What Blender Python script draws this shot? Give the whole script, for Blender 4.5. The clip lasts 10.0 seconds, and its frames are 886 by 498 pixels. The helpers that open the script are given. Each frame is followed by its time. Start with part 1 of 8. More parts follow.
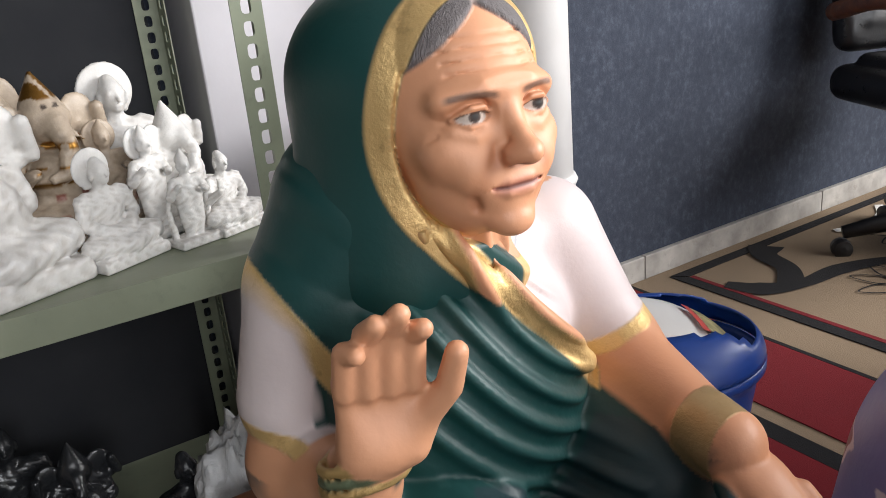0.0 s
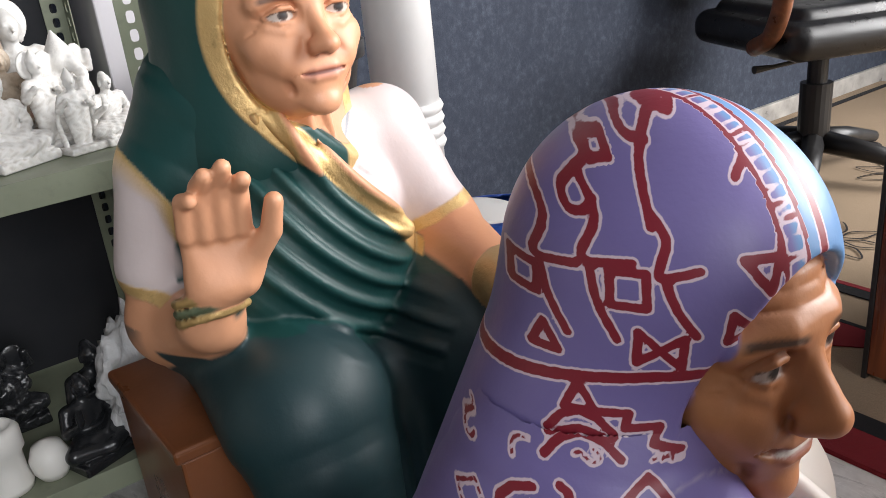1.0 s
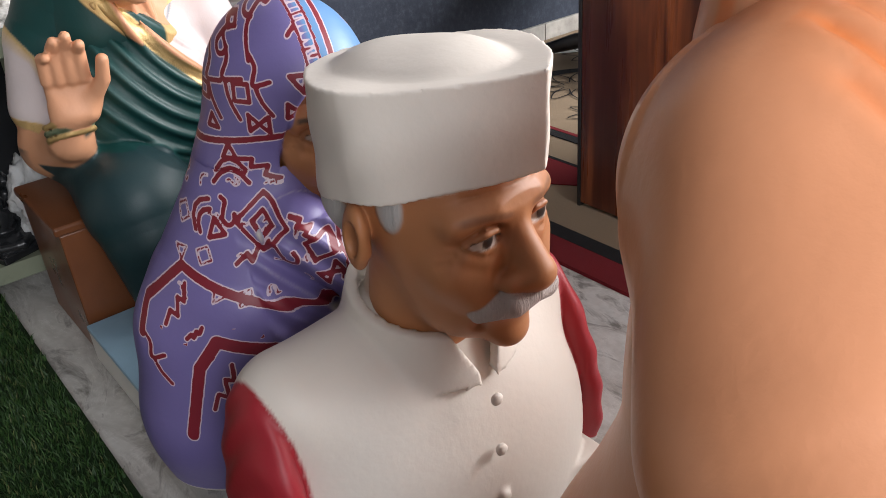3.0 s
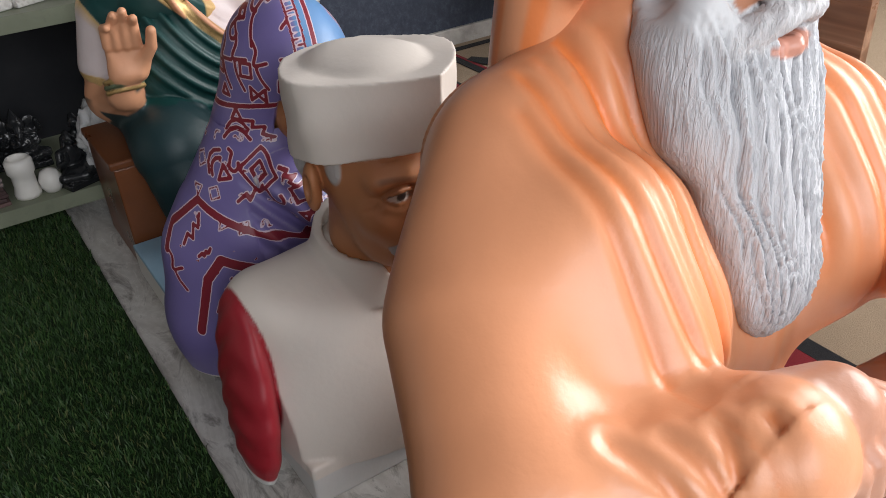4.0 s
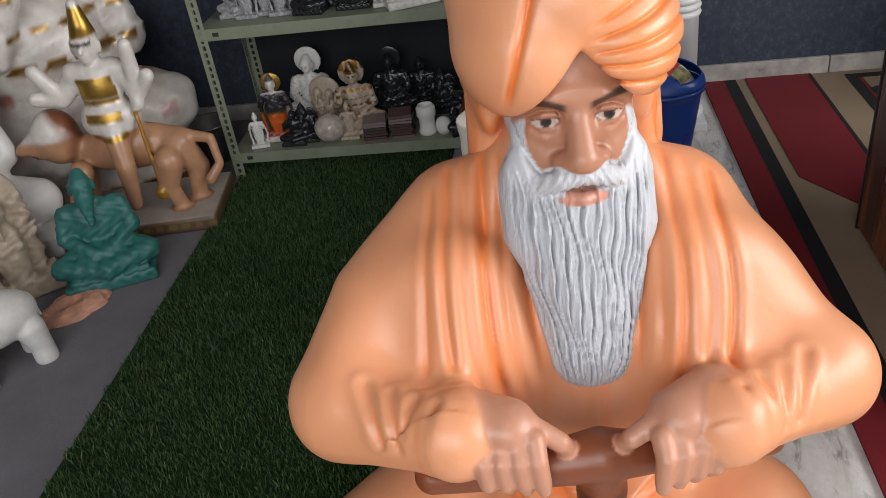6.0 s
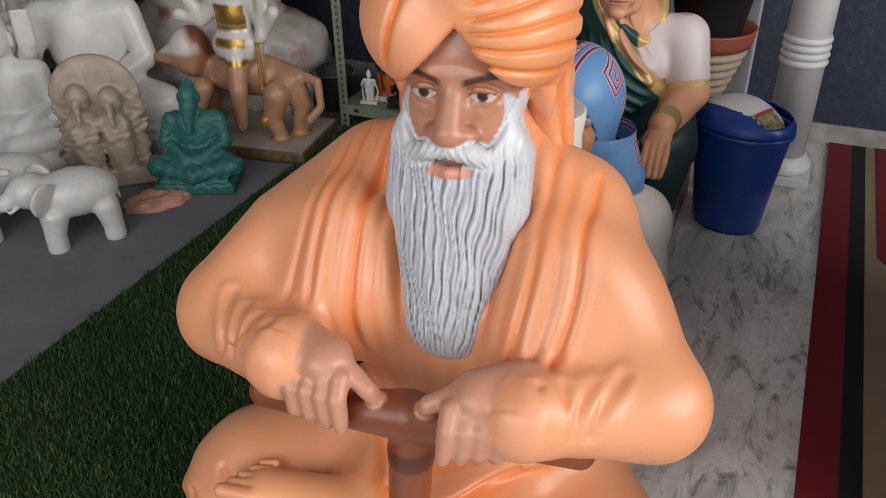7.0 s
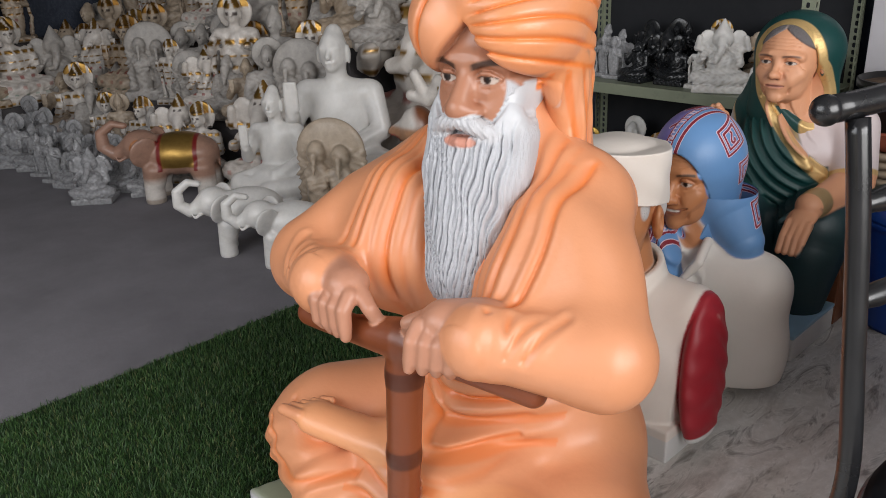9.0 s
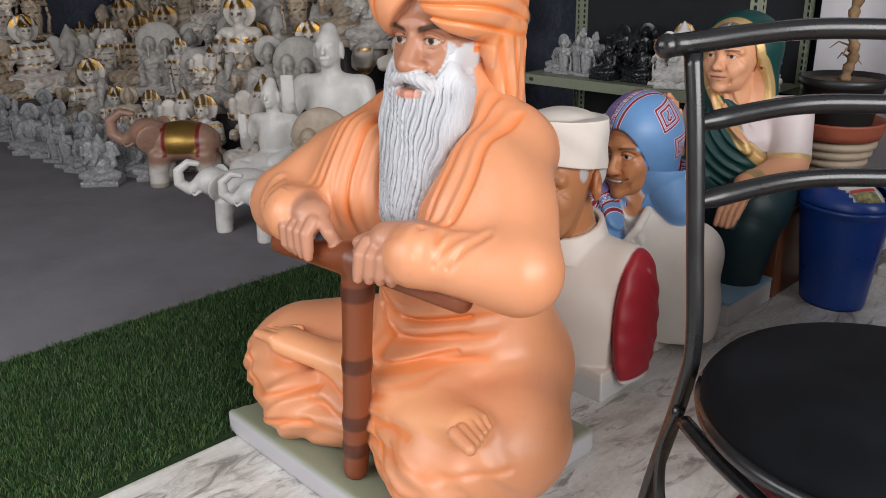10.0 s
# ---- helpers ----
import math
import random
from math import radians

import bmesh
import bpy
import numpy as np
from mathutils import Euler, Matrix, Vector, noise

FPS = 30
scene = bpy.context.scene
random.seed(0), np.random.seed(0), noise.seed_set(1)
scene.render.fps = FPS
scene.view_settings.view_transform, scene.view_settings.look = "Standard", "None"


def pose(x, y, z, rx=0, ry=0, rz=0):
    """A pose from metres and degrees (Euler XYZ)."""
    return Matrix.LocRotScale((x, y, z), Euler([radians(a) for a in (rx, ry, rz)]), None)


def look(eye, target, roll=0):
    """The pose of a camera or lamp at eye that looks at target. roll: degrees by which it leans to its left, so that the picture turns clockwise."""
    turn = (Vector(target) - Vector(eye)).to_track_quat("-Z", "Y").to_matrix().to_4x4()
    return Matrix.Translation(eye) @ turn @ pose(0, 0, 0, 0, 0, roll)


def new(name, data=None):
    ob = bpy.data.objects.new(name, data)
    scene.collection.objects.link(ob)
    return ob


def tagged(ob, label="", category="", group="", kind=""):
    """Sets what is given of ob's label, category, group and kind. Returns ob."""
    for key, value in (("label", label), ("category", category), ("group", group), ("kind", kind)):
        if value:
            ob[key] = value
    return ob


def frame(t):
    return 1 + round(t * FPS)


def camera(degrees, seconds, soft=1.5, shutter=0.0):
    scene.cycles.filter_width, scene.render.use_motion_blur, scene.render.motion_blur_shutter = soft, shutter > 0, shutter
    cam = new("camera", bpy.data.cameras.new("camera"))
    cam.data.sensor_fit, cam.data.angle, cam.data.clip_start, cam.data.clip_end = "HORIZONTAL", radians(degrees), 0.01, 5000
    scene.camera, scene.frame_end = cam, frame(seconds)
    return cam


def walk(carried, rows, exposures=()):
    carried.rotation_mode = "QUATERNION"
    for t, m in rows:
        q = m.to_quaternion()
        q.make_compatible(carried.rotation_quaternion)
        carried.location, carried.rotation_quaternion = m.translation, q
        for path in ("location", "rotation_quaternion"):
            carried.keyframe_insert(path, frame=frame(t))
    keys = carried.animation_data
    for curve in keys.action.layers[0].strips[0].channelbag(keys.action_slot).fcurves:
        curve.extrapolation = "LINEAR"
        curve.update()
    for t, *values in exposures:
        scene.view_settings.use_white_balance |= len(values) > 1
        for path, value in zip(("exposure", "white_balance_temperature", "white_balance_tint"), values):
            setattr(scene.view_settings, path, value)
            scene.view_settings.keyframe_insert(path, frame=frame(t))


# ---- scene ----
cam = camera(56.7, 10.0, soft=0.9)
METRES, EYE, TILT, LEAN, TURN = 3.6, 0.902, -20.0, 5.0, -33.4
ROWS = [
    (0.0, 0.0, 0.0, 0.0, 0.0, -0.0, -0.0),
    (0.5, 0.0126, -0.0294, -0.0223, -1.26, -1.3, 0.92),
    (1.0, 0.0381, -0.055, -0.0314, -3.44, -1.87, 1.65),
    (1.5, 0.0605, -0.0944, -0.0374, -5.52, -2.86, 1.89),
    (2.0, 0.0782, -0.1205, -0.0465, -5.97, -4.67, 1.97),
    (2.5, 0.099, -0.1675, -0.0549, -6.06, -6.89, 1.88),
    (4.0, 0.1627, -0.3023, -0.0431, -1.07, -12.05, -1.68),
    (4.5, 0.2069, -0.3479, -0.0269, 8.07, -14.71, -4.15),
    (5.0, 0.2578, -0.3872, -0.0007, 17.29, -18.14, -3.25),
    (6.5, 0.4191, -0.3275, 0.0556, 47.4, -22.34, -14.54),
    (7.0, 0.4587, -0.2935, 0.0582, 55.16, -24.61, -18.47),
    (7.5, 0.4717, -0.25, 0.054, 61.65, -26.39, -18.5),
    (8.0, 0.5048, -0.2288, 0.0591, 70.8, -26.92, -18.21),
    (8.5, 0.5586, -0.2281, 0.0703, 77.03, -25.41, -18.06),
    (9.0, 0.586, -0.2185, 0.052, 77.5, -22.14, -18.34),
    (9.5, 0.6333, -0.2124, 0.0411, 77.75, -21.46, -18.81),
    (10.0, 0.6691, -0.2015, 0.0467, 78.49, -21.08, -19.49),
]
walk(cam, [(t, pose(0, 0, EYE, TILT, LEAN, TURN) @ pose(METRES * x, METRES * y, METRES * z, 90 + pitch, roll, yaw)) for t, x, y, z, yaw, pitch, roll in ROWS],
     [(0.0, 0.38), (1.0, 0.55), (2.5, 0.58), (3.3, 0.22), (4.0, -0.10), (4.5, -0.22), (5.0, -0.38), (6.5, -0.56), (7.5, -0.80), (8.5, -0.72), (10.0, -0.58)])

# ---- light ----
world = bpy.data.worlds.new("world")
scene.world = world
world.use_nodes = True
_bg = world.node_tree.nodes["Background"]
_sky = world.node_tree.nodes.new("ShaderNodeTexSky")
_sky.sky_type, _sky.sun_disc = "NISHITA", False
_sky.sun_elevation, _sky.sun_rotation = radians(40), radians(150)
world.node_tree.links.new(_sky.outputs[0], _bg.inputs[0])
_bg.inputs[1].default_value = 0.12


def area_lamp(name, at, aim, sx, sy, watts, colour):
    data = bpy.data.lights.new(name, "AREA")
    data.shape, data.size, data.size_y, data.energy, data.color = "RECTANGLE", sx, sy, watts, colour
    ob = new(name, data)
    ob.matrix_world = look(at, aim)
    return tagged(ob, kind="structure")


# daylight through the glazed shop front and the side door
area_lamp("shopfront_daylight", (3.55, -1.25, 1.78), (0.4, -0.5, 0.45), 2.8, 1.6, 210, (1.0, 0.985, 0.98))
area_lamp("entrance_daylight", (-0.1, -3.35, 1.85), (-0.3, 0, 0.4), 2.5, 1.5, 88, (0.98, 0.985, 1.0))

# ---- building blocks ----
def link_mesh(name, bm, mat, parent=None, label="", smooth=False):
    me = bpy.data.meshes.new(name)
    bm.to_mesh(me)
    bm.free()
    if smooth:
        me.shade_smooth()
    if mat is not None:
        me.materials.append(mat)
    ob = new(name, me)
    if parent is not None:
        ob.parent = parent
    if label:
        ob["label"] = label
    return ob


def part(name, bm, mat, parent, label="", smooth=False):
    return link_mesh(name, bm, mat, parent, label, smooth)


def thing(name, at, label, category, group="", rz=0.0):
    ob = new(name)
    ob.empty_display_size = 0.05
    ob.matrix_world = pose(*at, 0, 0, rz)
    return tagged(ob, label, category, group)


def block(lo, hi, bevel=0.0, seg=2, bm=None):
    bm = bm or bmesh.new()
    c, s = [(a + b) / 2 for a, b in zip(lo, hi)], [b - a for a, b in zip(lo, hi)]
    made = bmesh.ops.create_cube(bm, size=1, matrix=Matrix.Translation(c) @ Matrix.Diagonal((*s, 1)))
    if bevel:
        vs = set(made["verts"])
        es = [e for e in bm.edges if e.verts[0] in vs and e.verts[1] in vs]
        bmesh.ops.bevel(bm, geom=es, offset=bevel, segments=seg, affect="EDGES", profile=0.5)
    return bm


def lathe(profile, n=40, bm=None, at=(0, 0, 0), squash=(1, 1)):
    """A turned shape from (radius, height) pairs."""
    bm = bm or bmesh.new()
    rings = []
    for r, z in profile:
        rings.append([bm.verts.new((at[0] + r * squash[0] * math.cos(2 * math.pi * i / n), at[1] + r * squash[1] * math.sin(2 * math.pi * i / n), at[2] + z)) for i in range(n)])
    for a, b in zip(rings, rings[1:]):
        for i in range(n):
            j = (i + 1) % n
            bm.faces.new((a[i], a[j], b[j], b[i]))
    if profile[0][0] > 1e-5:
        bm.faces.new(rings[0][::-1])
    if profile[-1][0] > 1e-5:
        bm.faces.new(rings[-1])
    return bm


def pipe(points, r, n=12, bm=None):
    """A round bar along points (r: one radius or one for each point)."""
    bm = bm or bmesh.new()
    pts = [Vector(p) for p in points]
    rs = r if isinstance(r, (list, tuple)) else [r] * len(pts)
    rings, side = [], None
    for i, p in enumerate(pts):
        d = (pts[min(i + 1, len(pts) - 1)] - pts[max(i - 1, 0)]).normalized()
        side = d.orthogonal().normalized() if side is None else (side - d * side.dot(d)).normalized()
        up = d.cross(side)
        rings.append([bm.verts.new(p + (side * math.cos(2 * math.pi * k / n) + up * math.sin(2 * math.pi * k / n)) * rs[i]) for k in range(n)])
    for a, b in zip(rings, rings[1:]):
        for k in range(n):
            j = (k + 1) % n
            bm.faces.new((a[k], a[j], b[j], b[k]))
    bm.faces.new(rings[0][::-1])
    bm.faces.new(rings[-1])
    return bm


def arc_points(ctrl, n=8):
    """A smooth line through the control points (Catmull-Rom)."""
    c = [np.array(p, float) for p in ctrl]
    c = [2 * c[0] - c[1]] + c + [2 * c[-1] - c[-2]]
    out = []
    for i in range(1, len(c) - 2):
        for k in range(n):
            t = k / n
            a, b, d, e = c[i - 1], c[i], c[i + 1], c[i + 2]
            out.append(0.5 * (2 * b + (d - a) * t + (2 * a - 5 * b + 4 * d - e) * t * t + (3 * b - a - 3 * d + e) * t ** 3))
    return [tuple(p) for p in out + [c[-2]]]


# ---- modelling clay: smooth unions of soft shapes on a grid ----
def ell(c, r, turn=None):
    c, r = np.array(c, np.float32), np.array(r, np.float32)

    def f(x, y, z):
        p = [x - c[0], y - c[1], z - c[2]]
        if turn is not None:
            p = [turn[0][i] * p[0] + turn[1][i] * p[1] + turn[2][i] * p[2] for i in range(3)]
        k0 = np.sqrt((p[0] / r[0]) ** 2 + (p[1] / r[1]) ** 2 + (p[2] / r[2]) ** 2) + 1e-6
        k1 = np.sqrt((p[0] / r[0] ** 2) ** 2 + (p[1] / r[1] ** 2) ** 2 + (p[2] / r[2] ** 2) ** 2) + 1e-6
        return k0 * (k0 - 1) / k1
    m = float(r.max())
    return f, c - m, c + m


def ball(c, r):
    return ell(c, (r, r, r))


def tube(points, radii, flat=None):
    """Round cones along points; flat squeezes the section along one axis (axis, factor)."""
    P = np.array(points, np.float32)
    rs = np.array(radii if isinstance(radii, (list, tuple)) else [radii] * len(P), np.float32)
    sc = np.ones(3, np.float32)
    if flat:
        sc[flat[0]] = 1 / flat[1]
    Q = P * sc

    def f(x, y, z):
        x, y, z = x * sc[0], y * sc[1], z * sc[2]
        best = None
        for a, b, ra, rb in zip(Q, Q[1:], rs, rs[1:]):
            d = b - a
            t = np.clip(((x - a[0]) * d[0] + (y - a[1]) * d[1] + (z - a[2]) * d[2]) / max(float(d @ d), 1e-9), 0, 1)
            g = np.sqrt((x - a[0] - t * d[0]) ** 2 + (y - a[1] - t * d[1]) ** 2 + (z - a[2] - t * d[2]) ** 2) - (ra + t * (rb - ra))
            best = g if best is None else np.minimum(best, g)
        return best / max(1.0, float(sc.max()))
    m = float(rs.max())
    return f, P.min(0) - m, P.max(0) + m


def rbox(c, half, r=0.01, turn=None):
    c, half = np.array(c, np.float32), np.array(half, np.float32)

    def f(x, y, z):
        p = [x - c[0], y - c[1], z - c[2]]
        if turn is not None:
            p = [turn[0][i] * p[0] + turn[1][i] * p[1] + turn[2][i] * p[2] for i in range(3)]
        q = [np.abs(a) - (h - r) for a, h in zip(p, half)]
        return np.sqrt(sum(np.maximum(a, 0) ** 2 for a in q)) + np.minimum(np.maximum(np.maximum(q[0], q[1]), q[2]), 0) - r
    m = float(np.linalg.norm(half))
    return f, c - m, c + m


def both(a, b):
    """The common part of two shapes."""
    return (lambda x, y, z: np.maximum(a[0](x, y, z), b[0](x, y, z))), np.maximum(a[1], b[1]), np.minimum(a[2], b[2])


def half_space(p, n):
    p, n = np.array(p, np.float32), np.array(n, np.float32)
    n = n / np.linalg.norm(n)
    return (lambda x, y, z: (x - p[0]) * n[0] + (y - p[1]) * n[1] + (z - p[2]) * n[2]), np.full(3, -9.0), np.full(3, 9.0)


def grown(a, d):
    return (lambda x, y, z: a[0](x, y, z) - d), a[1] - d, a[2] + d


def rot3(rx=0, ry=0, rz=0):
    """Rows of the turned axes, for ell and rbox."""
    return np.array(Euler([radians(a) for a in (rx, ry, rz)]).to_matrix(), np.float32)


class Clay:
    def __init__(self, lo, hi, h):
        self.lo, self.h = np.array(lo, np.float32), h
        self.n = [int((b - a) / h) + 2 for a, b in zip(lo, hi)]
        self.ax = [self.lo[i] + h * np.arange(self.n[i], dtype=np.float32) for i in range(3)]
        self.v = np.full(self.n, 0.3, np.float32)

    def _cut(self, lo, hi, pad):
        sl = []
        for i in range(3):
            a = int(np.floor((lo[i] - pad - self.lo[i]) / self.h))
            b = int(np.ceil((hi[i] + pad - self.lo[i]) / self.h)) + 1
            sl.append(slice(max(a, 0), min(max(b, 0), self.n[i])))
        g = np.ix_(*[self.ax[i][sl[i]] for i in range(3)])
        return tuple(sl), g

    def add(self, shape, k=0.01):
        f, lo, hi = shape
        sl, g = self._cut(lo, hi, k + 4 * self.h)
        if min(len(a.ravel()) for a in g) == 0:
            return self
        d, v = f(*g), self.v[sl]
        if k > 0:
            w = np.maximum(k - np.abs(d - v), 0) / k
            self.v[sl] = np.minimum(d, v) - w * w * k * 0.25
        else:
            self.v[sl] = np.minimum(d, v)
        return self

    def sub(self, shape, k=0.005):
        f, lo, hi = shape
        sl, g = self._cut(lo, hi, k + 2 * self.h)
        if min(len(a.ravel()) for a in g) == 0:
            return self
        d, v = -f(*g), self.v[sl]
        if k > 0:
            w = np.maximum(k - np.abs(d - v), 0) / k
            self.v[sl] = np.maximum(d, v) + w * w * k * 0.25
        else:
            self.v[sl] = np.maximum(d, v)
        return self

    def wave(self, f, lo, hi):
        """Push the surface by f(x, y, z) metres (out is positive) inside a box."""
        sl, g = self._cut(lo, hi, 0)
        if min(len(a.ravel()) for a in g) == 0:
            return self
        self.v[sl] -= f(*g).astype(np.float32)
        return self

    def skin(self):
        """Vertices and quads of the surface (surface nets)."""
        v, s = self.v, self.v < 0
        c = np.zeros([a - 1 for a in v.shape], np.int8)
        for i in (0, 1):
            for j in (0, 1):
                for k in (0, 1):
                    c += s[i:i + c.shape[0], j:j + c.shape[1], k:k + c.shape[2]]
        idx = np.argwhere((c > 0) & (c < 8))
        ids = np.full(c.shape, -1, np.int64)
        ids[tuple(idx.T)] = np.arange(len(idx))
        acc, cnt = np.zeros((len(idx), 3), np.float32), np.zeros(len(idx), np.float32)
        corner = [(i, j, k) for i in (0, 1) for j in (0, 1) for k in (0, 1)]
        for a in corner:
            for ax in range(3):
                if a[ax]:
                    continue
                b = tuple(1 if q == ax else a[q] for q in range(3))
                va = v[idx[:, 0] + a[0], idx[:, 1] + a[1], idx[:, 2] + a[2]]
                vb = v[idx[:, 0] + b[0], idx[:, 1] + b[1], idx[:, 2] + b[2]]
                m = (va < 0) != (vb < 0)
                t = va[m] / (va[m] - vb[m])
                p = np.tile(np.array(a, np.float32), (len(t), 1))
                p[:, ax] += t
                acc[m] += p
                cnt[m] += 1
        pts = self.lo + (idx + acc / cnt[:, None]) * self.h
        quads = []
        for ax in range(3):
            u, w = [q for q in range(3) if q != ax]
            hi = [slice(1, -1)] * 3
            hi[ax] = slice(0, -1)
            lo_s, up = list(hi), list(hi)
            up[ax] = slice(1, None)
            x, y = s[tuple(lo_s)], s[tuple(up)]
            e = np.argwhere(x != y)
            flip = x[tuple(e.T)]
            e[:, u] += 1
            e[:, w] += 1
            q = []
            for du, dw in ((-1, -1), (0, -1), (0, 0), (-1, 0)):
                o = e.copy()
                o[:, u] += du
                o[:, w] += dw
                q.append(ids[tuple(o.T)])
            q = np.stack(q, 1)
            if ax == 1:
                flip = ~flip
            q[~flip] = q[~flip][:, ::-1]
            quads.append(q)
        return pts.astype(np.float32), np.concatenate(quads)


def smoothstep(d, w):
    """1 where d is below zero, 0 where it is above, w metres between."""
    return np.clip(0.5 - d / w, 0, 1)


class Paint:
    """Colours, gilding and fine-relief marks at the points of a modelled surface."""

    def __init__(self, p, base):
        self.p = p
        self.x, self.y, self.z = p.T
        self.col = np.tile(np.array(base, np.float32), (len(p), 1))
        self.gilt, self.strand = np.zeros(len(p), np.float32), np.zeros(len(p), np.float32)
        self.motif = np.ones(len(p), np.float32)

    def d(self, shape):
        return shape[0](self.x, self.y, self.z)

    def lay(self, mask, colour, gilt=0.0, strand=0.0):
        m = np.clip(mask, 0, 1)[:, None]
        self.col = self.col * (1 - m) + np.array(colour, np.float32) * m
        self.gilt = self.gilt * (1 - m[:, 0]) + gilt * m[:, 0]
        self.strand = self.strand * (1 - m[:, 0]) + strand * m[:, 0]
        return self


def sculpture(name, pieces, mat, origin):
    """One mesh from [(points, quads, paint)]."""
    ps = np.concatenate([a[0] for a in pieces]) - np.array(origin, np.float32)
    off, qs = 0, []
    for p, q, _ in pieces:
        qs.append(q + off)
        off += len(p)
    qs = np.concatenate(qs)
    me = bpy.data.meshes.new(name)
    me.vertices.add(len(ps))
    me.vertices.foreach_set("co", ps.astype(np.float32).ravel())
    me.loops.add(qs.size)
    me.loops.foreach_set("vertex_index", qs.astype(np.int32).ravel())
    me.polygons.add(len(qs))
    me.polygons.foreach_set("loop_start", np.arange(0, qs.size, 4, dtype=np.int32))
    me.update(calc_edges=True)
    me.shade_smooth()
    col = me.attributes.new("paint", "FLOAT_COLOR", "POINT")
    col.data.foreach_set("color", np.concatenate([np.concatenate([a[2].col, np.ones((len(a[0]), 1), np.float32)], 1) for a in pieces]).astype(np.float32).ravel())
    for key, pick in (("gilt", lambda a: a.gilt), ("strand", lambda a: a.strand), ("motif", lambda a: a.motif)):
        at = me.attributes.new(key, "FLOAT", "POINT")
        at.data.foreach_set("value", np.concatenate([pick(a[2]) for a in pieces]).astype(np.float32))
    me.materials.append(mat)
    ob = new(name, me)
    ob.location = origin
    return ob

# ---- materials ----
class Mat:
    """A small helper to wire a procedural Principled material."""

    def __init__(self, name, rough=0.5, metal=0.0, coat=0.0):
        self.m = bpy.data.materials.new(name)
        self.m.use_nodes = True
        self.t = self.m.node_tree
        self.b = self.t.nodes["Principled BSDF"]
        self.b.inputs["Roughness"].default_value = rough
        self.b.inputs["Metallic"].default_value = metal
        self.b.inputs["Coat Weight"].default_value = coat
        self.b.inputs["Coat Roughness"].default_value = 0.15

    def n(self, kind, **props):
        node = self.t.nodes.new("ShaderNode" + kind)
        for k, v in props.items():
            setattr(node, k, v)
        return node

    def link(self, a, b):
        self.t.links.new(a, b)

    def coord(self, scale=(1, 1, 1), kind="Object"):
        c, mp = self.n("TexCoord"), self.n("Mapping")
        mp.inputs["Scale"].default_value = scale
        self.link(c.outputs[kind], mp.inputs[0])
        return mp.outputs[0]

    def noise(self, scale, detail=4, rough=0.55, vec=None, distort=0.0):
        x = self.n("TexNoise")
        x.inputs["Scale"].default_value, x.inputs["Detail"].default_value = scale, detail
        x.inputs["Roughness"].default_value, x.inputs["Distortion"].default_value = rough, distort
        self.link(vec if vec is not None else self.coord(), x.inputs["Vector"])
        return x.outputs[0]

    def ramp(self, fac, stops):
        r = self.n("ValToRGB")
        while len(r.color_ramp.elements) < len(stops):
            r.color_ramp.elements.new(0.5)
        for e, (p, c) in zip(r.color_ramp.elements, stops):
            e.position, e.color = p, (*c, 1)
        self.link(fac, r.inputs[0])
        return r.outputs[0]

    def mix(self, fac, a, b, blend="MIX"):
        x = self.n("Mix", data_type="RGBA", blend_type=blend)
        for sock, v in ((x.inputs[0], fac), (x.inputs[6], a), (x.inputs[7], b)):
            if isinstance(v, (int, float)):
                sock.default_value = v
            elif isinstance(v, tuple):
                sock.default_value = (*v, 1)
            else:
                self.link(v, sock)
        return x.outputs[2]

    def math(self, op, a, b=0.0, clamp=False):
        x = self.n("Math", operation=op, use_clamp=clamp)
        for sock, v in ((x.inputs[0], a), (x.inputs[1], b)):
            if isinstance(v, (int, float)):
                sock.default_value = v
            else:
                self.link(v, sock)
        return x.outputs[0]

    def span(self, v, lo, hi, a=0.0, b=1.0):
        x = self.n("MapRange")
        for i, q in enumerate((lo, hi, a, b)):
            x.inputs[i + 1].default_value = q
        self.link(v, x.inputs[0])
        return x.outputs[0]

    def attr(self, name):
        return self.n("Attribute", attribute_name=name).outputs

    def colour(self, c):
        if isinstance(c, tuple):
            self.b.inputs["Base Color"].default_value = (*c, 1)
        else:
            self.link(c, self.b.inputs["Base Color"])
        return self

    def rough(self, v):
        self.link(v, self.b.inputs["Roughness"])
        return self

    def bump(self, height, strength=0.3, dist=0.002):
        x = self.n("Bump")
        x.inputs["Strength"].default_value, x.inputs["Distance"].default_value = strength, dist
        self.link(height, x.inputs["Height"])
        self.link(x.outputs[0], self.b.inputs["Normal"])
        return self


def plain(name, c, rough=0.5, metal=0.0, vary=0.12, scale=9.0, fine=140.0, bump=0.15, coat=0.0, dirt=None):
    """A surface of one colour with clouding, fine grain and uneven gloss."""
    k = Mat(name, rough, metal, coat)
    big, small = k.noise(scale, 5), k.noise(fine, 3)
    lo, hi = tuple(v * (1 - vary) for v in c), tuple(min(1, v * (1 + vary)) for v in c)
    col = k.ramp(big, [(0.3, lo), (0.7, hi)])
    if dirt:
        col = k.mix(k.span(k.noise(scale * 2.3, 6, 0.7), 0.55, 0.75, 0, 0.5), col, dirt)
    k.colour(col).rough(k.span(big, 0.3, 0.7, max(rough - 0.08, 0.02), min(rough + 0.1, 1)))
    if bump:
        k.bump(small, bump, 0.001)
    return k.m


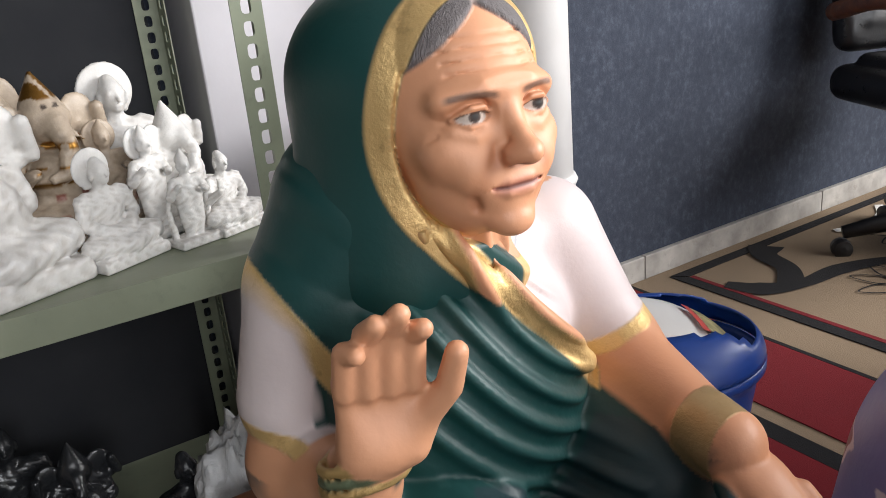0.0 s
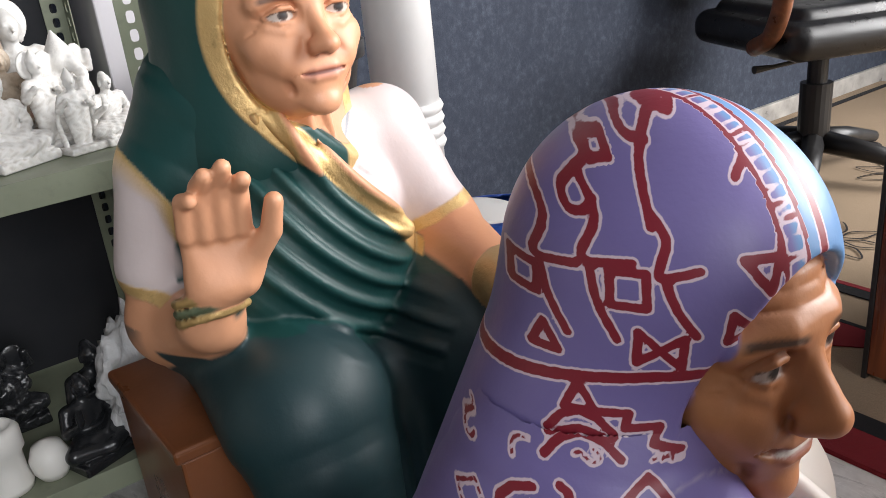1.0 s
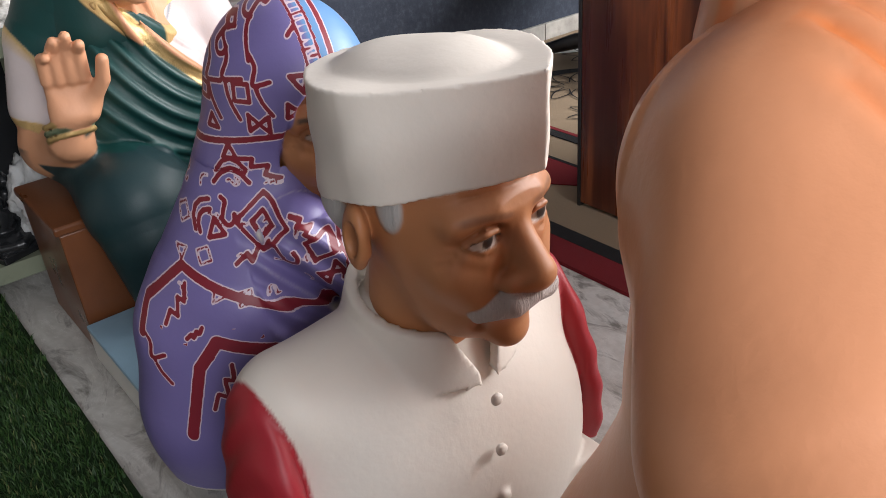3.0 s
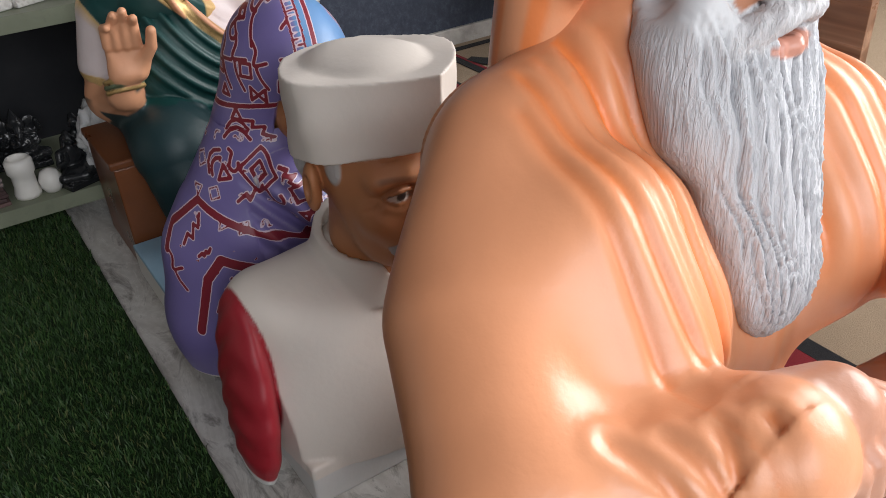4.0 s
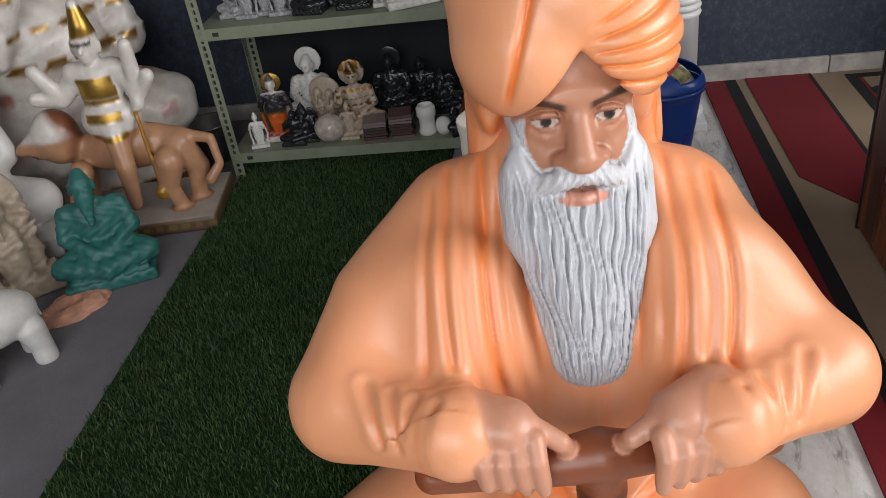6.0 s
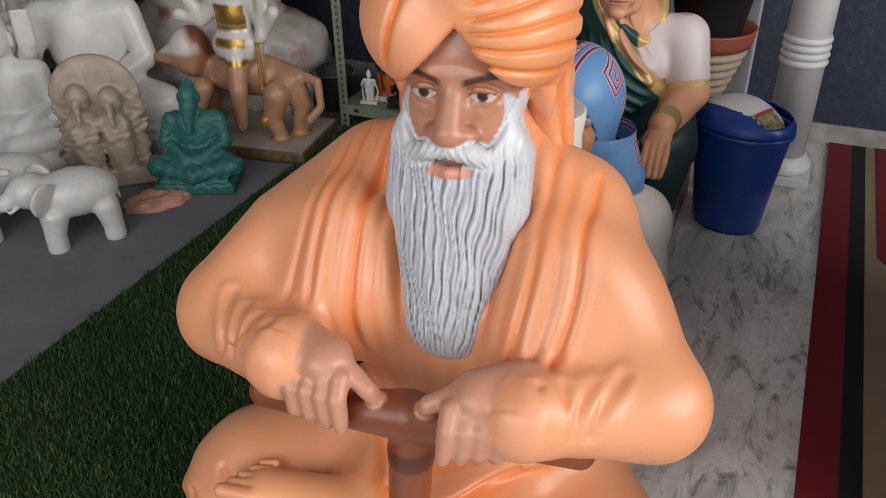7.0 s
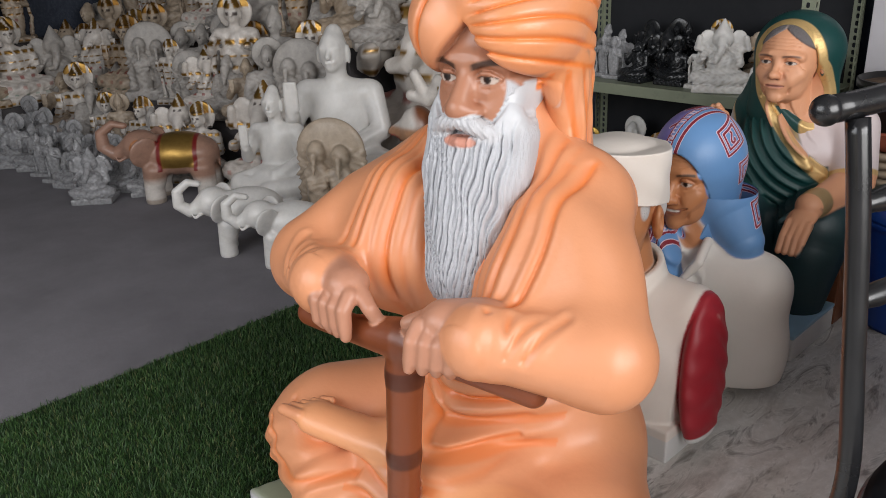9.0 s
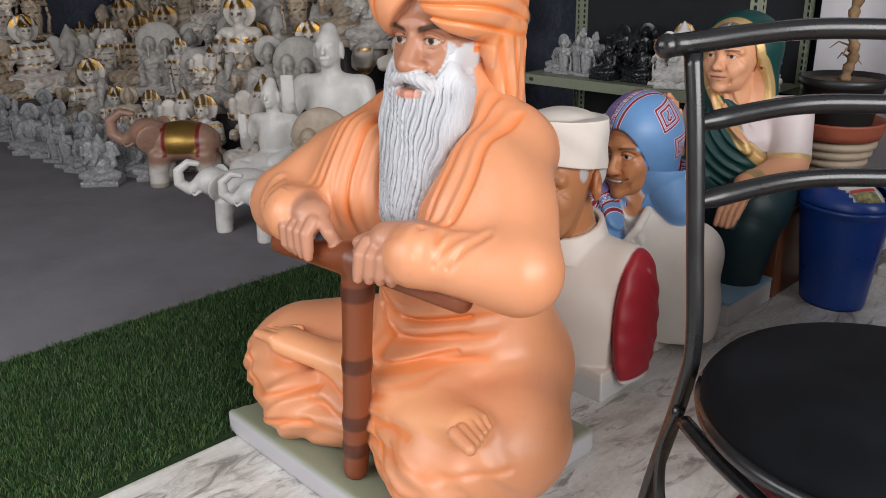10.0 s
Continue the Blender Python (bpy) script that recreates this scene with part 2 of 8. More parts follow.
def statue_paint(name, rough=0.38, coat=0.0, cloud=0.08, cracks=0.0, pattern=None):
    """Hand-painted plaster: colours from the modelled paint layers, gilding, combed hair relief."""
    k = Mat(name, rough, 0, coat)
    col = k.attr("paint")[0]
    big, small = k.noise(7, 5, 0.6), k.noise(90, 4)
    col = k.mix(1.0, col, k.ramp(big, [(0.25, (1 - cloud,) * 3), (0.75, (1 + 0,) * 3)]), "MULTIPLY")
    if pattern:
        d = k.attr("motif")[2]
        wob = k.math("ADD", d, k.span(k.noise(130, 2), 0.3, 0.7, -0.0004, 0.0004))
        line, core = pattern
        col = k.mix(k.span(wob, 0.0038, 0.0044, 1, 0), col, line)
        col = k.mix(k.span(wob, 0.0022, 0.0027, 1, 0), col, core)
    gilt = k.attr("gilt")[2]
    k.link(k.math("MULTIPLY", gilt, 0.6), k.b.inputs["Metallic"])
    flake = k.noise(45, 5, 0.7)
    col = k.mix(k.math("MULTIPLY", gilt, k.span(flake, 0.55, 0.75, 0, 0.7)), col, (0.40, 0.25, 0.10))
    k.colour(col)
    k.rough(k.math("ADD", k.span(big, 0.3, 0.7, rough - 0.06, rough + 0.1), k.math("MULTIPLY", k.attr("strand")[2], 0.2)))
    comb = k.noise(1.0, 4, 0.65, k.coord((230, 230, 11)), 0.9)
    height = k.math("ADD", k.math("MULTIPLY", small, 0.12), k.math("MULTIPLY", comb, k.attr("strand")[2]))
    height = k.math("ADD", height, k.math("MULTIPLY", k.math("MULTIPLY", flake, gilt), 0.5))
    k.bump(height, 0.8, 0.0045)
    return k.m


M_STATUE = statue_paint("painted_statue", 0.46)
M_ORANGE = statue_paint("painted_orange_statue", 0.36)
M_SCARF = statue_paint("painted_patterned_statue", 0.42, pattern=((0.66, 0.53, 0.60), (0.22, 0.014, 0.028)))
M_WHITE_PLASTER = plain("white_plaster", (0.72, 0.70, 0.66), 0.45, vary=0.06)


def marble_floor():
    k = Mat("marble_floor", 0.25)
    v = k.coord((1, 1, 1), "Generated")
    v = k.coord((1.0, 0.32, 1))
    a, b = k.noise(5.5, 7, 0.65, v, 1.2), k.noise(15, 6, 0.7, v, 2.0)
    col = k.ramp(a, [(0.30, (0.34, 0.315, 0.285)), (0.48, (0.62, 0.60, 0.565)), (0.62, (0.74, 0.73, 0.70)), (0.8, (0.58, 0.555, 0.52))])
    col = k.mix(k.span(b, 0.51, 0.66, 0, 0.8), col, (0.14, 0.125, 0.11))
    col = k.mix(k.span(k.noise(60, 3), 0.4, 0.7, 0, 0.15), col, (0.25, 0.23, 0.2))
    k.colour(col).rough(k.span(b, 0.3, 0.7, 0.16, 0.38)).bump(k.noise(150, 3), 0.06, 0.001)
    return k.m


def carpet(name, c, scale=420.0, vary=0.25, dirt=0.3):
    k = Mat(name, 0.95)
    fib, big = k.noise(scale, 3, 0.7), k.noise(3.5, 6, 0.65)
    lo, hi = tuple(v * (1 - vary) for v in c), tuple(v * (1 + vary) for v in c)
    col = k.ramp(fib, [(0.3, lo), (0.7, hi)])
    col = k.mix(k.span(big, 0.35, 0.7, 0, dirt), col, tuple(v * 0.6 for v in c))
    k.colour(col).bump(fib, 0.6, 0.003)
    k.b.inputs["Sheen Weight"].default_value = 0.04
    k.b.inputs["Specular IOR Level"].default_value = 0.12
    return k.m


def felt_wall():
    k = Mat("blue_grey_felt", 0.95)
    v = k.coord((1, 1, 0.8))
    a, b, c = k.noise(55, 6, 0.75, v), k.noise(6, 6, 0.7, v), k.noise(330, 3)
    col = k.ramp(a, [(0.28, (0.030, 0.036, 0.052)), (0.52, (0.046, 0.054, 0.074)), (0.74, (0.082, 0.093, 0.120))])
    col = k.mix(k.span(b, 0.4, 0.7, 0, 0.5), col, (0.04, 0.047, 0.064))
    k.colour(col).bump(k.math("ADD", c, a), 0.35, 0.003)
    k.b.inputs["Specular IOR Level"].default_value = 0.15
    return k.m


def laminate(name, dark, light, axis=2):
    """Streaked wood-look board."""
    k = Mat(name, 0.3)
    sc = [26.0, 26.0, 26.0]
    sc[axis] = 0.9
    v = k.coord(tuple(sc))
    w = k.coord((5.0 if axis != 0 else 0.5, 5.0 if axis != 1 else 0.5, 5.0 if axis != 2 else 0.5))
    a, b = k.noise(1.0, 5, 0.6, v, 0.8), k.noise(1.6, 4, 0.6, w, 0.4)
    col = k.ramp(b, [(0.34, tuple(c * 0.45 for c in dark)), (0.48, dark), (0.6, light), (0.68, dark)])
    col = k.mix(k.span(a, 0.4, 0.75, 0, 0.65), col, tuple(c * 0.4 for c in dark))
    k.colour(col).rough(k.span(a, 0.3, 0.7, 0.22, 0.38)).bump(a, 0.08, 0.001)
    return k.m


M_MARBLE = marble_floor()
M_GREY_CARPET = carpet("grey_carpet", (0.185, 0.175, 0.19), dirt=0.6)
M_TURF_BASE = carpet("turf_backing", (0.012, 0.03, 0.008))
M_RED = carpet("red_carpet", (0.17, 0.012, 0.017))
M_BLACK_RUG = carpet("black_carpet", (0.013, 0.012, 0.013))
M_BEIGE = carpet("beige_carpet", (0.26, 0.19, 0.125))
M_FELT = felt_wall()
M_WALL = plain("white_wall_paint", (0.62, 0.60, 0.63), 0.7, vary=0.05)
M_CEIL = plain("ceiling_paint", (0.32, 0.32, 0.33), 0.9, vary=0.03)
M_SKIRTING = plain("marble_skirting", (0.36, 0.34, 0.315), 0.35, vary=0.3, scale=14, dirt=(0.16, 0.14, 0.12))
M_WOOD = laminate("red_brown_laminate", (0.10, 0.027, 0.014), (0.30, 0.09, 0.033))
M_STEEL_SHELF = plain("olive_shelf_paint", (0.20, 0.22, 0.155), 0.42, vary=0.1, dirt=(0.1, 0.1, 0.08))
M_DARK = plain("dark_void", (0.02, 0.02, 0.02), 0.6)
M_BLUE = plain("blue_plastic", (0.008, 0.045, 0.24), 0.32, vary=0.08, bump=0.03)
M_COLUMN = plain("white_column_plaster", (0.60, 0.59, 0.58), 0.4, vary=0.06)
M_BLACK_STEEL = plain("black_gloss_steel", (0.010, 0.010, 0.011), 0.27, vary=0.1, bump=0.02, coat=0.15)
M_BLACK_CLOTH = plain("black_seat_cloth", (0.006, 0.0065, 0.008), 0.85, vary=0.4, scale=6, fine=500, bump=0.4)
M_BOX = plain("brown_painted_box", (0.19, 0.066, 0.026), 0.32, vary=0.25, scale=5, dirt=(0.09, 0.03, 0.014))
M_BLACK_CLOTH.node_tree.nodes["Principled BSDF"].inputs["Specular IOR Level"].default_value = 0.08
M_BLUE_SLAB = plain("pale_blue_paint", (0.30, 0.47, 0.60), 0.5, vary=0.1)
M_TERRACOTTA = plain("terracotta", (0.30, 0.075, 0.04), 0.6, dirt=(0.1, 0.03, 0.02))
M_POT = plain("black_plastic_pot", (0.015, 0.014, 0.014), 0.42)
M_STONE = plain("tan_pedestal_paint", (0.42, 0.33, 0.24), 0.55, dirt=(0.2, 0.14, 0.09))
M_ALU = plain("aluminium_trim", (0.45, 0.46, 0.48), 0.35, metal=0.9, vary=0.06)
M_LEATHER = plain("black_leatherette", (0.010, 0.010, 0.011), 0.33, scale=30, fine=260, bump=0.4)
M_BARK = plain("dry_stem_bark", (0.20, 0.12, 0.06), 0.8, vary=0.4, scale=40, bump=0.6)
M_WHITE_PLASTIC = plain("white_plastic", (0.66, 0.65, 0.63), 0.35, vary=0.04, bump=0.03)

# ---- the room ----
X0, X1, Y0, Y1, TOP = -4.75, 3.7, -3.5, 1.50, 2.9


def slab(name, lo, hi, mat, bevel=0.0, label=""):
    return tagged(link_mesh(name, block(lo, hi, bevel), mat), label, kind="structure")


slab("floor", (0.0, Y0, -0.12), (X1, Y1 + 0.12, 0.0), M_MARBLE, label="streaked grey and white polished marble floor")
slab("floor_carpet", (X0, Y0, -0.12), (0.0, Y1 + 0.12, -0.001), M_MARBLE, label="marble floor under the carpets")
slab("floor_grey_carpet", (X0, Y0, 0.0), (-0.70, Y1, 0.006), M_GREY_CARPET, label="grey fitted carpet with worn patches")
slab("wall_north", (X0 - 0.12, Y1, 0.0), (X1 + 0.12, Y1 + 0.12, TOP), M_FELT, label="wall covered in mottled blue-grey felt")
slab("wall_west", (X0 - 0.12, Y0 - 0.12, 0.0), (X0, Y1, TOP), M_FELT, label="dark blue-grey felt wall")
# shop front on the east side: piers, sill and head round a wide opening
slab("wall_east", (X1, Y0, 0.0), (X1 + 0.12, -2.75, TOP), M_WALL)
slab("wall_east", (X1, 0.25, 0.0), (X1 + 0.12, Y1, TOP), M_FELT)
slab("wall_east", (X1, -2.75, 2.65), (X1 + 0.12, 0.25, TOP), M_WALL)
slab("wall_south", (X0, Y0 - 0.12, 0.0), (-1.35, Y0, TOP), M_WALL)
slab("wall_south", (1.75, Y0 - 0.12, 0.0), (X1 + 0.12, Y0, TOP), M_WALL)
slab("wall_south", (-1.35, Y0 - 0.12, 2.68), (1.75, Y0, TOP), M_WALL)
slab("ceiling", (X0 - 0.12, Y0 - 0.12, TOP), (X1 + 0.12, Y1 + 0.12, TOP + 0.1), M_CEIL)
# marble skirting of the back wall, in lengths
for a, b in ((0.75, 1.55), (1.554, 2.35), (2.354, 3.15), (3.154, X1 - 0.002), (-2.2, -1.45), (-1.446, -0.72), (-0.716, 0.36)):
    slab("baseboard", (a, Y1 - 0.018, 0.0), (b, Y1 - 0.001, 0.074), M_SKIRTING, 0.002, "streaked marble skirting")
# white return of the wall between shelf and column
slab("wall_panel_white", (0.40, 1.33, 0.0), (0.752, Y1 - 0.001, TOP - 0.002), M_WALL, 0.003, "plain white painted wall panel")

# red runner with black stripe and beige field
slab("carpet_red_border", (1.075, -1.6, 0.001), (1.155, 1.478, 0.010), M_RED, label="red border of a woven carpet")
slab("carpet_black_stripe", (1.155, -1.6, 0.001), (1.20, 1.478, 0.0105), M_BLACK_RUG, label="black stripe of a woven carpet")
slab("carpet_beige_field", (1.20, -1.6, 0.001), (3.6, 1.478, 0.010), M_BEIGE, label="beige field of a woven carpet")

# turf strip
slab("turf_backing", (-0.705, -2.3, 0.001), (0.10, 1.42, 0.010), M_TURF_BASE, label="backing of artificial grass")

# ---- painted statues ----
SKIN, SKIN_BROWN = (0.67, 0.325, 0.18), (0.47, 0.195, 0.082)
TEAL, GOLD, HAIR = (0.004, 0.048, 0.045), (0.74, 0.51, 0.22), (0.14, 0.125, 0.125)


def pair(f):
    """Both sides of a face."""
    for s in (-1, 1):
        f(s)


def face(c, nose=1.0, old=0.5, smile=0.0, cheeks=1.0):
    """A face that looks along -y: eye level z = 0, ear line y = 0."""
    c.add(ell((0, 0.010, 0.030), (0.074, 0.096, 0.090)), 0)
    c.add(ell((0, -0.030, -0.030), (0.062, 0.066, 0.092)), 0.03)
    c.add(ell((0, -0.043, -0.078), (0.046, 0.046, 0.040)), 0.02)
    c.add(ell((0, -0.083, -0.106), (0.018, 0.014, 0.015)), 0.018)
    c.add(tube([(0, 0.02, -0.07), (0, 0.03, -0.2)], [0.050, 0.058]), 0.02)
    c.add(tube([(-0.048, -0.072, 0.014), (-0.02, -0.088, 0.020), (0.02, -0.088, 0.020), (0.048, -0.072, 0.014)], 0.010), 0.014)

    def side(s):
        c.add(ell((s * 0.041, -0.064, -0.034), (0.021 * cheeks, 0.019, 0.021)), 0.02)
        c.sub(ell((s * 0.031, -0.100, -0.002), (0.019, 0.018, 0.0125)), 0.012)
        c.add(ball((s * 0.031, -0.0770, -0.0015), 0.0136), 0.001)
        up = [(s * a, y, z) for a, y, z in ((0.014, -0.086, -0.003), (0.023, -0.0905, 0.0060), (0.034, -0.0900, 0.0062), (0.047, -0.080, -0.002))]
        lo = [(s * a, y, z) for a, y, z in ((0.014, -0.086, -0.005), (0.024, -0.0885, -0.0098), (0.034, -0.0880, -0.0098), (0.047, -0.080, -0.003))]
        c.add(tube(up, [0.0015, 0.0030, 0.0032, 0.002]), 0.002)
        c.sub(tube([(a, y - 0.001, z + 0.0062) for a, y, z in up], [0.0008, 0.0015, 0.0015, 0.001]), 0.003)
        c.add(tube(lo, [0.0015, 0.0024, 0.0024, 0.0015]), 0.002)
        bag = [(s * a, y, z) for a, y, z in ((0.018, -0.086, -0.013), (0.030, -0.087, -0.020), (0.044, -0.079, -0.013))]
        c.add(tube(bag, 0.0035), 0.008)
        c.add(ell((s * 0.0128 * nose, -0.101, -0.0405), (0.0088 * nose, 0.0125, 0.0092)), 0.005)
        c.sub(tube([(s * (0.0225 * nose + 0.0005), -0.094, -0.031), (s * (0.0235 * nose + 0.0005), -0.092, -0.042), (s * 0.020 * nose, -0.094, -0.050)], 0.0016), 0.004)
        c.sub(ell((s * 0.007, -0.110, -0.0505), (0.0042, 0.006, 0.004)), 0.002)
        fold = [(s * a, y, z) for a, y, z in ((0.020, -0.097, -0.040), (0.028, -0.091, -0.055), (0.033 + 0.004 * smile, -0.083, -0.074), (0.031, -0.078, -0.088))]
        c.sub(tube(fold, [0.0042, 0.0052 + 0.0010 * old, 0.0048 + 0.0012 * old, 0.003]), 0.006)
        c.add(ell((s * 0.030, -0.080, -0.052), (0.014, 0.012, 0.018)), 0.016)
        # ear
        c.add(ell((s * 0.078, 0.012, -0.012), (0.010, 0.021, 0.033), rot3(12, 0, s * 22)), 0.004)
        c.sub(ell((s * 0.085, 0.008, -0.010), (0.006, 0.010, 0.017), rot3(12, 0, s * 18)), 0.005)
        c.add(tube([(s * 0.080, -0.002, -0.022), (s * 0.081, -0.001, -0.012)], 0.004), 0.003)
        if old:
            for i in range(3):
                a = 0.050 + 0.003 * i
                c.sub(tube([(s * a, -0.075 + 0.002 * i, -0.004 - 0.006 * i), (s * (a + 0.012), -0.062 + 0.002 * i, -0.001 - 0.011 * i)], [0.0014, 0.0008]), 0.003)
    pair(side)
    c.add(tube([(0, -0.086, 0.010), (0, -0.099, -0.014), (0, -0.112, -0.034)], [0.0088, 0.0098 * nose, 0.0115 * nose]), 0.011)
    c.add(ell((0, -0.1135, -0.0385), (0.0125 * nose, 0.0115, 0.0108)), 0.007)
    w = 0.028 + 0.004 * smile
    up = 0.008 * smile
    c.add(ell((0, -0.082, -0.068), (0.028, 0.014, 0.020)), 0.014)
    c.add(tube([(-w, -0.083, -0.068 + up), (-0.010, -0.0945, -0.0645), (0.010, -0.0945, -0.0645), (w, -0.083, -0.068 + up)], [0.002, 0.0045, 0.0045, 0.002]), 0.003)
    c.add(tube([(-w, -0.083, -0.070 + up), (-0.010, -0.0935, -0.0755), (0.010, -0.0935, -0.0755), (w, -0.083, -0.070 + up)], [0.002, 0.0058, 0.0058, 0.002]), 0.003)
    gap = 0.0014 + 0.002 * smile
    c.sub(tube([(-w - 0.003, -0.087, -0.0685 + up * 1.2), (-0.012, -0.0995, -0.0698), (0.012, -0.0995, -0.0698), (w + 0.003, -0.087, -0.0685 + up * 1.2)], gap), 0.0025)
    if old:
        for i in range(4):
            z = 0.036 + 0.010 * i
            c.sub(tube([(-0.042, -0.0725 + 0.0045 * i, z - 0.001), (-0.014, -0.0908 + 0.0042 * i, z + 0.002), (0.014, -0.0908 + 0.0042 * i, z + 0.001), (0.042, -0.0725 + 0.0045 * i, z - 0.002)], 0.0004), 0.004)


def face_paint(q, skin, brow=(0.10, 0.07, 0.055), lip=(0.50, 0.20, 0.15), iris=(0.030, 0.013, 0.008), teeth=0.0, thick=0.0030, slant=0.05, level=0.0205):
    x, y, z = q.x, q.y, q.z
    ax = np.abs(x)
    front = y < -0.05
    # darker brown along the creases, lids, eye bags and inner eye corners, rosy nose
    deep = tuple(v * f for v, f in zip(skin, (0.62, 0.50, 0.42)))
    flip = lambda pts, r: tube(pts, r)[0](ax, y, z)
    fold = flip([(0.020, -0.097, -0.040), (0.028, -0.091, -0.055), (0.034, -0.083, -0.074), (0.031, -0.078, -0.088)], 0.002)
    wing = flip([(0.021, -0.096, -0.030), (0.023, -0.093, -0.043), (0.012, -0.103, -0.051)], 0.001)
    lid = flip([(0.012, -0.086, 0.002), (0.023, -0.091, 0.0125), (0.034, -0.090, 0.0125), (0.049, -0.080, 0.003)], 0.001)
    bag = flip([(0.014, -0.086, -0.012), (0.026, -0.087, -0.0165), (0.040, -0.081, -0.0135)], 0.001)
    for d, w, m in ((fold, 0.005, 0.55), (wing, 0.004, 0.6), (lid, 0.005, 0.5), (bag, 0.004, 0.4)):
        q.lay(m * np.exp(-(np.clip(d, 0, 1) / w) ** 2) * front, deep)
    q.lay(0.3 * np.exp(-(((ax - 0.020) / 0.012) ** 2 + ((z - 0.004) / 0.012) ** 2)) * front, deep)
    q.lay(0.3 * smoothstep(flip([(0, -0.112, -0.040), (0.012, -0.105, -0.040)], 0.010) - 0.002, 0.01), tuple(v * f for v, f in zip(skin, (1.0, 0.80, 0.78))))
    q.lay(smoothstep(q.d(ell((0, -0.088, -0.070), (0.026, 0.014, 0.0125))), 0.004) * (y < -0.083), lip)
    q.lay(smoothstep(q.d(ell((0, -0.098, -0.0697), (0.026, 0.010, 0.0022))), 0.002), (0.16, 0.055, 0.04))
    if teeth:
        q.lay(smoothstep(q.d(ell((0, -0.092, -0.0685), (0.020, 0.012, 0.0036))), 0.002), (0.7, 0.66, 0.6))
    eye = np.sqrt((ax - 0.031) ** 2 + (y + 0.0765) ** 2 + (z + 0.0015) ** 2)
    slit = ((ax - 0.031) / 0.0142) ** 2 + ((z + 0.0028) / 0.0053) ** 2
    on = smoothstep(eye - 0.0160, 0.001) * smoothstep(slit - 1, 0.3) * front
    q.lay(on, (0.52, 0.43, 0.37))
    r = np.sqrt((ax - 0.031) ** 2 + (z + 0.0015) ** 2)
    q.lay(on * smoothstep(r - 0.0058, 0.0014), iris)
    q.lay(on * smoothstep(r - 0.0030, 0.001), (0.008, 0.006, 0.006))
    lash = np.abs(slit - 1.05)
    q.lay(0.9 * smoothstep(lash - 0.20, 0.25) * front * (z > -0.001) * (y < -0.07), (0.06, 0.03, 0.02))
    q.lay(0.45 * smoothstep(lash - 0.16, 0.25) * front * (z <= -0.001) * (y < -0.07), (0.20, 0.07, 0.04))
    zb = level - 6.5 * (ax - 0.030) ** 2 + slant * (ax - 0.03)
    q.lay(0.9 * smoothstep(np.abs(z - zb) - thick, 0.0025) * smoothstep(np.abs(ax - 0.032) - 0.020, 0.006) * front, brow)
    q.lay(0.6 * smoothstep(np.sqrt((ax - 0.007) ** 2 + (z + 0.0495) ** 2) - 0.0035, 0.002) * (y < -0.095), (0.16, 0.06, 0.04))


def placed(piece, at, s, rz=0.0, rx=0.0, ry=0.0):
    p, q, paint = piece
    m = np.array(Euler([radians(a) for a in (rx, ry, rz)]).to_matrix(), np.float32)
    return (p * np.array(s, np.float32)) @ m.T + np.array(at, np.float32), q, paint


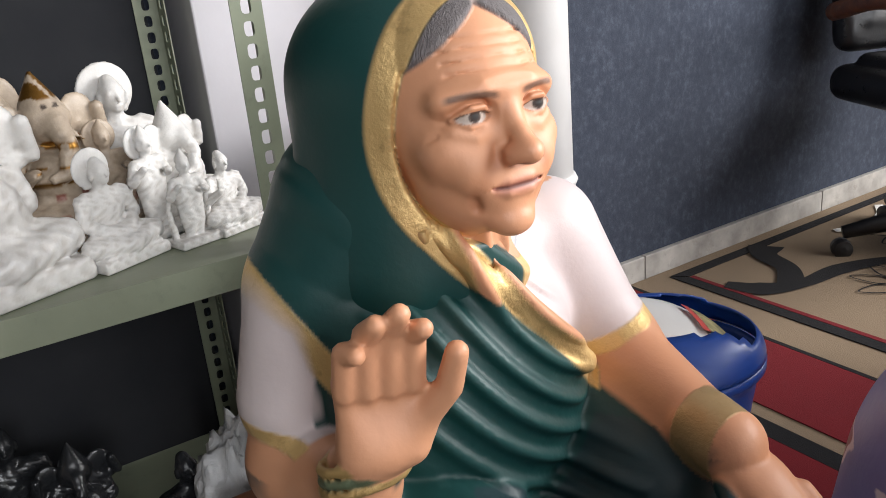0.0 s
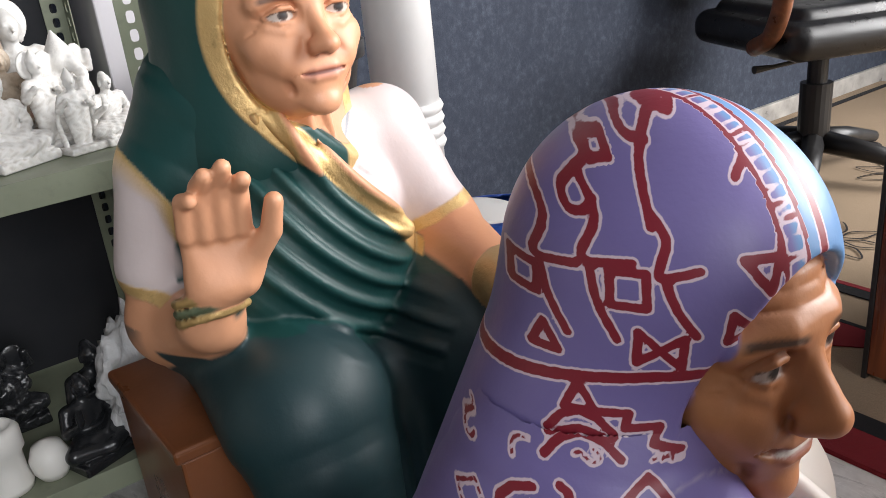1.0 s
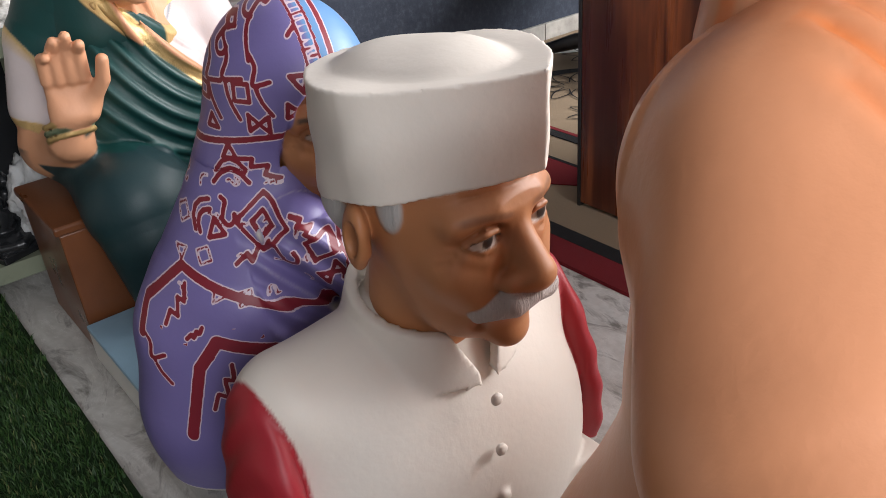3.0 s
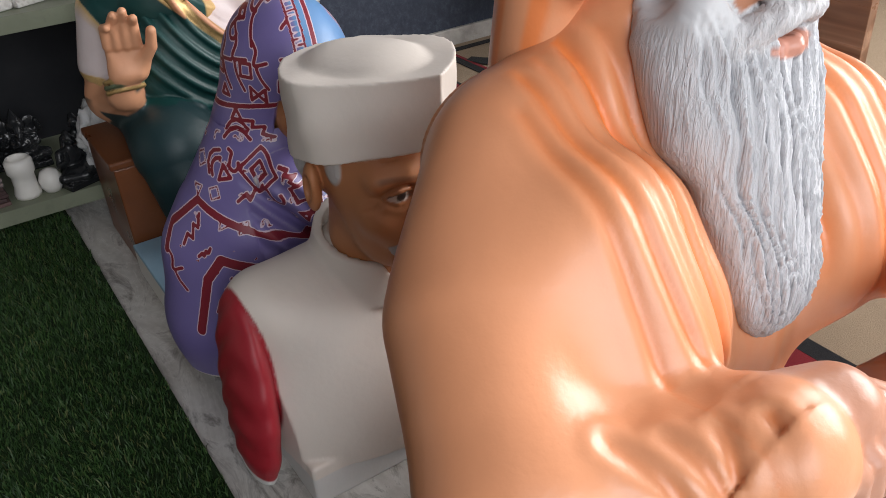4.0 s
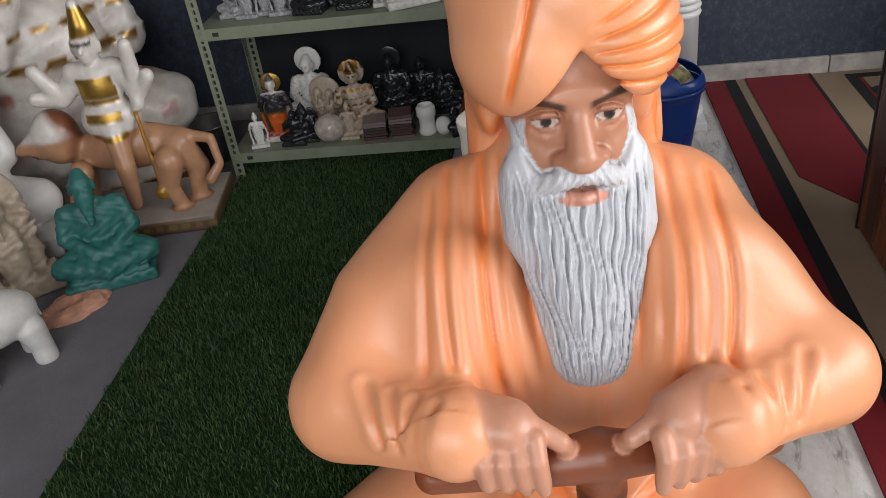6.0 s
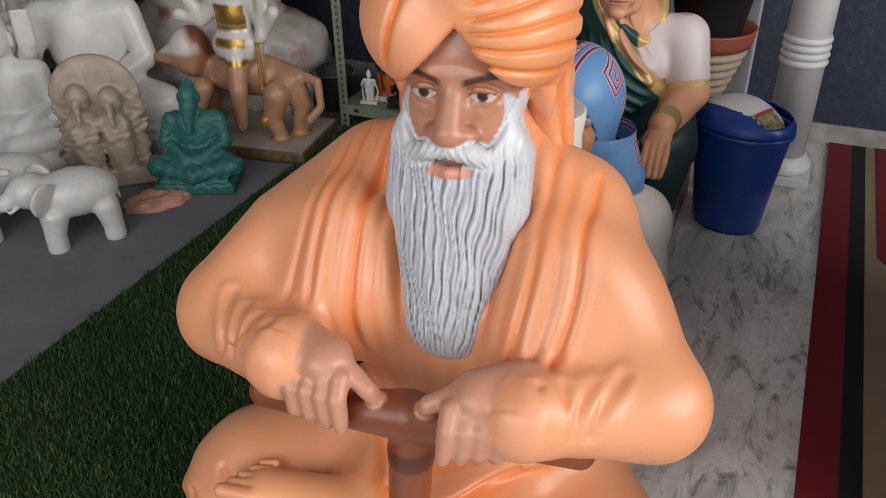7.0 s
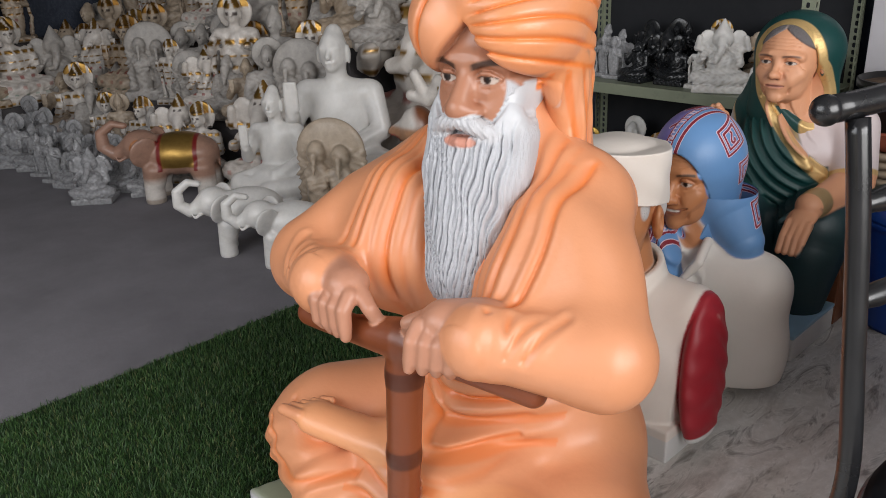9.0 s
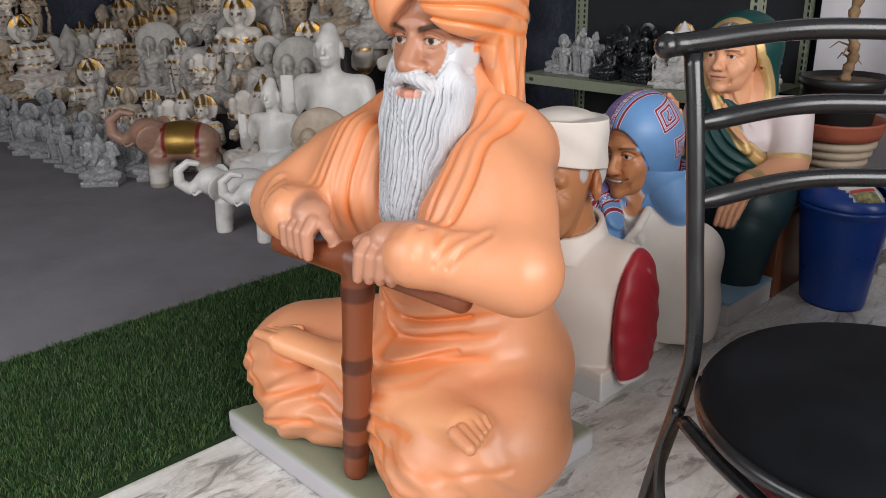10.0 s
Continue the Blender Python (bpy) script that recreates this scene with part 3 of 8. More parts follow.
def woman_head():
    c = Clay((-0.18, -0.15, -0.30), (0.15, 0.21, 0.17), 0.0019)
    face(c, nose=0.76, old=1.0)
    # grey hair with a parting
    hair = Clay((-0.18, -0.15, -0.30), (0.15, 0.21, 0.17), 0.0019)
    hair.add(ell((0, 0.018, 0.038), (0.082, 0.103, 0.091)), 0)
    bare = lambda x, y, z: np.maximum(0.64 * np.abs(x) + 0.77 * (z - 0.094), y + 0.0)
    hair.sub((bare, np.array((-0.18, -0.15, -0.3)), np.array((0.15, 0.02, 0.12))), 0.006)
    hair.sub(tube([(0, -0.09, 0.10), (0, 0.0, 0.140)], 0.003), 0.006)
    c.v = np.minimum(c.v, hair.v)
    hood = Clay((-0.18, -0.15, -0.30), (0.15, 0.21, 0.17), 0.0019)
    hood.add(ell((0, 0.045, 0.035), (0.106, 0.112, 0.108)), 0)
    hood.add(tube([(0, 0.06, 0.02), (0.0, 0.073, -0.17), (0.0, 0.085, -0.29)], [0.098, 0.108, 0.085]), 0.03)
    hood.add(tube([(-0.004, 0.055, 0.03), (-0.026, 0.070, -0.150), (-0.01, 0.085, -0.28)], [0.096, 0.098, 0.06]), 0.03)
    opening = ell((0.004, -0.110, -0.018), (0.084, 0.170, 0.132))
    throat = tube([(0.050, -0.070, -0.069), (0.130, -0.042, -0.140), (0.215, -0.015, -0.212)], [0.086, 0.092, 0.100])
    opening = (lambda a, b: (lambda x, y, z: np.minimum(a[0](x, y, z), b[0](x, y, z)), np.minimum(a[1], b[1]), np.maximum(a[2], b[2])))(opening, throat)
    hood.sub(opening, 0.006)
    hood.wave(lambda x, y, z: 0.0018 * np.sin((y * 0.9 + z * 0.35) * 110 + x * 40) * np.clip((0.03 - z) / 0.08, 0, 1) * np.clip((y - 0.01) / 0.06, 0, 1), (-0.18, 0.0, -0.30), (0.15, 0.21, 0.17))
    c.v = np.minimum(c.v, hood.v)
    p, q = c.skin()
    k = Paint(p, SKIN)
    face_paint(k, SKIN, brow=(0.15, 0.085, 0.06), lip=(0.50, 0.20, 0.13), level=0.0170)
    hairy = smoothstep(k.d(grown(ell((0, 0.018, 0.038), (0.082, 0.103, 0.091)), 0.0015)), 0.002) * smoothstep(-bare(k.x, k.y, k.z) - 0.001, 0.003)
    hairy = hairy * (k.y < 0.03)
    k.lay(hairy, HAIR, 0, 1.0)
    k.lay(hairy * 0.5 * smoothstep(np.abs(k.x) - 0.003, 0.003), (0.40, 0.30, 0.25))
    on_hood = smoothstep(-k.d(opening) - 0.0015, 0.002)
    shell = np.minimum(k.d(ell((0, 0.045, 0.035), (0.106, 0.112, 0.108))), np.minimum(k.d(tube([(0, 0.06, 0.02), (0.0, 0.073, -0.17), (0.0, 0.085, -0.29)], [0.098, 0.108, 0.085])), k.d(tube([(-0.004, 0.055, 0.03), (-0.026, 0.070, -0.150), (-0.01, 0.085, -0.28)], [0.096, 0.098, 0.06]))))
    on_hood = np.clip(on_hood * (shell > -0.014) + (shell > -0.004) * (k.y > 0.0), 0, 1)
    k.lay(on_hood, TEAL)
    edge = k.d(opening)
    k.lay(on_hood * smoothstep(np.abs(edge - 0.010) - 0.012, 0.003) * np.maximum(smoothstep(-0.135 - k.z, 0.006), smoothstep(0.05 - k.x, 0.006)), GOLD, 1.0)
    return p, q, k


def scarf_head():
    c = Clay((-0.15, -0.15, -0.21), (0.15, 0.19, 0.17), 0.0023)
    face(c, nose=1.05, old=1.0, smile=1.0)
    hood = Clay((-0.15, -0.15, -0.21), (0.15, 0.19, 0.17), 0.0023)
    hood.add(ell((0, 0.022, 0.032), (0.098, 0.120, 0.112)), 0)
    hood.add(tube([(0, 0.035, 0.01), (-0.060, 0.050, -0.22)], [0.100, 0.132]), 0.03)
    opening = ell((0, -0.115, -0.062), (0.076, 0.145, 0.130))
    hood.sub(opening, 0.006)
    c.v = np.minimum(c.v, hood.v)
    p, q = c.skin()
    k = Paint(p, SKIN_BROWN)
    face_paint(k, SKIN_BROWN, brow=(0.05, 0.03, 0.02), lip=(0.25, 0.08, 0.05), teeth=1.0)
    shell = np.minimum(k.d(ell((0, 0.022, 0.032), (0.098, 0.120, 0.112))), k.d(tube([(0, 0.035, 0.01), (-0.060, 0.050, -0.22)], [0.100, 0.132])))
    on = smoothstep(-k.d(ell((0, -0.115, -0.062), (0.0745, 0.1435, 0.1285))), 0.002) * (shell > -0.012)
    return p, q, k, on


def cap_head():
    c = Clay((-0.12, -0.16, -0.20), (0.12, 0.15, 0.18), 0.0019)
    face(c, nose=1.3, old=1.0)
    # sideburns, back hair and moustache
    pair(lambda s: c.add(ell((s * 0.0675, -0.022, 0.022), (0.006, 0.013, 0.021)), 0.005))
    c.add(ell((0, 0.045, 0.0), (0.073, 0.065, 0.055)), 0.006)
    c.add(tube([(-0.038, -0.084, -0.070), (-0.018, -0.103, -0.059), (0, -0.108, -0.055), (0.018, -0.103, -0.059), (0.038, -0.084, -0.070)], [0.007, 0.0135, 0.011, 0.0135, 0.007]), 0.003)
    capc = Clay((-0.12, -0.16, -0.20), (0.12, 0.15, 0.18), 0.0019)

    # boat-shaped cap: sharp vertical crease in front, rounded behind
    brim = lambda y: 0.025 + 0.24 * np.clip(-y, -0.05, 0.115)

    def drum(x, y, z):
        yy = (y + 0.002) / np.where(y < 0, 0.114, 0.112)
        wide = 0.089 * np.where(yy < 0, 1 - np.abs(yy) ** 1.9, np.sqrt(np.clip(1 - yy * yy, 0, 1)) - 2.0 * np.clip(yy - 1, 0, 1))
        side = (np.abs(x - 0.006 * np.clip(-yy, 0, 1)) - wide * (1 + 0.05 * np.clip((z - 0.04) / 0.10, 0, 1))) * 0.62
        top = z - (0.120 + 0.11 * np.clip(-y, -0.1, 0.12))
        return np.maximum(np.maximum(side, top + 0 * side), brim(y) - z)
    capc.add((drum, np.array((-0.115, -0.15, 0.0)), np.array((0.115, 0.15, 0.175))), 0)
    # sunken crown with a raised lens-shaped fold
    capc.sub(ell((0, 0.0, 0.141), (0.078, 0.099, 0.024), rot3(-6, 0, 0)), 0.012)
    capc.add(ell((0, 0.008, 0.111), (0.060, 0.088, 0.023), rot3(-5, 0, 0)), 0.006)
    capc.wave(lambda x, y, z: 0.0012 * np.sin(y * 60 + z * 38) * np.sin(z * 70 + x * 40), (-0.12, -0.16, 0.0), (0.12, 0.15, 0.18))
    c.v = np.minimum(c.v, capc.v)
    p, q = c.skin()
    k = Paint(p, SKIN_BROWN)
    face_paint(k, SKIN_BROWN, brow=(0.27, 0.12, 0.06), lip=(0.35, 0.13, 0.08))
    white_hair = (0.56, 0.54, 0.53)
    k.lay(np.maximum(smoothstep(k.d(ell((0, 0.045, 0.0), (0.0745, 0.0665, 0.0565))), 0.002) * (np.abs(k.x) < 0.0755), 0), white_hair, 0, 0.8)
    sb = np.minimum(k.d(ell((0.0675, -0.022, 0.022), (0.0075, 0.0135, 0.0215))), k.d(ell((-0.0675, -0.022, 0.022), (0.0075, 0.0135, 0.0215))))
    k.lay(smoothstep(sb - 0.001, 0.002), white_hair, 0, 0.8)
    mo = k.d(tube([(-0.038, -0.084, -0.070), (-0.018, -0.103, -0.059), (0, -0.108, -0.055), (0.018, -0.103, -0.059), (0.038, -0.084, -0.070)], [0.0075, 0.014, 0.0115, 0.014, 0.0075]))
    k.lay(smoothstep(mo - 0.0015, 0.002) * (k.z < -0.043), (0.50, 0.44, 0.42), 0, 1.0)
    on = smoothstep(brim(k.y) - k.z - 0.001, 0.002) * (drum(k.x, k.y, k.z) > -0.02)
    on = np.maximum(on, (k.z > 0.085) * 1.0)
    k.lay(on, (0.80, 0.73, 0.66))
    return p, q, k


def turban_head():
    lo, hi = (-0.16, -0.19, -0.36), (0.16, 0.19, 0.20)
    c = Clay(lo, hi, 0.0021)
    face(c, nose=1.32, old=0.0)
    # shaved-white cheek hair and long beard
    beard = Clay(lo, hi, 0.0021)
    beard.add(tube([(0, -0.070, -0.080), (0, -0.105, -0.17), (0.0, -0.140, -0.262)], [0.078, 0.066, 0.047], (1, 0.5)), 0)
    pair(lambda s: beard.add(tube([(s * 0.056, -0.030, -0.055), (s * 0.058, -0.045, -0.080), (s * 0.045, -0.075, -0.13)], [0.008, 0.018, 0.034]), 0.02))
    beard.sub(ell((0, -0.110, -0.014), (0.060, 0.082, 0.060)), 0.006)
    # wavy strands that draw together towards the tip
    taper = lambda z: np.interp(np.asarray(z).ravel(), [-0.31, -0.26, -0.17, -0.05], [0.030, 0.046, 0.066, 0.080]).reshape(np.shape(z))

    def strands(x, y, z):
        u = x / taper(z)
        w = u + 0.035 * np.sin(z * 46 + 5 * u) + 0.022 * np.sin(z * 97 + 9 * u)
        cut = 0.0015 * np.sin(w * 76) + 0.0011 * np.sin(w * 43 + 1.3 * np.sin(z * 33)) + 0.0006 * np.sin(w * 111)
        return cut * np.clip((-0.045 - z) / 0.03, 0, 1) * np.clip((z + 0.315) / 0.04, 0.2, 1) * np.clip((1.0 - np.abs(u)) / 0.2, 0.12, 1)
    beard.wave(strands, lo, hi)
    c.v = np.minimum(c.v, beard.v)
    mous = Clay(lo, hi, 0.0021)
    m_line = [(-0.062, -0.072, -0.110), (-0.040, -0.095, -0.070), (-0.020, -0.110, -0.056), (0, -0.114, -0.052), (0.020, -0.110, -0.056), (0.040, -0.095, -0.070), (0.062, -0.072, -0.110)]
    mous.add(tube(m_line, [0.007, 0.0115, 0.0115, 0.0095, 0.0115, 0.0115, 0.007]), 0)
    mous.wave(lambda x, y, z: 0.0011 * np.sin(x * 760 + z * 420 * np.sign(x)), (-0.1, -0.19, -0.13), (0.1, 0, -0.03))
    c.v = np.minimum(c.v, mous.v)
    c.add(tube([(-0.025, -0.104, -0.079), (0, -0.114, -0.080), (0.025, -0.104, -0.079)], [0.003, 0.0078, 0.003]), 0.002)
    # turban: a smooth swathe over the right brow, a pleated one over the left, meeting in a peak
    t = Clay(lo, hi, 0.0021)
    outer = [ell((0.0, 0.024, 0.092), (0.112, 0.128, 0.094), rot3(-8, 4, 0)), ell((-0.040, -0.018, 0.056), (0.072, 0.096, 0.076), rot3(-6, -12, 0)), ell((0.045, -0.014, 0.052), (0.070, 0.096, 0.074), rot3(-8, 10, 0)),
             ell((0, 0.05, 0.02), (0.098, 0.090, 0.080))]
    tails = [tube([(0.080, 0.020, 0.0), (0.084, 0.020, -0.08), (0.082, 0.005, -0.16), (0.070, -0.02, -0.25)], [0.026, 0.026, 0.028, 0.026]), tube([(0.072, 0.050, 0.0), (0.072, 0.050, -0.10), (0.075, 0.045, -0.18)], [0.030, 0.030, 0.030]),
             tube([(-0.070, 0.045, 0.02), (-0.066, 0.055, -0.13)], [0.032, 0.042]), ell((0.080, 0.014, -0.010), (0.016, 0.034, 0.046)), ell((-0.080, 0.014, -0.010), (0.016, 0.034, 0.046))]
    for i, o in enumerate(outer):
        t.add(o, (0, 0.012, 0.010, 0.02)[i])
    # peaked opening over the forehead
    gap = lambda x, y, z: np.maximum(np.maximum(0.73 * np.abs(x - 0.004) + 0.68 * (z - 0.070), y + 0.030), -(z + 0.12))
    t.sub((gap, np.array((-0.16, -0.19, -0.13)), np.array((0.16, -0.02, 0.10))), 0.008)

    def pleat(x, y, z):
        """Depth of the folds: a fan of pleats on one side, three long overlaps on the other and across the crown."""
        fan = np.arctan2(z - 0.060 + 0.25 * (y + 0.12), np.abs(x + 0.035) + 0.02)
        f = fan * 19.0 + 0.7 * np.sin(x * 34)
        right = np.exp(-((f / 3.14159 - np.round(f / 3.14159)) / 0.15) ** 2) * np.clip((x - 0.010) / 0.02, 0, 1) * np.clip((0.125 - z) / 0.03, 0, 1)
        g = z - 0.42 * x + 0.20 * y
        over = sum(np.exp(-((g - c) / 0.0042) ** 2) for c in (0.122, 0.160)) * np.clip((x + 0.030) / 0.03, 0, 1)
        h = x + 0.052 - 0.28 * (z - 0.08) - 0.2 * (y + 0.1)
        left = np.exp(-(h / 0.0045) ** 2) * np.clip((z - 0.01) / 0.03, 0, 1) * (y < 0.02)
        return np.maximum(np.maximum(right, over), left)
    t.wave(lambda x, y, z: 0.0015 - 0.0046 * pleat(x, y, z), lo, hi)
    # cloth falling behind the beard to the shoulder
    for o in tails:
        t.add(o, 0.016)
    t.wave(lambda x, y, z: (0.0022 * np.sin(y * 210 + z * 30 + x * 60) + 0.0012 * np.sin(y * 390 - z * 20)) * np.clip((-0.005 - z) / 0.02, 0, 1), (0.05, -0.05, -0.30), (0.16, 0.19, 0.0))
    c.v = np.minimum(c.v, t.v)
    p, q = c.skin()
    k = Paint(p, (0.42, 0.19, 0.112))
    face_paint(k, (0.42, 0.19, 0.112), brow=(0.03, 0.018, 0.014), lip=(0.50, 0.20, 0.14), thick=0.0042, slant=0.20, level=0.0185)
    white = (0.53, 0.54, 0.57)
    bd = np.minimum(k.d(tube([(0, -0.070, -0.080), (0, -0.105, -0.17), (0.0, -0.140, -0.262)], [0.078, 0.066, 0.047], (1, 0.5))), 9)
    for s in (-1, 1):
        bd = np.minimum(bd, k.d(tube([(s * 0.056, -0.030, -0.055), (s * 0.058, -0.045, -0.080), (s * 0.045, -0.075, -0.13)], [0.008, 0.018, 0.034])))
    out = -k.d(ell((0, -0.110, -0.014), (0.0585, 0.0805, 0.0585)))
    k.lay(smoothstep(bd - 0.007, 0.002) * smoothstep(out - 0.002, 0.003), white, 0, 1.0)
    # shade between the strands, painted dark grey by groove depth
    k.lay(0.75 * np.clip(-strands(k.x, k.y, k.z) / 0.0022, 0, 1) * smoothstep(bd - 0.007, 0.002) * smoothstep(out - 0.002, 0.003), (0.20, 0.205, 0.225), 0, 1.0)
    # shaved cheeks painted plain white, with a ragged edge
    ax = np.abs(k.x)
    patch = smoothstep(0.036 + (k.z + 0.060) * 0.52 + 0.0012 * np.sin(k.z * 900) - ax, 0.002) * smoothstep(k.z + 0.008 - 0.10 * (ax - 0.07), 0.003) * smoothstep(-(k.z + 0.066), 0.02) * (k.y < 0.02)
    patch = patch * (np.min([k.d(o) for o in tails], axis=0) > 0.006)
    k.lay(patch, (0.55, 0.56, 0.58))
    k.lay(smoothstep(k.d(tube(m_line, [0.007, 0.0115, 0.0115, 0.0095, 0.0115, 0.0115, 0.007])) - 0.0035, 0.002), (0.58, 0.58, 0.60), 0, 1.0)
    k.lay(smoothstep(k.d(ell((0, -0.109, -0.079), (0.026, 0.014, 0.0085))), 0.002), (0.55, 0.25, 0.18))
    td = k.d(outer[0])
    for o in outer[1:] + tails:
        td = np.minimum(td, k.d(o))
    hole = gap(k.x, k.y, k.z)
    on = smoothstep(td - 0.007, 0.003) * smoothstep(-hole - 0.001, 0.002) * np.maximum(smoothstep(-(k.y + 0.045), 0.01), smoothstep(0.004 - k.z, 0.004))
    on = on * np.maximum(smoothstep(-(bd - 0.0035), 0.002), k.z > -0.01)
    k.lay(on, ORANGE)
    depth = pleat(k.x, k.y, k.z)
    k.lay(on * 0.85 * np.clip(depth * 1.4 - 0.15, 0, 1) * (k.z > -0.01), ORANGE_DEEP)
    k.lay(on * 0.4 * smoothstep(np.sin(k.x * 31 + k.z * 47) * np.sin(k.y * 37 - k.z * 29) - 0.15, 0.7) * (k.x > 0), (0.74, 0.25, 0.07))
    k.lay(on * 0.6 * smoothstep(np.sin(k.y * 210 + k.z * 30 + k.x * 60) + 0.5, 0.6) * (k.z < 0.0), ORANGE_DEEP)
    return p, q, k


ORANGE, ORANGE_DEEP = (0.70, 0.300, 0.150), (0.76, 0.175, 0.020)


def limb(c, pts, rs, k=0.03):
    c.add(tube(pts, rs), k)


BORDER = [(0.375, 0.650, 0.690), (0.370, 0.622, 0.660), (0.390, 0.604, 0.632), (0.42, 0.598, 0.598), (0.47, 0.590, 0.545), (0.53, 0.592, 0.478)]


def woman_statue():
    c = Clay((0.09, 0.24, 0.06), (0.80, 0.93, 0.83), 0.0034)
    # hips, thighs and skirt
    c.add(ell((0.44, 0.74, 0.36), (0.20, 0.15, 0.10)), 0)
    for x, k in ((0.35, 0.335), (0.55, 0.585)):
        limb(c, [(x, 0.74, 0.35), (k, 0.565, 0.305), (k, 0.535, 0.25), (k * 0.9 + 0.045, 0.52, 0.09)], [0.10, 0.108, 0.095, 0.075])
    c.add(ell((0.46, 0.58, 0.19), (0.15, 0.06, 0.15)), 0.03)
    c.wave(lambda x, y, z: 0.004 * np.sin(x * 190 + 14 * (z - 0.2)) * np.clip((0.28 - z) / 0.08, 0, 1) * np.clip(1 - np.abs(x - 0.46) / 0.09, 0, 1), (0.3, 0.3, 0.08), (0.65, 0.6, 0.3))
    # torso, neck, sleeves
    c.add(ell((0.44, 0.73, 0.46), (0.150, 0.105, 0.17)), 0.03)
    c.add(tube([(0.31, 0.735, 0.575), (0.57, 0.735, 0.575)], 0.062), 0.04)
    c.add(ell((0.44, 0.675, 0.50), (0.125, 0.075, 0.075)), 0.03)
    c.add(tube([(0.425, 0.68, 0.58), (0.42, 0.655, 0.70)], [0.058, 0.052]), 0.02)
    sleeve_r = tube([(0.290, 0.745, 0.58), (0.262, 0.745, 0.475)], [0.066, 0.064])
    sleeve_l = tube([(0.595, 0.735, 0.575), (0.625, 0.69, 0.455)], [0.066, 0.062])
    limb(c, [(0.29, 0.745, 0.57), (0.255, 0.74, 0.41)], [0.060, 0.056])
    limb(c, [(0.252, 0.735, 0.395), (0.257, 0.60, 0.445)], [0.054, 0.036])
    limb(c, [(0.60, 0.735, 0.57), (0.635, 0.665, 0.44)], [0.06, 0.052])
    limb(c, [(0.635, 0.66, 0.435), (0.600, 0.47, 0.408)], [0.050, 0.034])
    c.add(sleeve_r, 0.006).add(sleeve_l, 0.006)
    # sari drape over the chest, folds falling in nested arcs
    edge = half_space((0.475, 0.6, 0.555), (0.757, -0.05, 0.653))
    cloth = both(ell((0.425, 0.70, 0.45), (0.165, 0.135, 0.20)), edge)
    c.add(cloth, 0.004)
    shoulder = tube([(0.410, 0.728, 0.720), (0.372, 0.740, 0.655), (0.318, 0.748, 0.588), (0.335, 0.690, 0.50)], [0.088, 0.106, 0.088, 0.068])
    c.add(shoulder, 0.012)
    c.add(tube(BORDER, [0.006, 0.010, 0.013, 0.014, 0.014, 0.012]), 0.012)
    arc = lambda x, z: np.sqrt((x - 0.64) ** 2 + (z - 0.70) ** 2)
    c.wave(lambda x, y, z: 0.006 * np.maximum(np.sin(arc(x, z) * 195 + 2), -0.4) * np.clip((arc(x, z) - 0.17) / 0.03, 0, 1) * np.clip((0.42 - arc(x, z)) / 0.04, 0, 1) * np.clip((0.66 - y) / 0.03, 0, 1) * np.clip((0.545 - x) / 0.04, 0, 1), (0.25, 0.5, 0.30), (0.57, 0.72, 0.66))
    # raised palm
    c.add(rbox((0.268, 0.565, 0.530), (0.038, 0.017, 0.047), 0.014, rot3(-14, 0, -20)), 0.012)
    c.add(ell((0.292, 0.552, 0.512), (0.020, 0.016, 0.030), rot3(0, 20, -20)), 0.008).add(ell((0.246, 0.565, 0.508), (0.015, 0.014, 0.030), rot3(0, 0, -20)), 0.008)
    c.add(tube([(0.255, 0.60, 0.447), (0.264, 0.572, 0.50)], [0.033, 0.030]), 0.02)
    for i, (dx, top, r) in enumerate(((-0.030, 0.615, 0.0095), (-0.011, 0.640, 0.0108), (0.009, 0.646, 0.011), (0.027, 0.630, 0.0105))):
        x, y = 0.268 + dx * 0.94, 0.557 - dx * 0.34
        limb(c, [(x, y, 0.562), (x + dx * 0.02, y - 0.010, (0.565 + top) / 2 + 0.012), (x - dx * 0.02, y - 0.030, top - r * 0.85)], [r * 1.2, r * 1.10, r * 0.84], 0.004)
    limb(c, [(0.295, 0.552, 0.515), (0.318, 0.528, 0.555), (0.322, 0.517, 0.590)], [0.015, 0.0125, 0.0105], 0.008)
    for z in (0.458, 0.470, 0.482):
        c.add(tube([(0.257 + 0.040 * math.cos(a), 0.588 + 0.036 * math.sin(a), z - 0.35 * 0.036 * math.sin(a)) for a in np.linspace(0, 6.283, 14)], 0.0048), 0.002)
    # resting palm with fingers over the knee
    c.add(ell((0.600, 0.425, 0.385), (0.036, 0.052, 0.020), rot3(24, 0, 0)), 0.012)
    for i in range(4):
        x = 0.575 + 0.018 * i
        limb(c, [(x, 0.395, 0.375), (x + 0.002, 0.355, 0.345), (x + 0.002, 0.335, 0.31)], [0.0115, 0.0105, 0.009], 0.004)
    limb(c, [(0.570, 0.44, 0.385), (0.548, 0.405, 0.365)], [0.012, 0.010], 0.006)
    band = tube([(0.603, 0.495, 0.411), (0.600, 0.462, 0.407)], [0.0405, 0.0395])
    c.add(band, 0.002)
    p, q = c.skin()
    k = Paint(p, SKIN)
    white = (0.66, 0.57, 0.565)
    sl = np.minimum(k.d(sleeve_r), k.d(sleeve_l))
    tor = np.minimum(np.minimum(k.d(ell((0.44, 0.73, 0.46), (0.150, 0.105, 0.17))), k.d(tube([(0.31, 0.735, 0.575), (0.57, 0.735, 0.575)], 0.062))), k.d(ell((0.44, 0.675, 0.50), (0.125, 0.075, 0.075))))
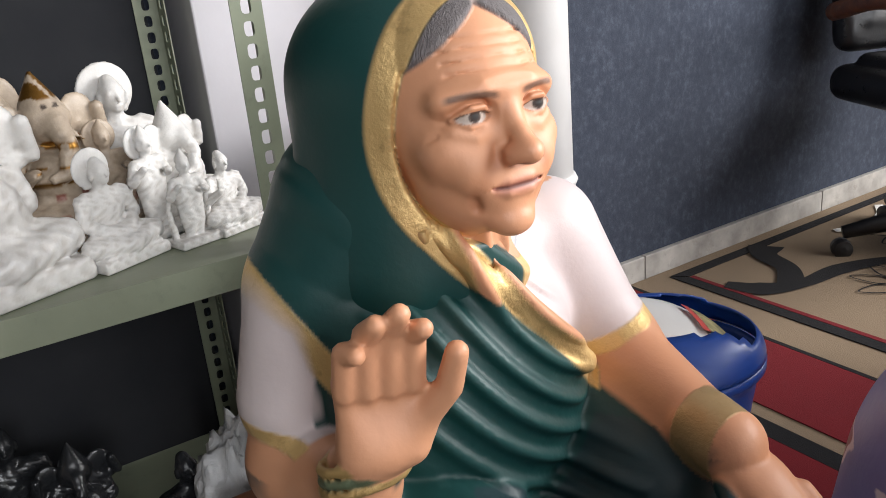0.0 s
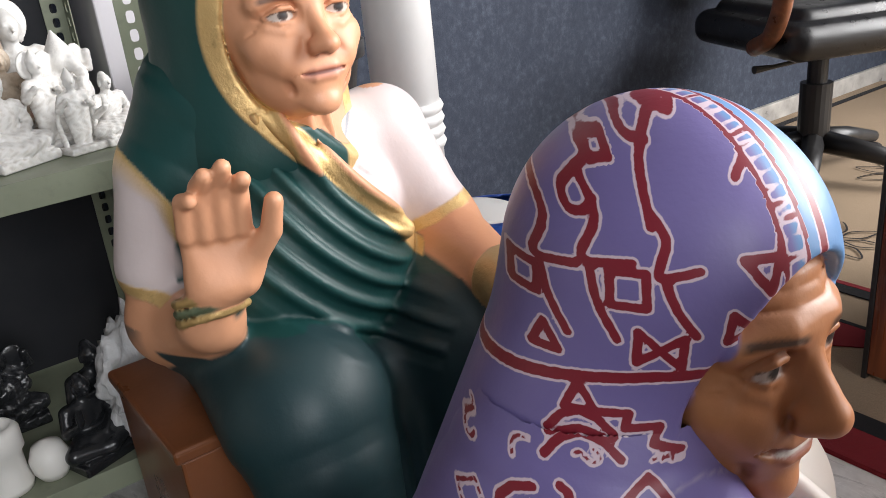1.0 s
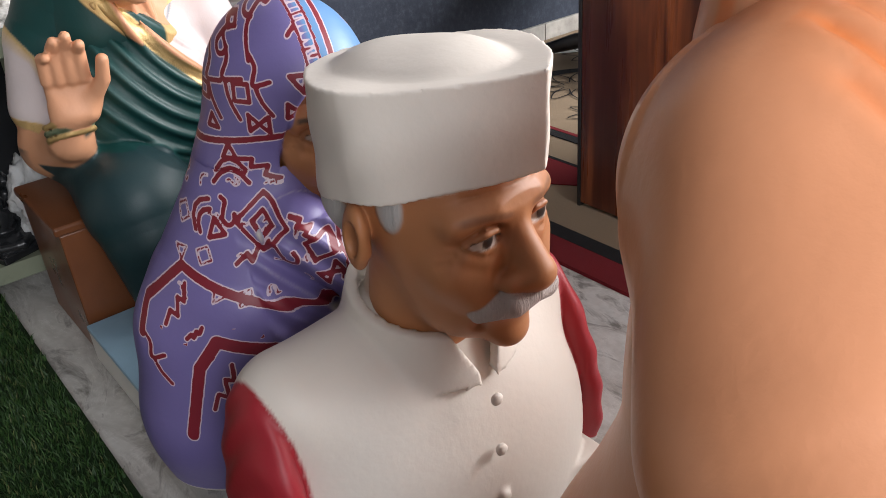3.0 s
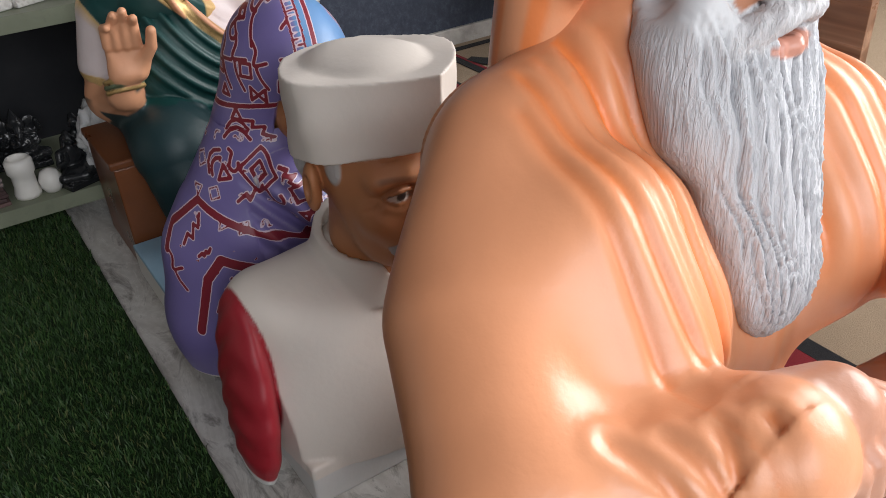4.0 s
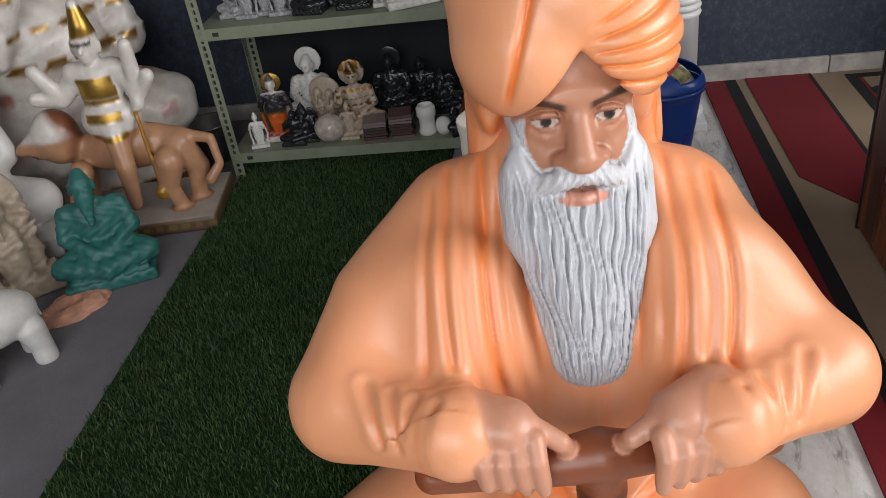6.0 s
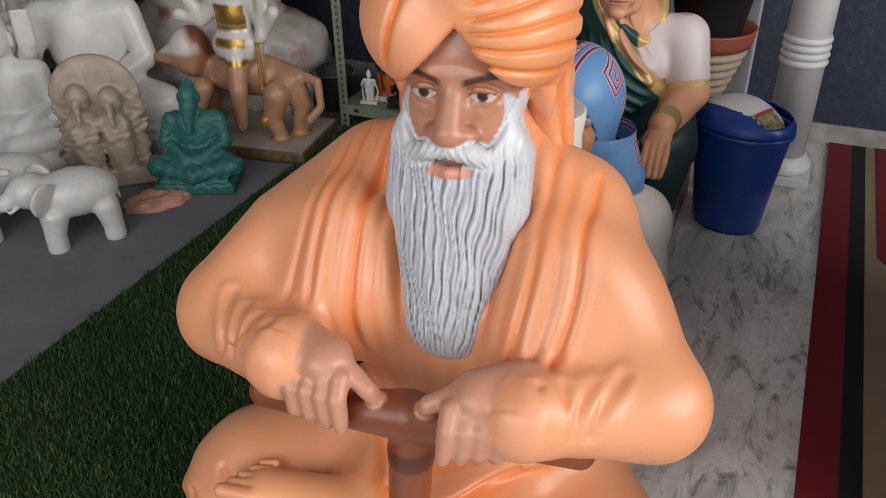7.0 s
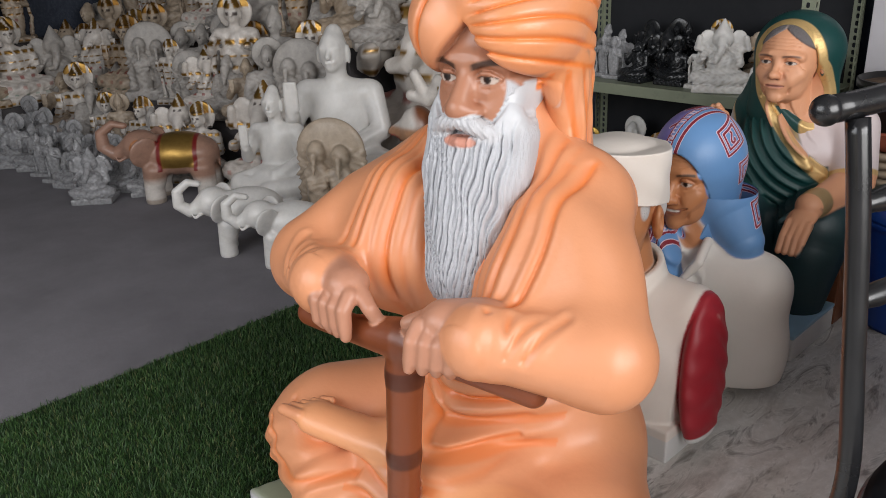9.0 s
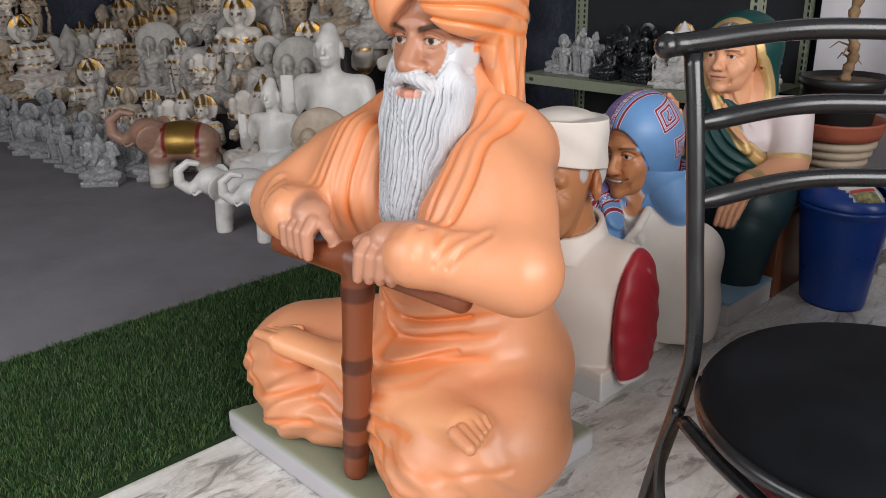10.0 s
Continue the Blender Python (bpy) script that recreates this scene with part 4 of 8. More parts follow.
    neckline = (k.z - 0.545) - 1.1 * np.abs(k.x - 0.45)
    on = np.maximum(smoothstep(sl - 0.020, 0.006), smoothstep(tor - 0.016, 0.004) * smoothstep(np.minimum(neckline, 0.66 - k.y + neckline * 0), 0.004)) * (k.z < 0.64)
    k.lay(on, white)
    k.lay(on * smoothstep(np.abs(neckline + 0.004) - 0.003, 0.002) * (k.y < 0.70) * (k.z > 0.54), (0.30, 0.33, 0.36))
    for sv, ax in ((sleeve_r, ((0.262, 0.745, 0.475), (0.290, 0.745, 0.58))), (sleeve_l, ((0.625, 0.69, 0.455), (0.595, 0.735, 0.575)))):
        a, b = np.array(ax[0]), np.array(ax[1])
        u = (b - a) / np.linalg.norm(b - a)
        h = (p - a) @ u
        near = smoothstep(k.d(sv) - 0.026, 0.004)
        h = h - (0.022 if sv is sleeve_l else 0.0)
        k.lay(near * smoothstep(h + 0.035, 0.003), SKIN)
        k.lay(near * smoothstep(np.abs(h + 0.028) - 0.008, 0.0025), GOLD, 0.9)
    # skirt and drape
    lap = smoothstep(k.z - 0.47, 0.006) * smoothstep(0.27 - k.x, 0.006) * smoothstep(k.x - 0.565, 0.006) * smoothstep(k.y - 0.74, 0.006)
    skirt = smoothstep(k.z - 0.385, 0.004) * (k.y < 0.74) * ((k.d(tube([(0.35, 0.74, 0.35), (0.335, 0.56, 0.30), (0.335, 0.52, 0.24), (0.345, 0.51, 0.09)], [0.10, 0.092, 0.085, 0.075])) < 0.03) | (k.d(tube([(0.55, 0.74, 0.35), (0.585, 0.56, 0.30), (0.585, 0.52, 0.24), (0.57, 0.51, 0.09)], [0.10, 0.092, 0.085, 0.075])) < 0.012) | (k.d(ell((0.455, 0.56, 0.20), (0.15, 0.07, 0.17))) < 0.02))
    arms = np.minimum(np.minimum(k.d(tube([(0.255, 0.74, 0.41), (0.252, 0.735, 0.395), (0.257, 0.60, 0.445)], [0.058, 0.055, 0.038])), k.d(tube([(0.60, 0.47, 0.408), (0.60, 0.425, 0.385), (0.60, 0.34, 0.33)], [0.034, 0.034, 0.042]))), k.d(tube([(0.635, 0.66, 0.435), (0.600, 0.47, 0.408)], [0.052, 0.036])))
    skirt = np.maximum(skirt, smoothstep(k.d(ell((0.44, 0.74, 0.36), (0.20, 0.15, 0.10))) - 0.02, 0.005) * smoothstep(k.z - 0.43, 0.006)) * smoothstep(-(arms - 0.004), 0.004)
    skirt = np.maximum(skirt, smoothstep(k.z - 0.335, 0.006) * (k.x > 0.20) * (k.y < 0.86) * smoothstep(-(arms + 0.004), 0.006))
    skirt = np.maximum(skirt, (k.z < 0.412) * (k.y < 0.86) * smoothstep(-(arms - 0.005), 0.005))
    k.lay(lap * smoothstep(-(arms - 0.006), 0.004), TEAL)
    skirt = np.maximum(skirt, smoothstep(k.z - 0.388, 0.004) * (k.x < 0.50) * smoothstep(k.y - 0.69, 0.006) * smoothstep(0.20 - k.x, 0.004))
    k.lay(skirt, (0.014, 0.042, 0.048))
    cl = smoothstep(k.d(cloth) - 0.013, 0.003) * smoothstep(k.d(edge) - 0.003, 0.003) * (k.y < 0.80) * smoothstep(-(sl - 0.001), 0.003) * smoothstep(-(arms - 0.004), 0.004)
    k.lay(cl, TEAL)
    crest = np.sin(arc(k.x, k.z) * 195 + 2)
    k.lay(cl * 0.15 * smoothstep(0.75 - crest, 0.3) * (k.y < 0.66) * (arc(k.x, k.z) > 0.18), (0.07, 0.19, 0.18))
    k.lay(np.maximum(cl * smoothstep(np.abs(k.d(edge) + 0.010) - 0.012, 0.003), smoothstep(k.d(tube(BORDER, 0.015)) - 0.001, 0.003)), GOLD, 1.0)
    sh = smoothstep(k.d(shoulder) - 0.004, 0.004)
    hem = ((k.x - 0.262) * -0.126 + (k.y - 0.72) * 0.025 + (k.z - 0.575) * -0.08) / 0.151
    sh = sh * (k.z > 0.40) * smoothstep(-(k.d(tube([(0.255, 0.60, 0.44), (0.264, 0.572, 0.50), (0.27, 0.56, 0.56)], [0.045, 0.05, 0.05]))), 0.004)
    k.lay(sh * smoothstep(hem, 0.003), TEAL)
    k.lay(sh * smoothstep(np.abs(hem - 0.010) - 0.014, 0.003), GOLD, 1.0)
    for z in (0.458, 0.470, 0.482):
        ringd = k.d(tube([(0.257 + 0.040 * math.cos(a), 0.588 + 0.036 * math.sin(a), z - 0.35 * 0.036 * math.sin(a)) for a in np.linspace(0, 6.283, 14)], 0.0050))
        k.lay(smoothstep(ringd - 0.0015, 0.002), (0.50, 0.33, 0.13) if z != 0.470 else (0.16, 0.20, 0.12), 0.8)
    k.lay(smoothstep(k.d(band) - 0.002, 0.002) * (k.y > 0.455) * (k.y < 0.505), (0.45, 0.31, 0.15), 0.8)
    hd = placed(woman_head(), (0.422, 0.657, 0.764), (1.12, 1.05, 0.95), 1, -4)
    on_edge = tube(BORDER, 0.014)[0](*hd[0].T)
    hd[2].lay(smoothstep(on_edge - 0.004, 0.003) * (hd[0].T[2] < 0.685), GOLD, 1.0)
    ob = sculpture("seated_woman_statue", [(p, q, k), hd], M_STATUE, (0.44, 0.66, 0.08))
    return tagged(ob, "painted statue of a seated old woman in a green sari", "statue", "large painted statues")


def scarf_bust():
    c = Clay((0.07, -0.13, -0.01), (0.78, 0.36, 0.52), 0.0034)
    trunk = both(ell((0.425, 0.135, 0.12), (0.285, 0.150, 0.29)), half_space((0, 0, 0.035), (0, 0, -1)))
    c.add(trunk, 0)
    c.add(tube([(0.245, 0.14, 0.285), (0.615, 0.14, 0.285)], 0.085), 0.05)
    c.add(tube([(0.44, 0.10, 0.33), (0.445, 0.10, 0.52)], [0.075, 0.058]), 0.03)
    c.add(rbox((0.44, 0.13, 0.02), (0.15, 0.10, 0.02), 0.004), 0)
    # scarf falling over the right shoulder, and its tail at the left
    fall = tube([(0.43, 0.125, 0.56), (0.385, 0.13, 0.43), (0.33, 0.135, 0.30), (0.285, 0.135, 0.14)], [0.095, 0.118, 0.145, 0.150])
    c.add(fall, 0.02)
    tail = tube([(0.465, 0.130, 0.58), (0.500, 0.135, 0.50), (0.575, 0.128, 0.400)], [0.100, 0.088, 0.048])
    c.add(tail, 0.02)
    front = tube([(0.375, 0.02, 0.43), (0.43, -0.015, 0.36), (0.46, -0.020, 0.27)], [0.05, 0.045, 0.03])
    c.add(front, 0.02)
    c.wave(lambda x, y, z: 0.0045 * np.sin((x * 0.8 + z * 0.7) * 170) * np.clip((0.05 - y) / 0.04, 0, 1) * np.clip((z - 0.2) / 0.05, 0, 1), (0.3, -0.1, 0.2), (0.52, 0.1, 0.45))
    pair(lambda s: c.add(tube([(0.45 + s * 0.065, 0.055, 0.405), (0.455 + s * 0.070, -0.005, 0.37), (0.46 + s * 0.03, -0.030, 0.315)], [0.012, 0.013, 0.008]), 0.006))
    p, q = c.skin()
    k = Paint(p, (0.72, 0.67, 0.61))
    k.lay(smoothstep(k.d(tube([(0.44, 0.09, 0.40), (0.445, 0.10, 0.52)], [0.066, 0.062])), 0.004) * (k.z > 0.36), SKIN_BROWN)
    cloth = np.maximum(np.maximum(smoothstep(k.d(fall) - 0.006, 0.004), smoothstep(k.d(tail) - 0.006, 0.004)), smoothstep(k.d(front) - 0.006, 0.004))
    cloth = np.maximum(cloth, smoothstep(k.x - 0.30, 0.004) * (k.z > 0.04))
    head = scarf_head()
    hp, hq, hk = placed(head[:3], (0.445, 0.085, 0.570), 1.06, 0, 4)
    for paint, pts, on in ((k, p, cloth), (hk, hp, head[3])):
        x, y, z = pts.T
        # purple side and blue side meet along the crown
        seam = x - 0.452 - 0.25 * (y - 0.1)
        blue = smoothstep(-seam, 0.006)
        paint.lay(on, (0.185, 0.150, 0.37))
        paint.lay(on * blue, (0.13, 0.28, 0.53))
        m = motif_field(x, y, z, seam)
        paint.motif = np.where(on > 0.5, m, 1.0).astype(np.float32)
    ob = sculpture("scarf_woman_bust", [(p, q, k), (hp, hq, hk)], M_SCARF, (0.44, 0.13, 0.0))
    return tagged(ob, "painted bust of a smiling woman in a purple patterned headscarf", "statue", "large painted statues")


def seg(a, b, pts):
    """Distance in the plane to a polyline."""
    best = np.full(a.shape, 9.0, np.float32)
    for (x0, y0), (x1, y1) in zip(pts, pts[1:]):
        dx, dy = x1 - x0, y1 - y0
        t = np.clip(((a - x0) * dx + (b - y0) * dy) / max(dx * dx + dy * dy, 1e-9), 0, 1)
        best = np.minimum(best, np.hypot(a - x0 - t * dx, b - y0 - t * dy))
    return best


def curved(pts):
    return [(p[0], p[1]) for p in arc_points([(u, v, 0.0) for u, v in pts], 4)]


SQUARE = [(-1, -1), (1, -1), (1, 1), (-1, 1), (-1, -1)]
BOW = [(-1, -0.8), (-1, 0.8), (1, -0.8), (1, 0.8), (-1, -0.8)]
TRIANGLE = [(-1, -0.8), (1, -0.8), (0, 1), (-1, -0.8)]
HOOK = curved([(1.0, 0.6), (0.7, 0.95), (0.1, 1), (-0.5, 0.7), (-0.8, 0.0), (-0.7, -1)])
ESS = curved([(0.2, 1), (0.35, 0.6), (-0.1, 0.15), (-0.5, -0.35), (-0.3, -0.9), (0.2, -0.9), (0.5, -0.5)])
STEM = curved([(-0.1, 1), (0.05, 0.55), (-0.18, 0.1), (-0.1, 0.0)]) + [(0.42, 0.02), (-0.1, 0.0)] + curved([(-0.1, -0.05), (-0.05, -0.5), (0.15, -1)])
FLAME = [(-1, -0.6), (-0.4, -0.1), (-0.1, -0.5), (0.3, 0.3), (0.6, 0.0), (1, 0.7)]
FAN = [(-1, -0.3), (-0.5, 0.2), (0, 0.35), (0.5, 0.2), (1, -0.3)]


def put_motif(field, a, b, shape, at, size, turn=0.0, swell=0.0):
    ca, sa = math.cos(radians(turn)), math.sin(radians(turn))
    u, v = ((a - at[0]) * ca + (b - at[1]) * sa) / size, (-(a - at[0]) * sa + (b - at[1]) * ca) / size
    near = (np.abs(u) < 1.8) & (np.abs(v) < 1.8)
    d = np.full(a.shape, 9.0, np.float32)
    d[near] = seg(u[near], v[near], shape) * size - swell
    return np.minimum(field, d)


def motif_field(x, y, z, seam):
    """Distance to the painted motifs of the headscarf, laid out on its purple and its blue side."""
    a, b = (x - 0.445) * 0.74 - (y - 0.085) * 0.67, z - 0.57
    f = np.full(x.shape, 1.0, np.float32)
    right = seam < -0.012
    for shape, u, v, s, t in ((SQUARE, -0.052, 0.052, 0.011, 0), (SQUARE, -0.066, 0.130, 0.006, 15), (SQUARE, -0.118, 0.045, 0.009, 0), (BOW, -0.033, 0.012, 0.014, -4), (BOW, 0.038, 0.072, 0.017, 38),
                              (HOOK, -0.013, 0.125, 0.034, 0), (STEM, -0.026, 0.062, 0.040, 12), (ESS, -0.080, 0.112, 0.019, 0), (STEM, -0.070, 0.066, 0.050, 4), (STEM, -0.102, 0.060, 0.046, 6),
                              (ESS, -0.032, 0.150, 0.020, -60), (FLAME, 0.030, 0.130, 0.017, 10), (TRIANGLE, 0.013, 0.030, 0.009, 20), (FLAME, -0.020, 0.166, 0.010, 0), (TRIANGLE, -0.106, 0.008, 0.009, 0)):
        f = put_motif(f, a, b, shape, (u, v), s, t, 0.0005)
    band = np.abs(b + 0.010 - 0.12 * (a + 0.05)) - 0.0015
    f = np.minimum(f, np.where(a < 0.012, band, 1.0))
    # chest: fans, lozenges and flames, then wide mitred borders
    for shape, u, v, s, t in ((FAN, -0.085, -0.045, 0.022, 0), (FAN, -0.085, -0.058, 0.026, 0), (TRIANGLE, -0.085, -0.028, 0.010, 0), (SQUARE, -0.045, -0.115, 0.026, 40), (SQUARE, -0.045, -0.115, 0.011, 40),
                              (FLAME, -0.045, -0.050, 0.026, 120), (ESS, -0.095, -0.100, 0.018, 30), (TRIANGLE, -0.110, -0.120, 0.012, 10), (FLAME, -0.060, -0.150, 0.024, 0), (ESS, -0.020, -0.155, 0.022, 60),
                              (SQUARE, 0.030, -0.150, 0.015, 20), (FAN, -0.130, -0.110, 0.016, 60), (FAN, -0.136, -0.102, 0.022, 60), (FLAME, 0.010, -0.120, 0.018, 100), (BOW, 0.040, -0.190, 0.014, 30),
                              (FLAME, -0.175, -0.215, 0.026, 25), (FLAME, -0.150, -0.250, 0.012, 0), (STEM, -0.215, -0.290, 0.040, 20), (FLAME, -0.120, -0.330, 0.030, 30)):
        f = put_motif(f, a, b, shape, (u, v), s, t, 0.0005)
    chest = z < 0.47
    kinds = (ESS, FLAME, TRIANGLE, FAN, BOW, SQUARE, ESS, FLAME)
    for i in range(6):
        for j in range(4):
            u, v = -0.165 + 0.044 * i + 0.008 * math.sin(5 * i + 3 * j), -0.070 - 0.044 * j + 0.007 * math.sin(7 * j + i)
            f = put_motif(f, a, b, kinds[(3 * i + 5 * j) % 8], (u, v), 0.0085, 47 * i + 31 * j, -0.0014)
    for i in range(9):
        f = put_motif(f, a, b, SQUARE, (-0.20 + 0.035 * i, -0.245 - 0.02 * (i % 3)), 0.0015, 30 * i, 0.0)
    top = seg(a, b, [(-0.235, -0.260), (-0.225, -0.215), (-0.165, -0.168), (-0.02, -0.235), (0.10, -0.30)]) - 0.003
    low = seg(a, b, [(-0.175, -0.40), (-0.150, -0.30), (-0.120, -0.262), (-0.03, -0.295), (0.05, -0.33)]) - 0.006
    f = np.where(chest, np.minimum(f, np.minimum(top, low)), f)
    f = np.where(right, f, 1.0)
    # crown seam band and blue side
    f = np.minimum(f, np.where(np.abs(seam) < 0.012, np.minimum(np.abs(np.abs(seam) - 0.010), 0.0045 + 0.0028 * np.sin(z * 420) * np.sin(y * 420)), 1.0))
    e, g = (x - 0.445) * 0.62 + (y - 0.085) * 0.78, z - 0.57
    blue = seam > 0.012
    rail = np.abs(seam - 0.026) - 0.0012
    inner = np.full(x.shape, 1.0, np.float32)
    for u, v, s, t in ((0.062, 0.095, 0.030, 24), (0.062, 0.095, 0.019, 24), (0.115, 0.010, 0.028, 12), (0.115, 0.010, 0.017, 12), (0.150, -0.090, 0.030, 10), (0.150, -0.090, 0.018, 10)):
        inner = put_motif(inner, e, g, SQUARE, (u, v), s, t)
    for u, v, s, t in ((0.062, 0.095, 0.012, 24), (0.115, 0.010, 0.010, 12)):
        inner = put_motif(inner, e, g, ESS, (u, v), s, t)
    return np.where(blue, np.minimum(np.minimum(f, rail), inner), f).astype(np.float32)


def cap_bust():
    c = Clay((0.09, -0.42, -0.01), (0.75, 0.04, 0.50), 0.004)
    trunk = both(ell((0.415, -0.190, 0.12), (0.262, 0.150, 0.275)), half_space((0, 0, 0.055), (0, 0, -1)))
    trunk = both(both(trunk, half_space((0.178, 0, 0), (-1, -0.12, -0.05))), half_space((0.655, 0, 0), (1, -0.12, -0.05)))
    c.add(trunk, 0)
    c.add(tube([(0.235, -0.165, 0.315), (0.60, -0.165, 0.315)], 0.070), 0.05)
    c.add(tube([(0.425, -0.175, 0.34), (0.43, -0.215, 0.50)], [0.080, 0.064]), 0.03)
    above = half_space((0, 0, 0.045), (0, 0, -1))
    arm_r, arm_l = both(ell((0.170, -0.190, 0.185), (0.034, 0.090, 0.180), rot3(-10, 6, 0)), above), both(ell((0.654, -0.190, 0.190), (0.034, 0.088, 0.190), rot3(-10, -5, 0)), above)
    crumple = lambda x, y, z: 0.0018 * np.sin((z + 0.6 * y) * 95 + 2 * np.sin(y * 40)) * np.clip((np.abs(x - 0.416) - 0.225) / 0.02, 0, 1)
    c.add(arm_r, 0.002).add(arm_l, 0.002)
    c.wave(crumple, (0.12, -0.3, 0.06), (0.20, -0.06, 0.36))
    c.wave(crumple, (0.635, -0.3, 0.06), (0.71, -0.06, 0.36))
    c.add(rbox((0.425, -0.205, 0.04), (0.215, 0.105, 0.042), 0.004), 0.004)

    # stand-up collar, open at the throat
    def collar(x, y, z):
        zz = z - 0.385 - 0.25 * (y + 0.18)
        r = np.sqrt((x - 0.427) ** 2 + (y + 0.195) ** 2)
        ring = np.abs(r - (0.098 - 0.28 * zz)) - 0.0075
        gap = 0.012 + 0.5 * np.clip(zz + 0.02, 0, 1) - np.abs(x - 0.43) - 9 * np.clip(y + 0.20, 0, 1)
        return np.maximum(np.maximum(ring, np.abs(zz) - 0.032), gap)
    c.add((collar, np.array((0.3, -0.33, 0.3)), np.array((0.56, -0.07, 0.47))), 0.006)
    c.sub(tube([(0.435, -0.31, 0.36), (0.435, -0.352, 0.22), (0.435, -0.345, 0.06)], 0.003), 0.004)
    for z in (0.315, 0.24, 0.165):
        c.add(ell((0.415, -0.333 - 0.05 * (0.315 - z), z), (0.009, 0.006, 0.009)), 0.001)
    c.wave(lambda x, y, z: 0.004 * np.sin((x + z * 0.4) * 95) * np.clip((0.3 - z) / 0.1, 0, 1) * (y > -0.2), (0.2, -0.2, 0.06), (0.65, 0.0, 0.32))
    p, q = c.skin()
    k = Paint(p, (0.78, 0.71, 0.64))
    k.lay(smoothstep(k.d(tube([(0.427, -0.185, 0.36), (0.43, -0.215, 0.50)], [0.078, 0.064])) - 0.002, 0.004) * (k.z > 0.34), SKIN_BROWN)
    k.lay(smoothstep(np.minimum(k.d(arm_r), k.d(arm_l)) - 0.0055, 0.003), (0.36, 0.018, 0.030))
    k.lay(smoothstep(k.z - 0.058, 0.004), (0.68, 0.67, 0.65))
    hd = placed(cap_head(), (0.424, -0.238, 0.548), (1.36, 1.28, 1.28), 6, 2)
    ob = sculpture("cap_man_bust", [(p, q, k), hd], M_STATUE, (0.42, -0.2, 0.0))
    return tagged(ob, "painted bust of an old man in a white cap and waistcoat", "statue", "large painted statues")


def turban_statue():
    c = Clay((-0.03, -1.12, 0.05), (1.03, -0.38, 0.90), 0.0036)
    fan = lambda x, z: (x - 0.5) * (1.55 - 0.75 * z)
    pleats = lambda x, z: 0.65 * np.sin(fan(x, z) * 118 + 1.3 * np.sin(z * 9 + x * 14)) + 0.45 * np.sin(fan(x, z) * 71 - 1.1 * np.sin(z * 6 + 2))
    c.add(ell((0.50, -0.655, 0.50), (0.195, 0.140, 0.37)), 0)
    c.add(ell((0.50, -0.63, 0.22), (0.235, 0.20, 0.15)), 0.05)
    c.add(tube([(0.350, -0.685, 0.722), (0.655, -0.66, 0.722)], 0.072), 0.06)
    pair(lambda s: c.add(tube([(0.50 + s * 0.03, -0.68, 0.825), (0.50 + s * 0.125, -0.68, 0.755)], [0.062, 0.056]), 0.04))
    c.add(tube([(0.50, -0.68, 0.78), (0.50, -0.69, 0.90)], [0.09, 0.075]), 0.03)
    # thighs and crossed shins
    limb(c, [(0.40, -0.60, 0.20), (0.165, -0.86, 0.190)], [0.130, 0.118], 0.06)
    limb(c, [(0.14, -0.90, 0.165), (0.28, -0.97, 0.14), (0.44, -0.90, 0.13)], [0.105, 0.085, 0.07], 0.04)
    limb(c, [(0.58, -0.58, 0.20), (0.765, -0.775, 0.185)], [0.120, 0.106], 0.06)
    limb(c, [(0.765, -0.82, 0.165), (0.70, -0.945, 0.14), (0.60, -0.925, 0.12)], [0.106, 0.090, 0.07], 0.05)
    c.add(ell((0.50, -0.66, 0.32), (0.205, 0.18, 0.17)), 0.06)
    c.add(ell((0.50, -0.85, 0.20), (0.20, 0.12, 0.12)), 0.05)
    # arms akimbo onto the crutch
    limb(c, [(0.340, -0.675, 0.725), (0.235, -0.775, 0.650), (0.180, -0.880, 0.578)], [0.086, 0.088, 0.077], 0.05)
    limb(c, [(0.180, -0.900, 0.565), (0.340, -0.982, 0.600)], [0.070, 0.054], 0.04)
    c.add(ell((0.33, -0.80, 0.66), (0.10, 0.07, 0.12), rot3(0, 30, 0)), 0.05)
    limb(c, [(0.650, -0.675, 0.722), (0.811, -0.837, 0.570)], [0.078, 0.073], 0.05)
    limb(c, [(0.824, -0.848, 0.558), (0.690, -0.950, 0.590)], [0.068, 0.054], 0.04)
    c.add(ell((0.69, -0.775, 0.66), (0.10, 0.07, 0.12), rot3(0, -30, 0)), 0.05)
    c.add(ell((0.50, -0.765, 0.52), (0.165, 0.095, 0.17)), 0.05)
    # sleeve cuffs
    c.add(tube([(0.332, -0.978, 0.598), (0.347, -0.986, 0.602)], [0.057, 0.060]), 0.01)
    c.add(tube([(0.694, -0.949, 0.588), (0.680, -0.960, 0.592)], [0.057, 0.060]), 0.01)
    for s, x, y in ((-1, 0.345, -0.835), (1, 0.655, -0.815)):
        c.add(ell((x, y, 0.60), (0.095, 0.075, 0.10)), 0.05)
    # cloth folds
    c.wave(lambda x, y, z: 0.0022 * np.sin(fan(x, z) * 62 + 0.9 * np.sin(z * 7)) * np.clip((z - 0.38) / 0.06, 0, 1) * np.clip((0.82 - z) / 0.08, 0, 1) * np.clip((-0.70 - y) / 0.03, 0, 1) * np.clip((0.22 - np.abs(x - 0.5)) / 0.05, 0, 1), (0.26, -0.95, 0.36), (0.74, -0.68, 0.84))
    drapes = lambda x, z: np.sqrt((x - 0.52) ** 2 * 0.6 + (z - 0.66) ** 2)
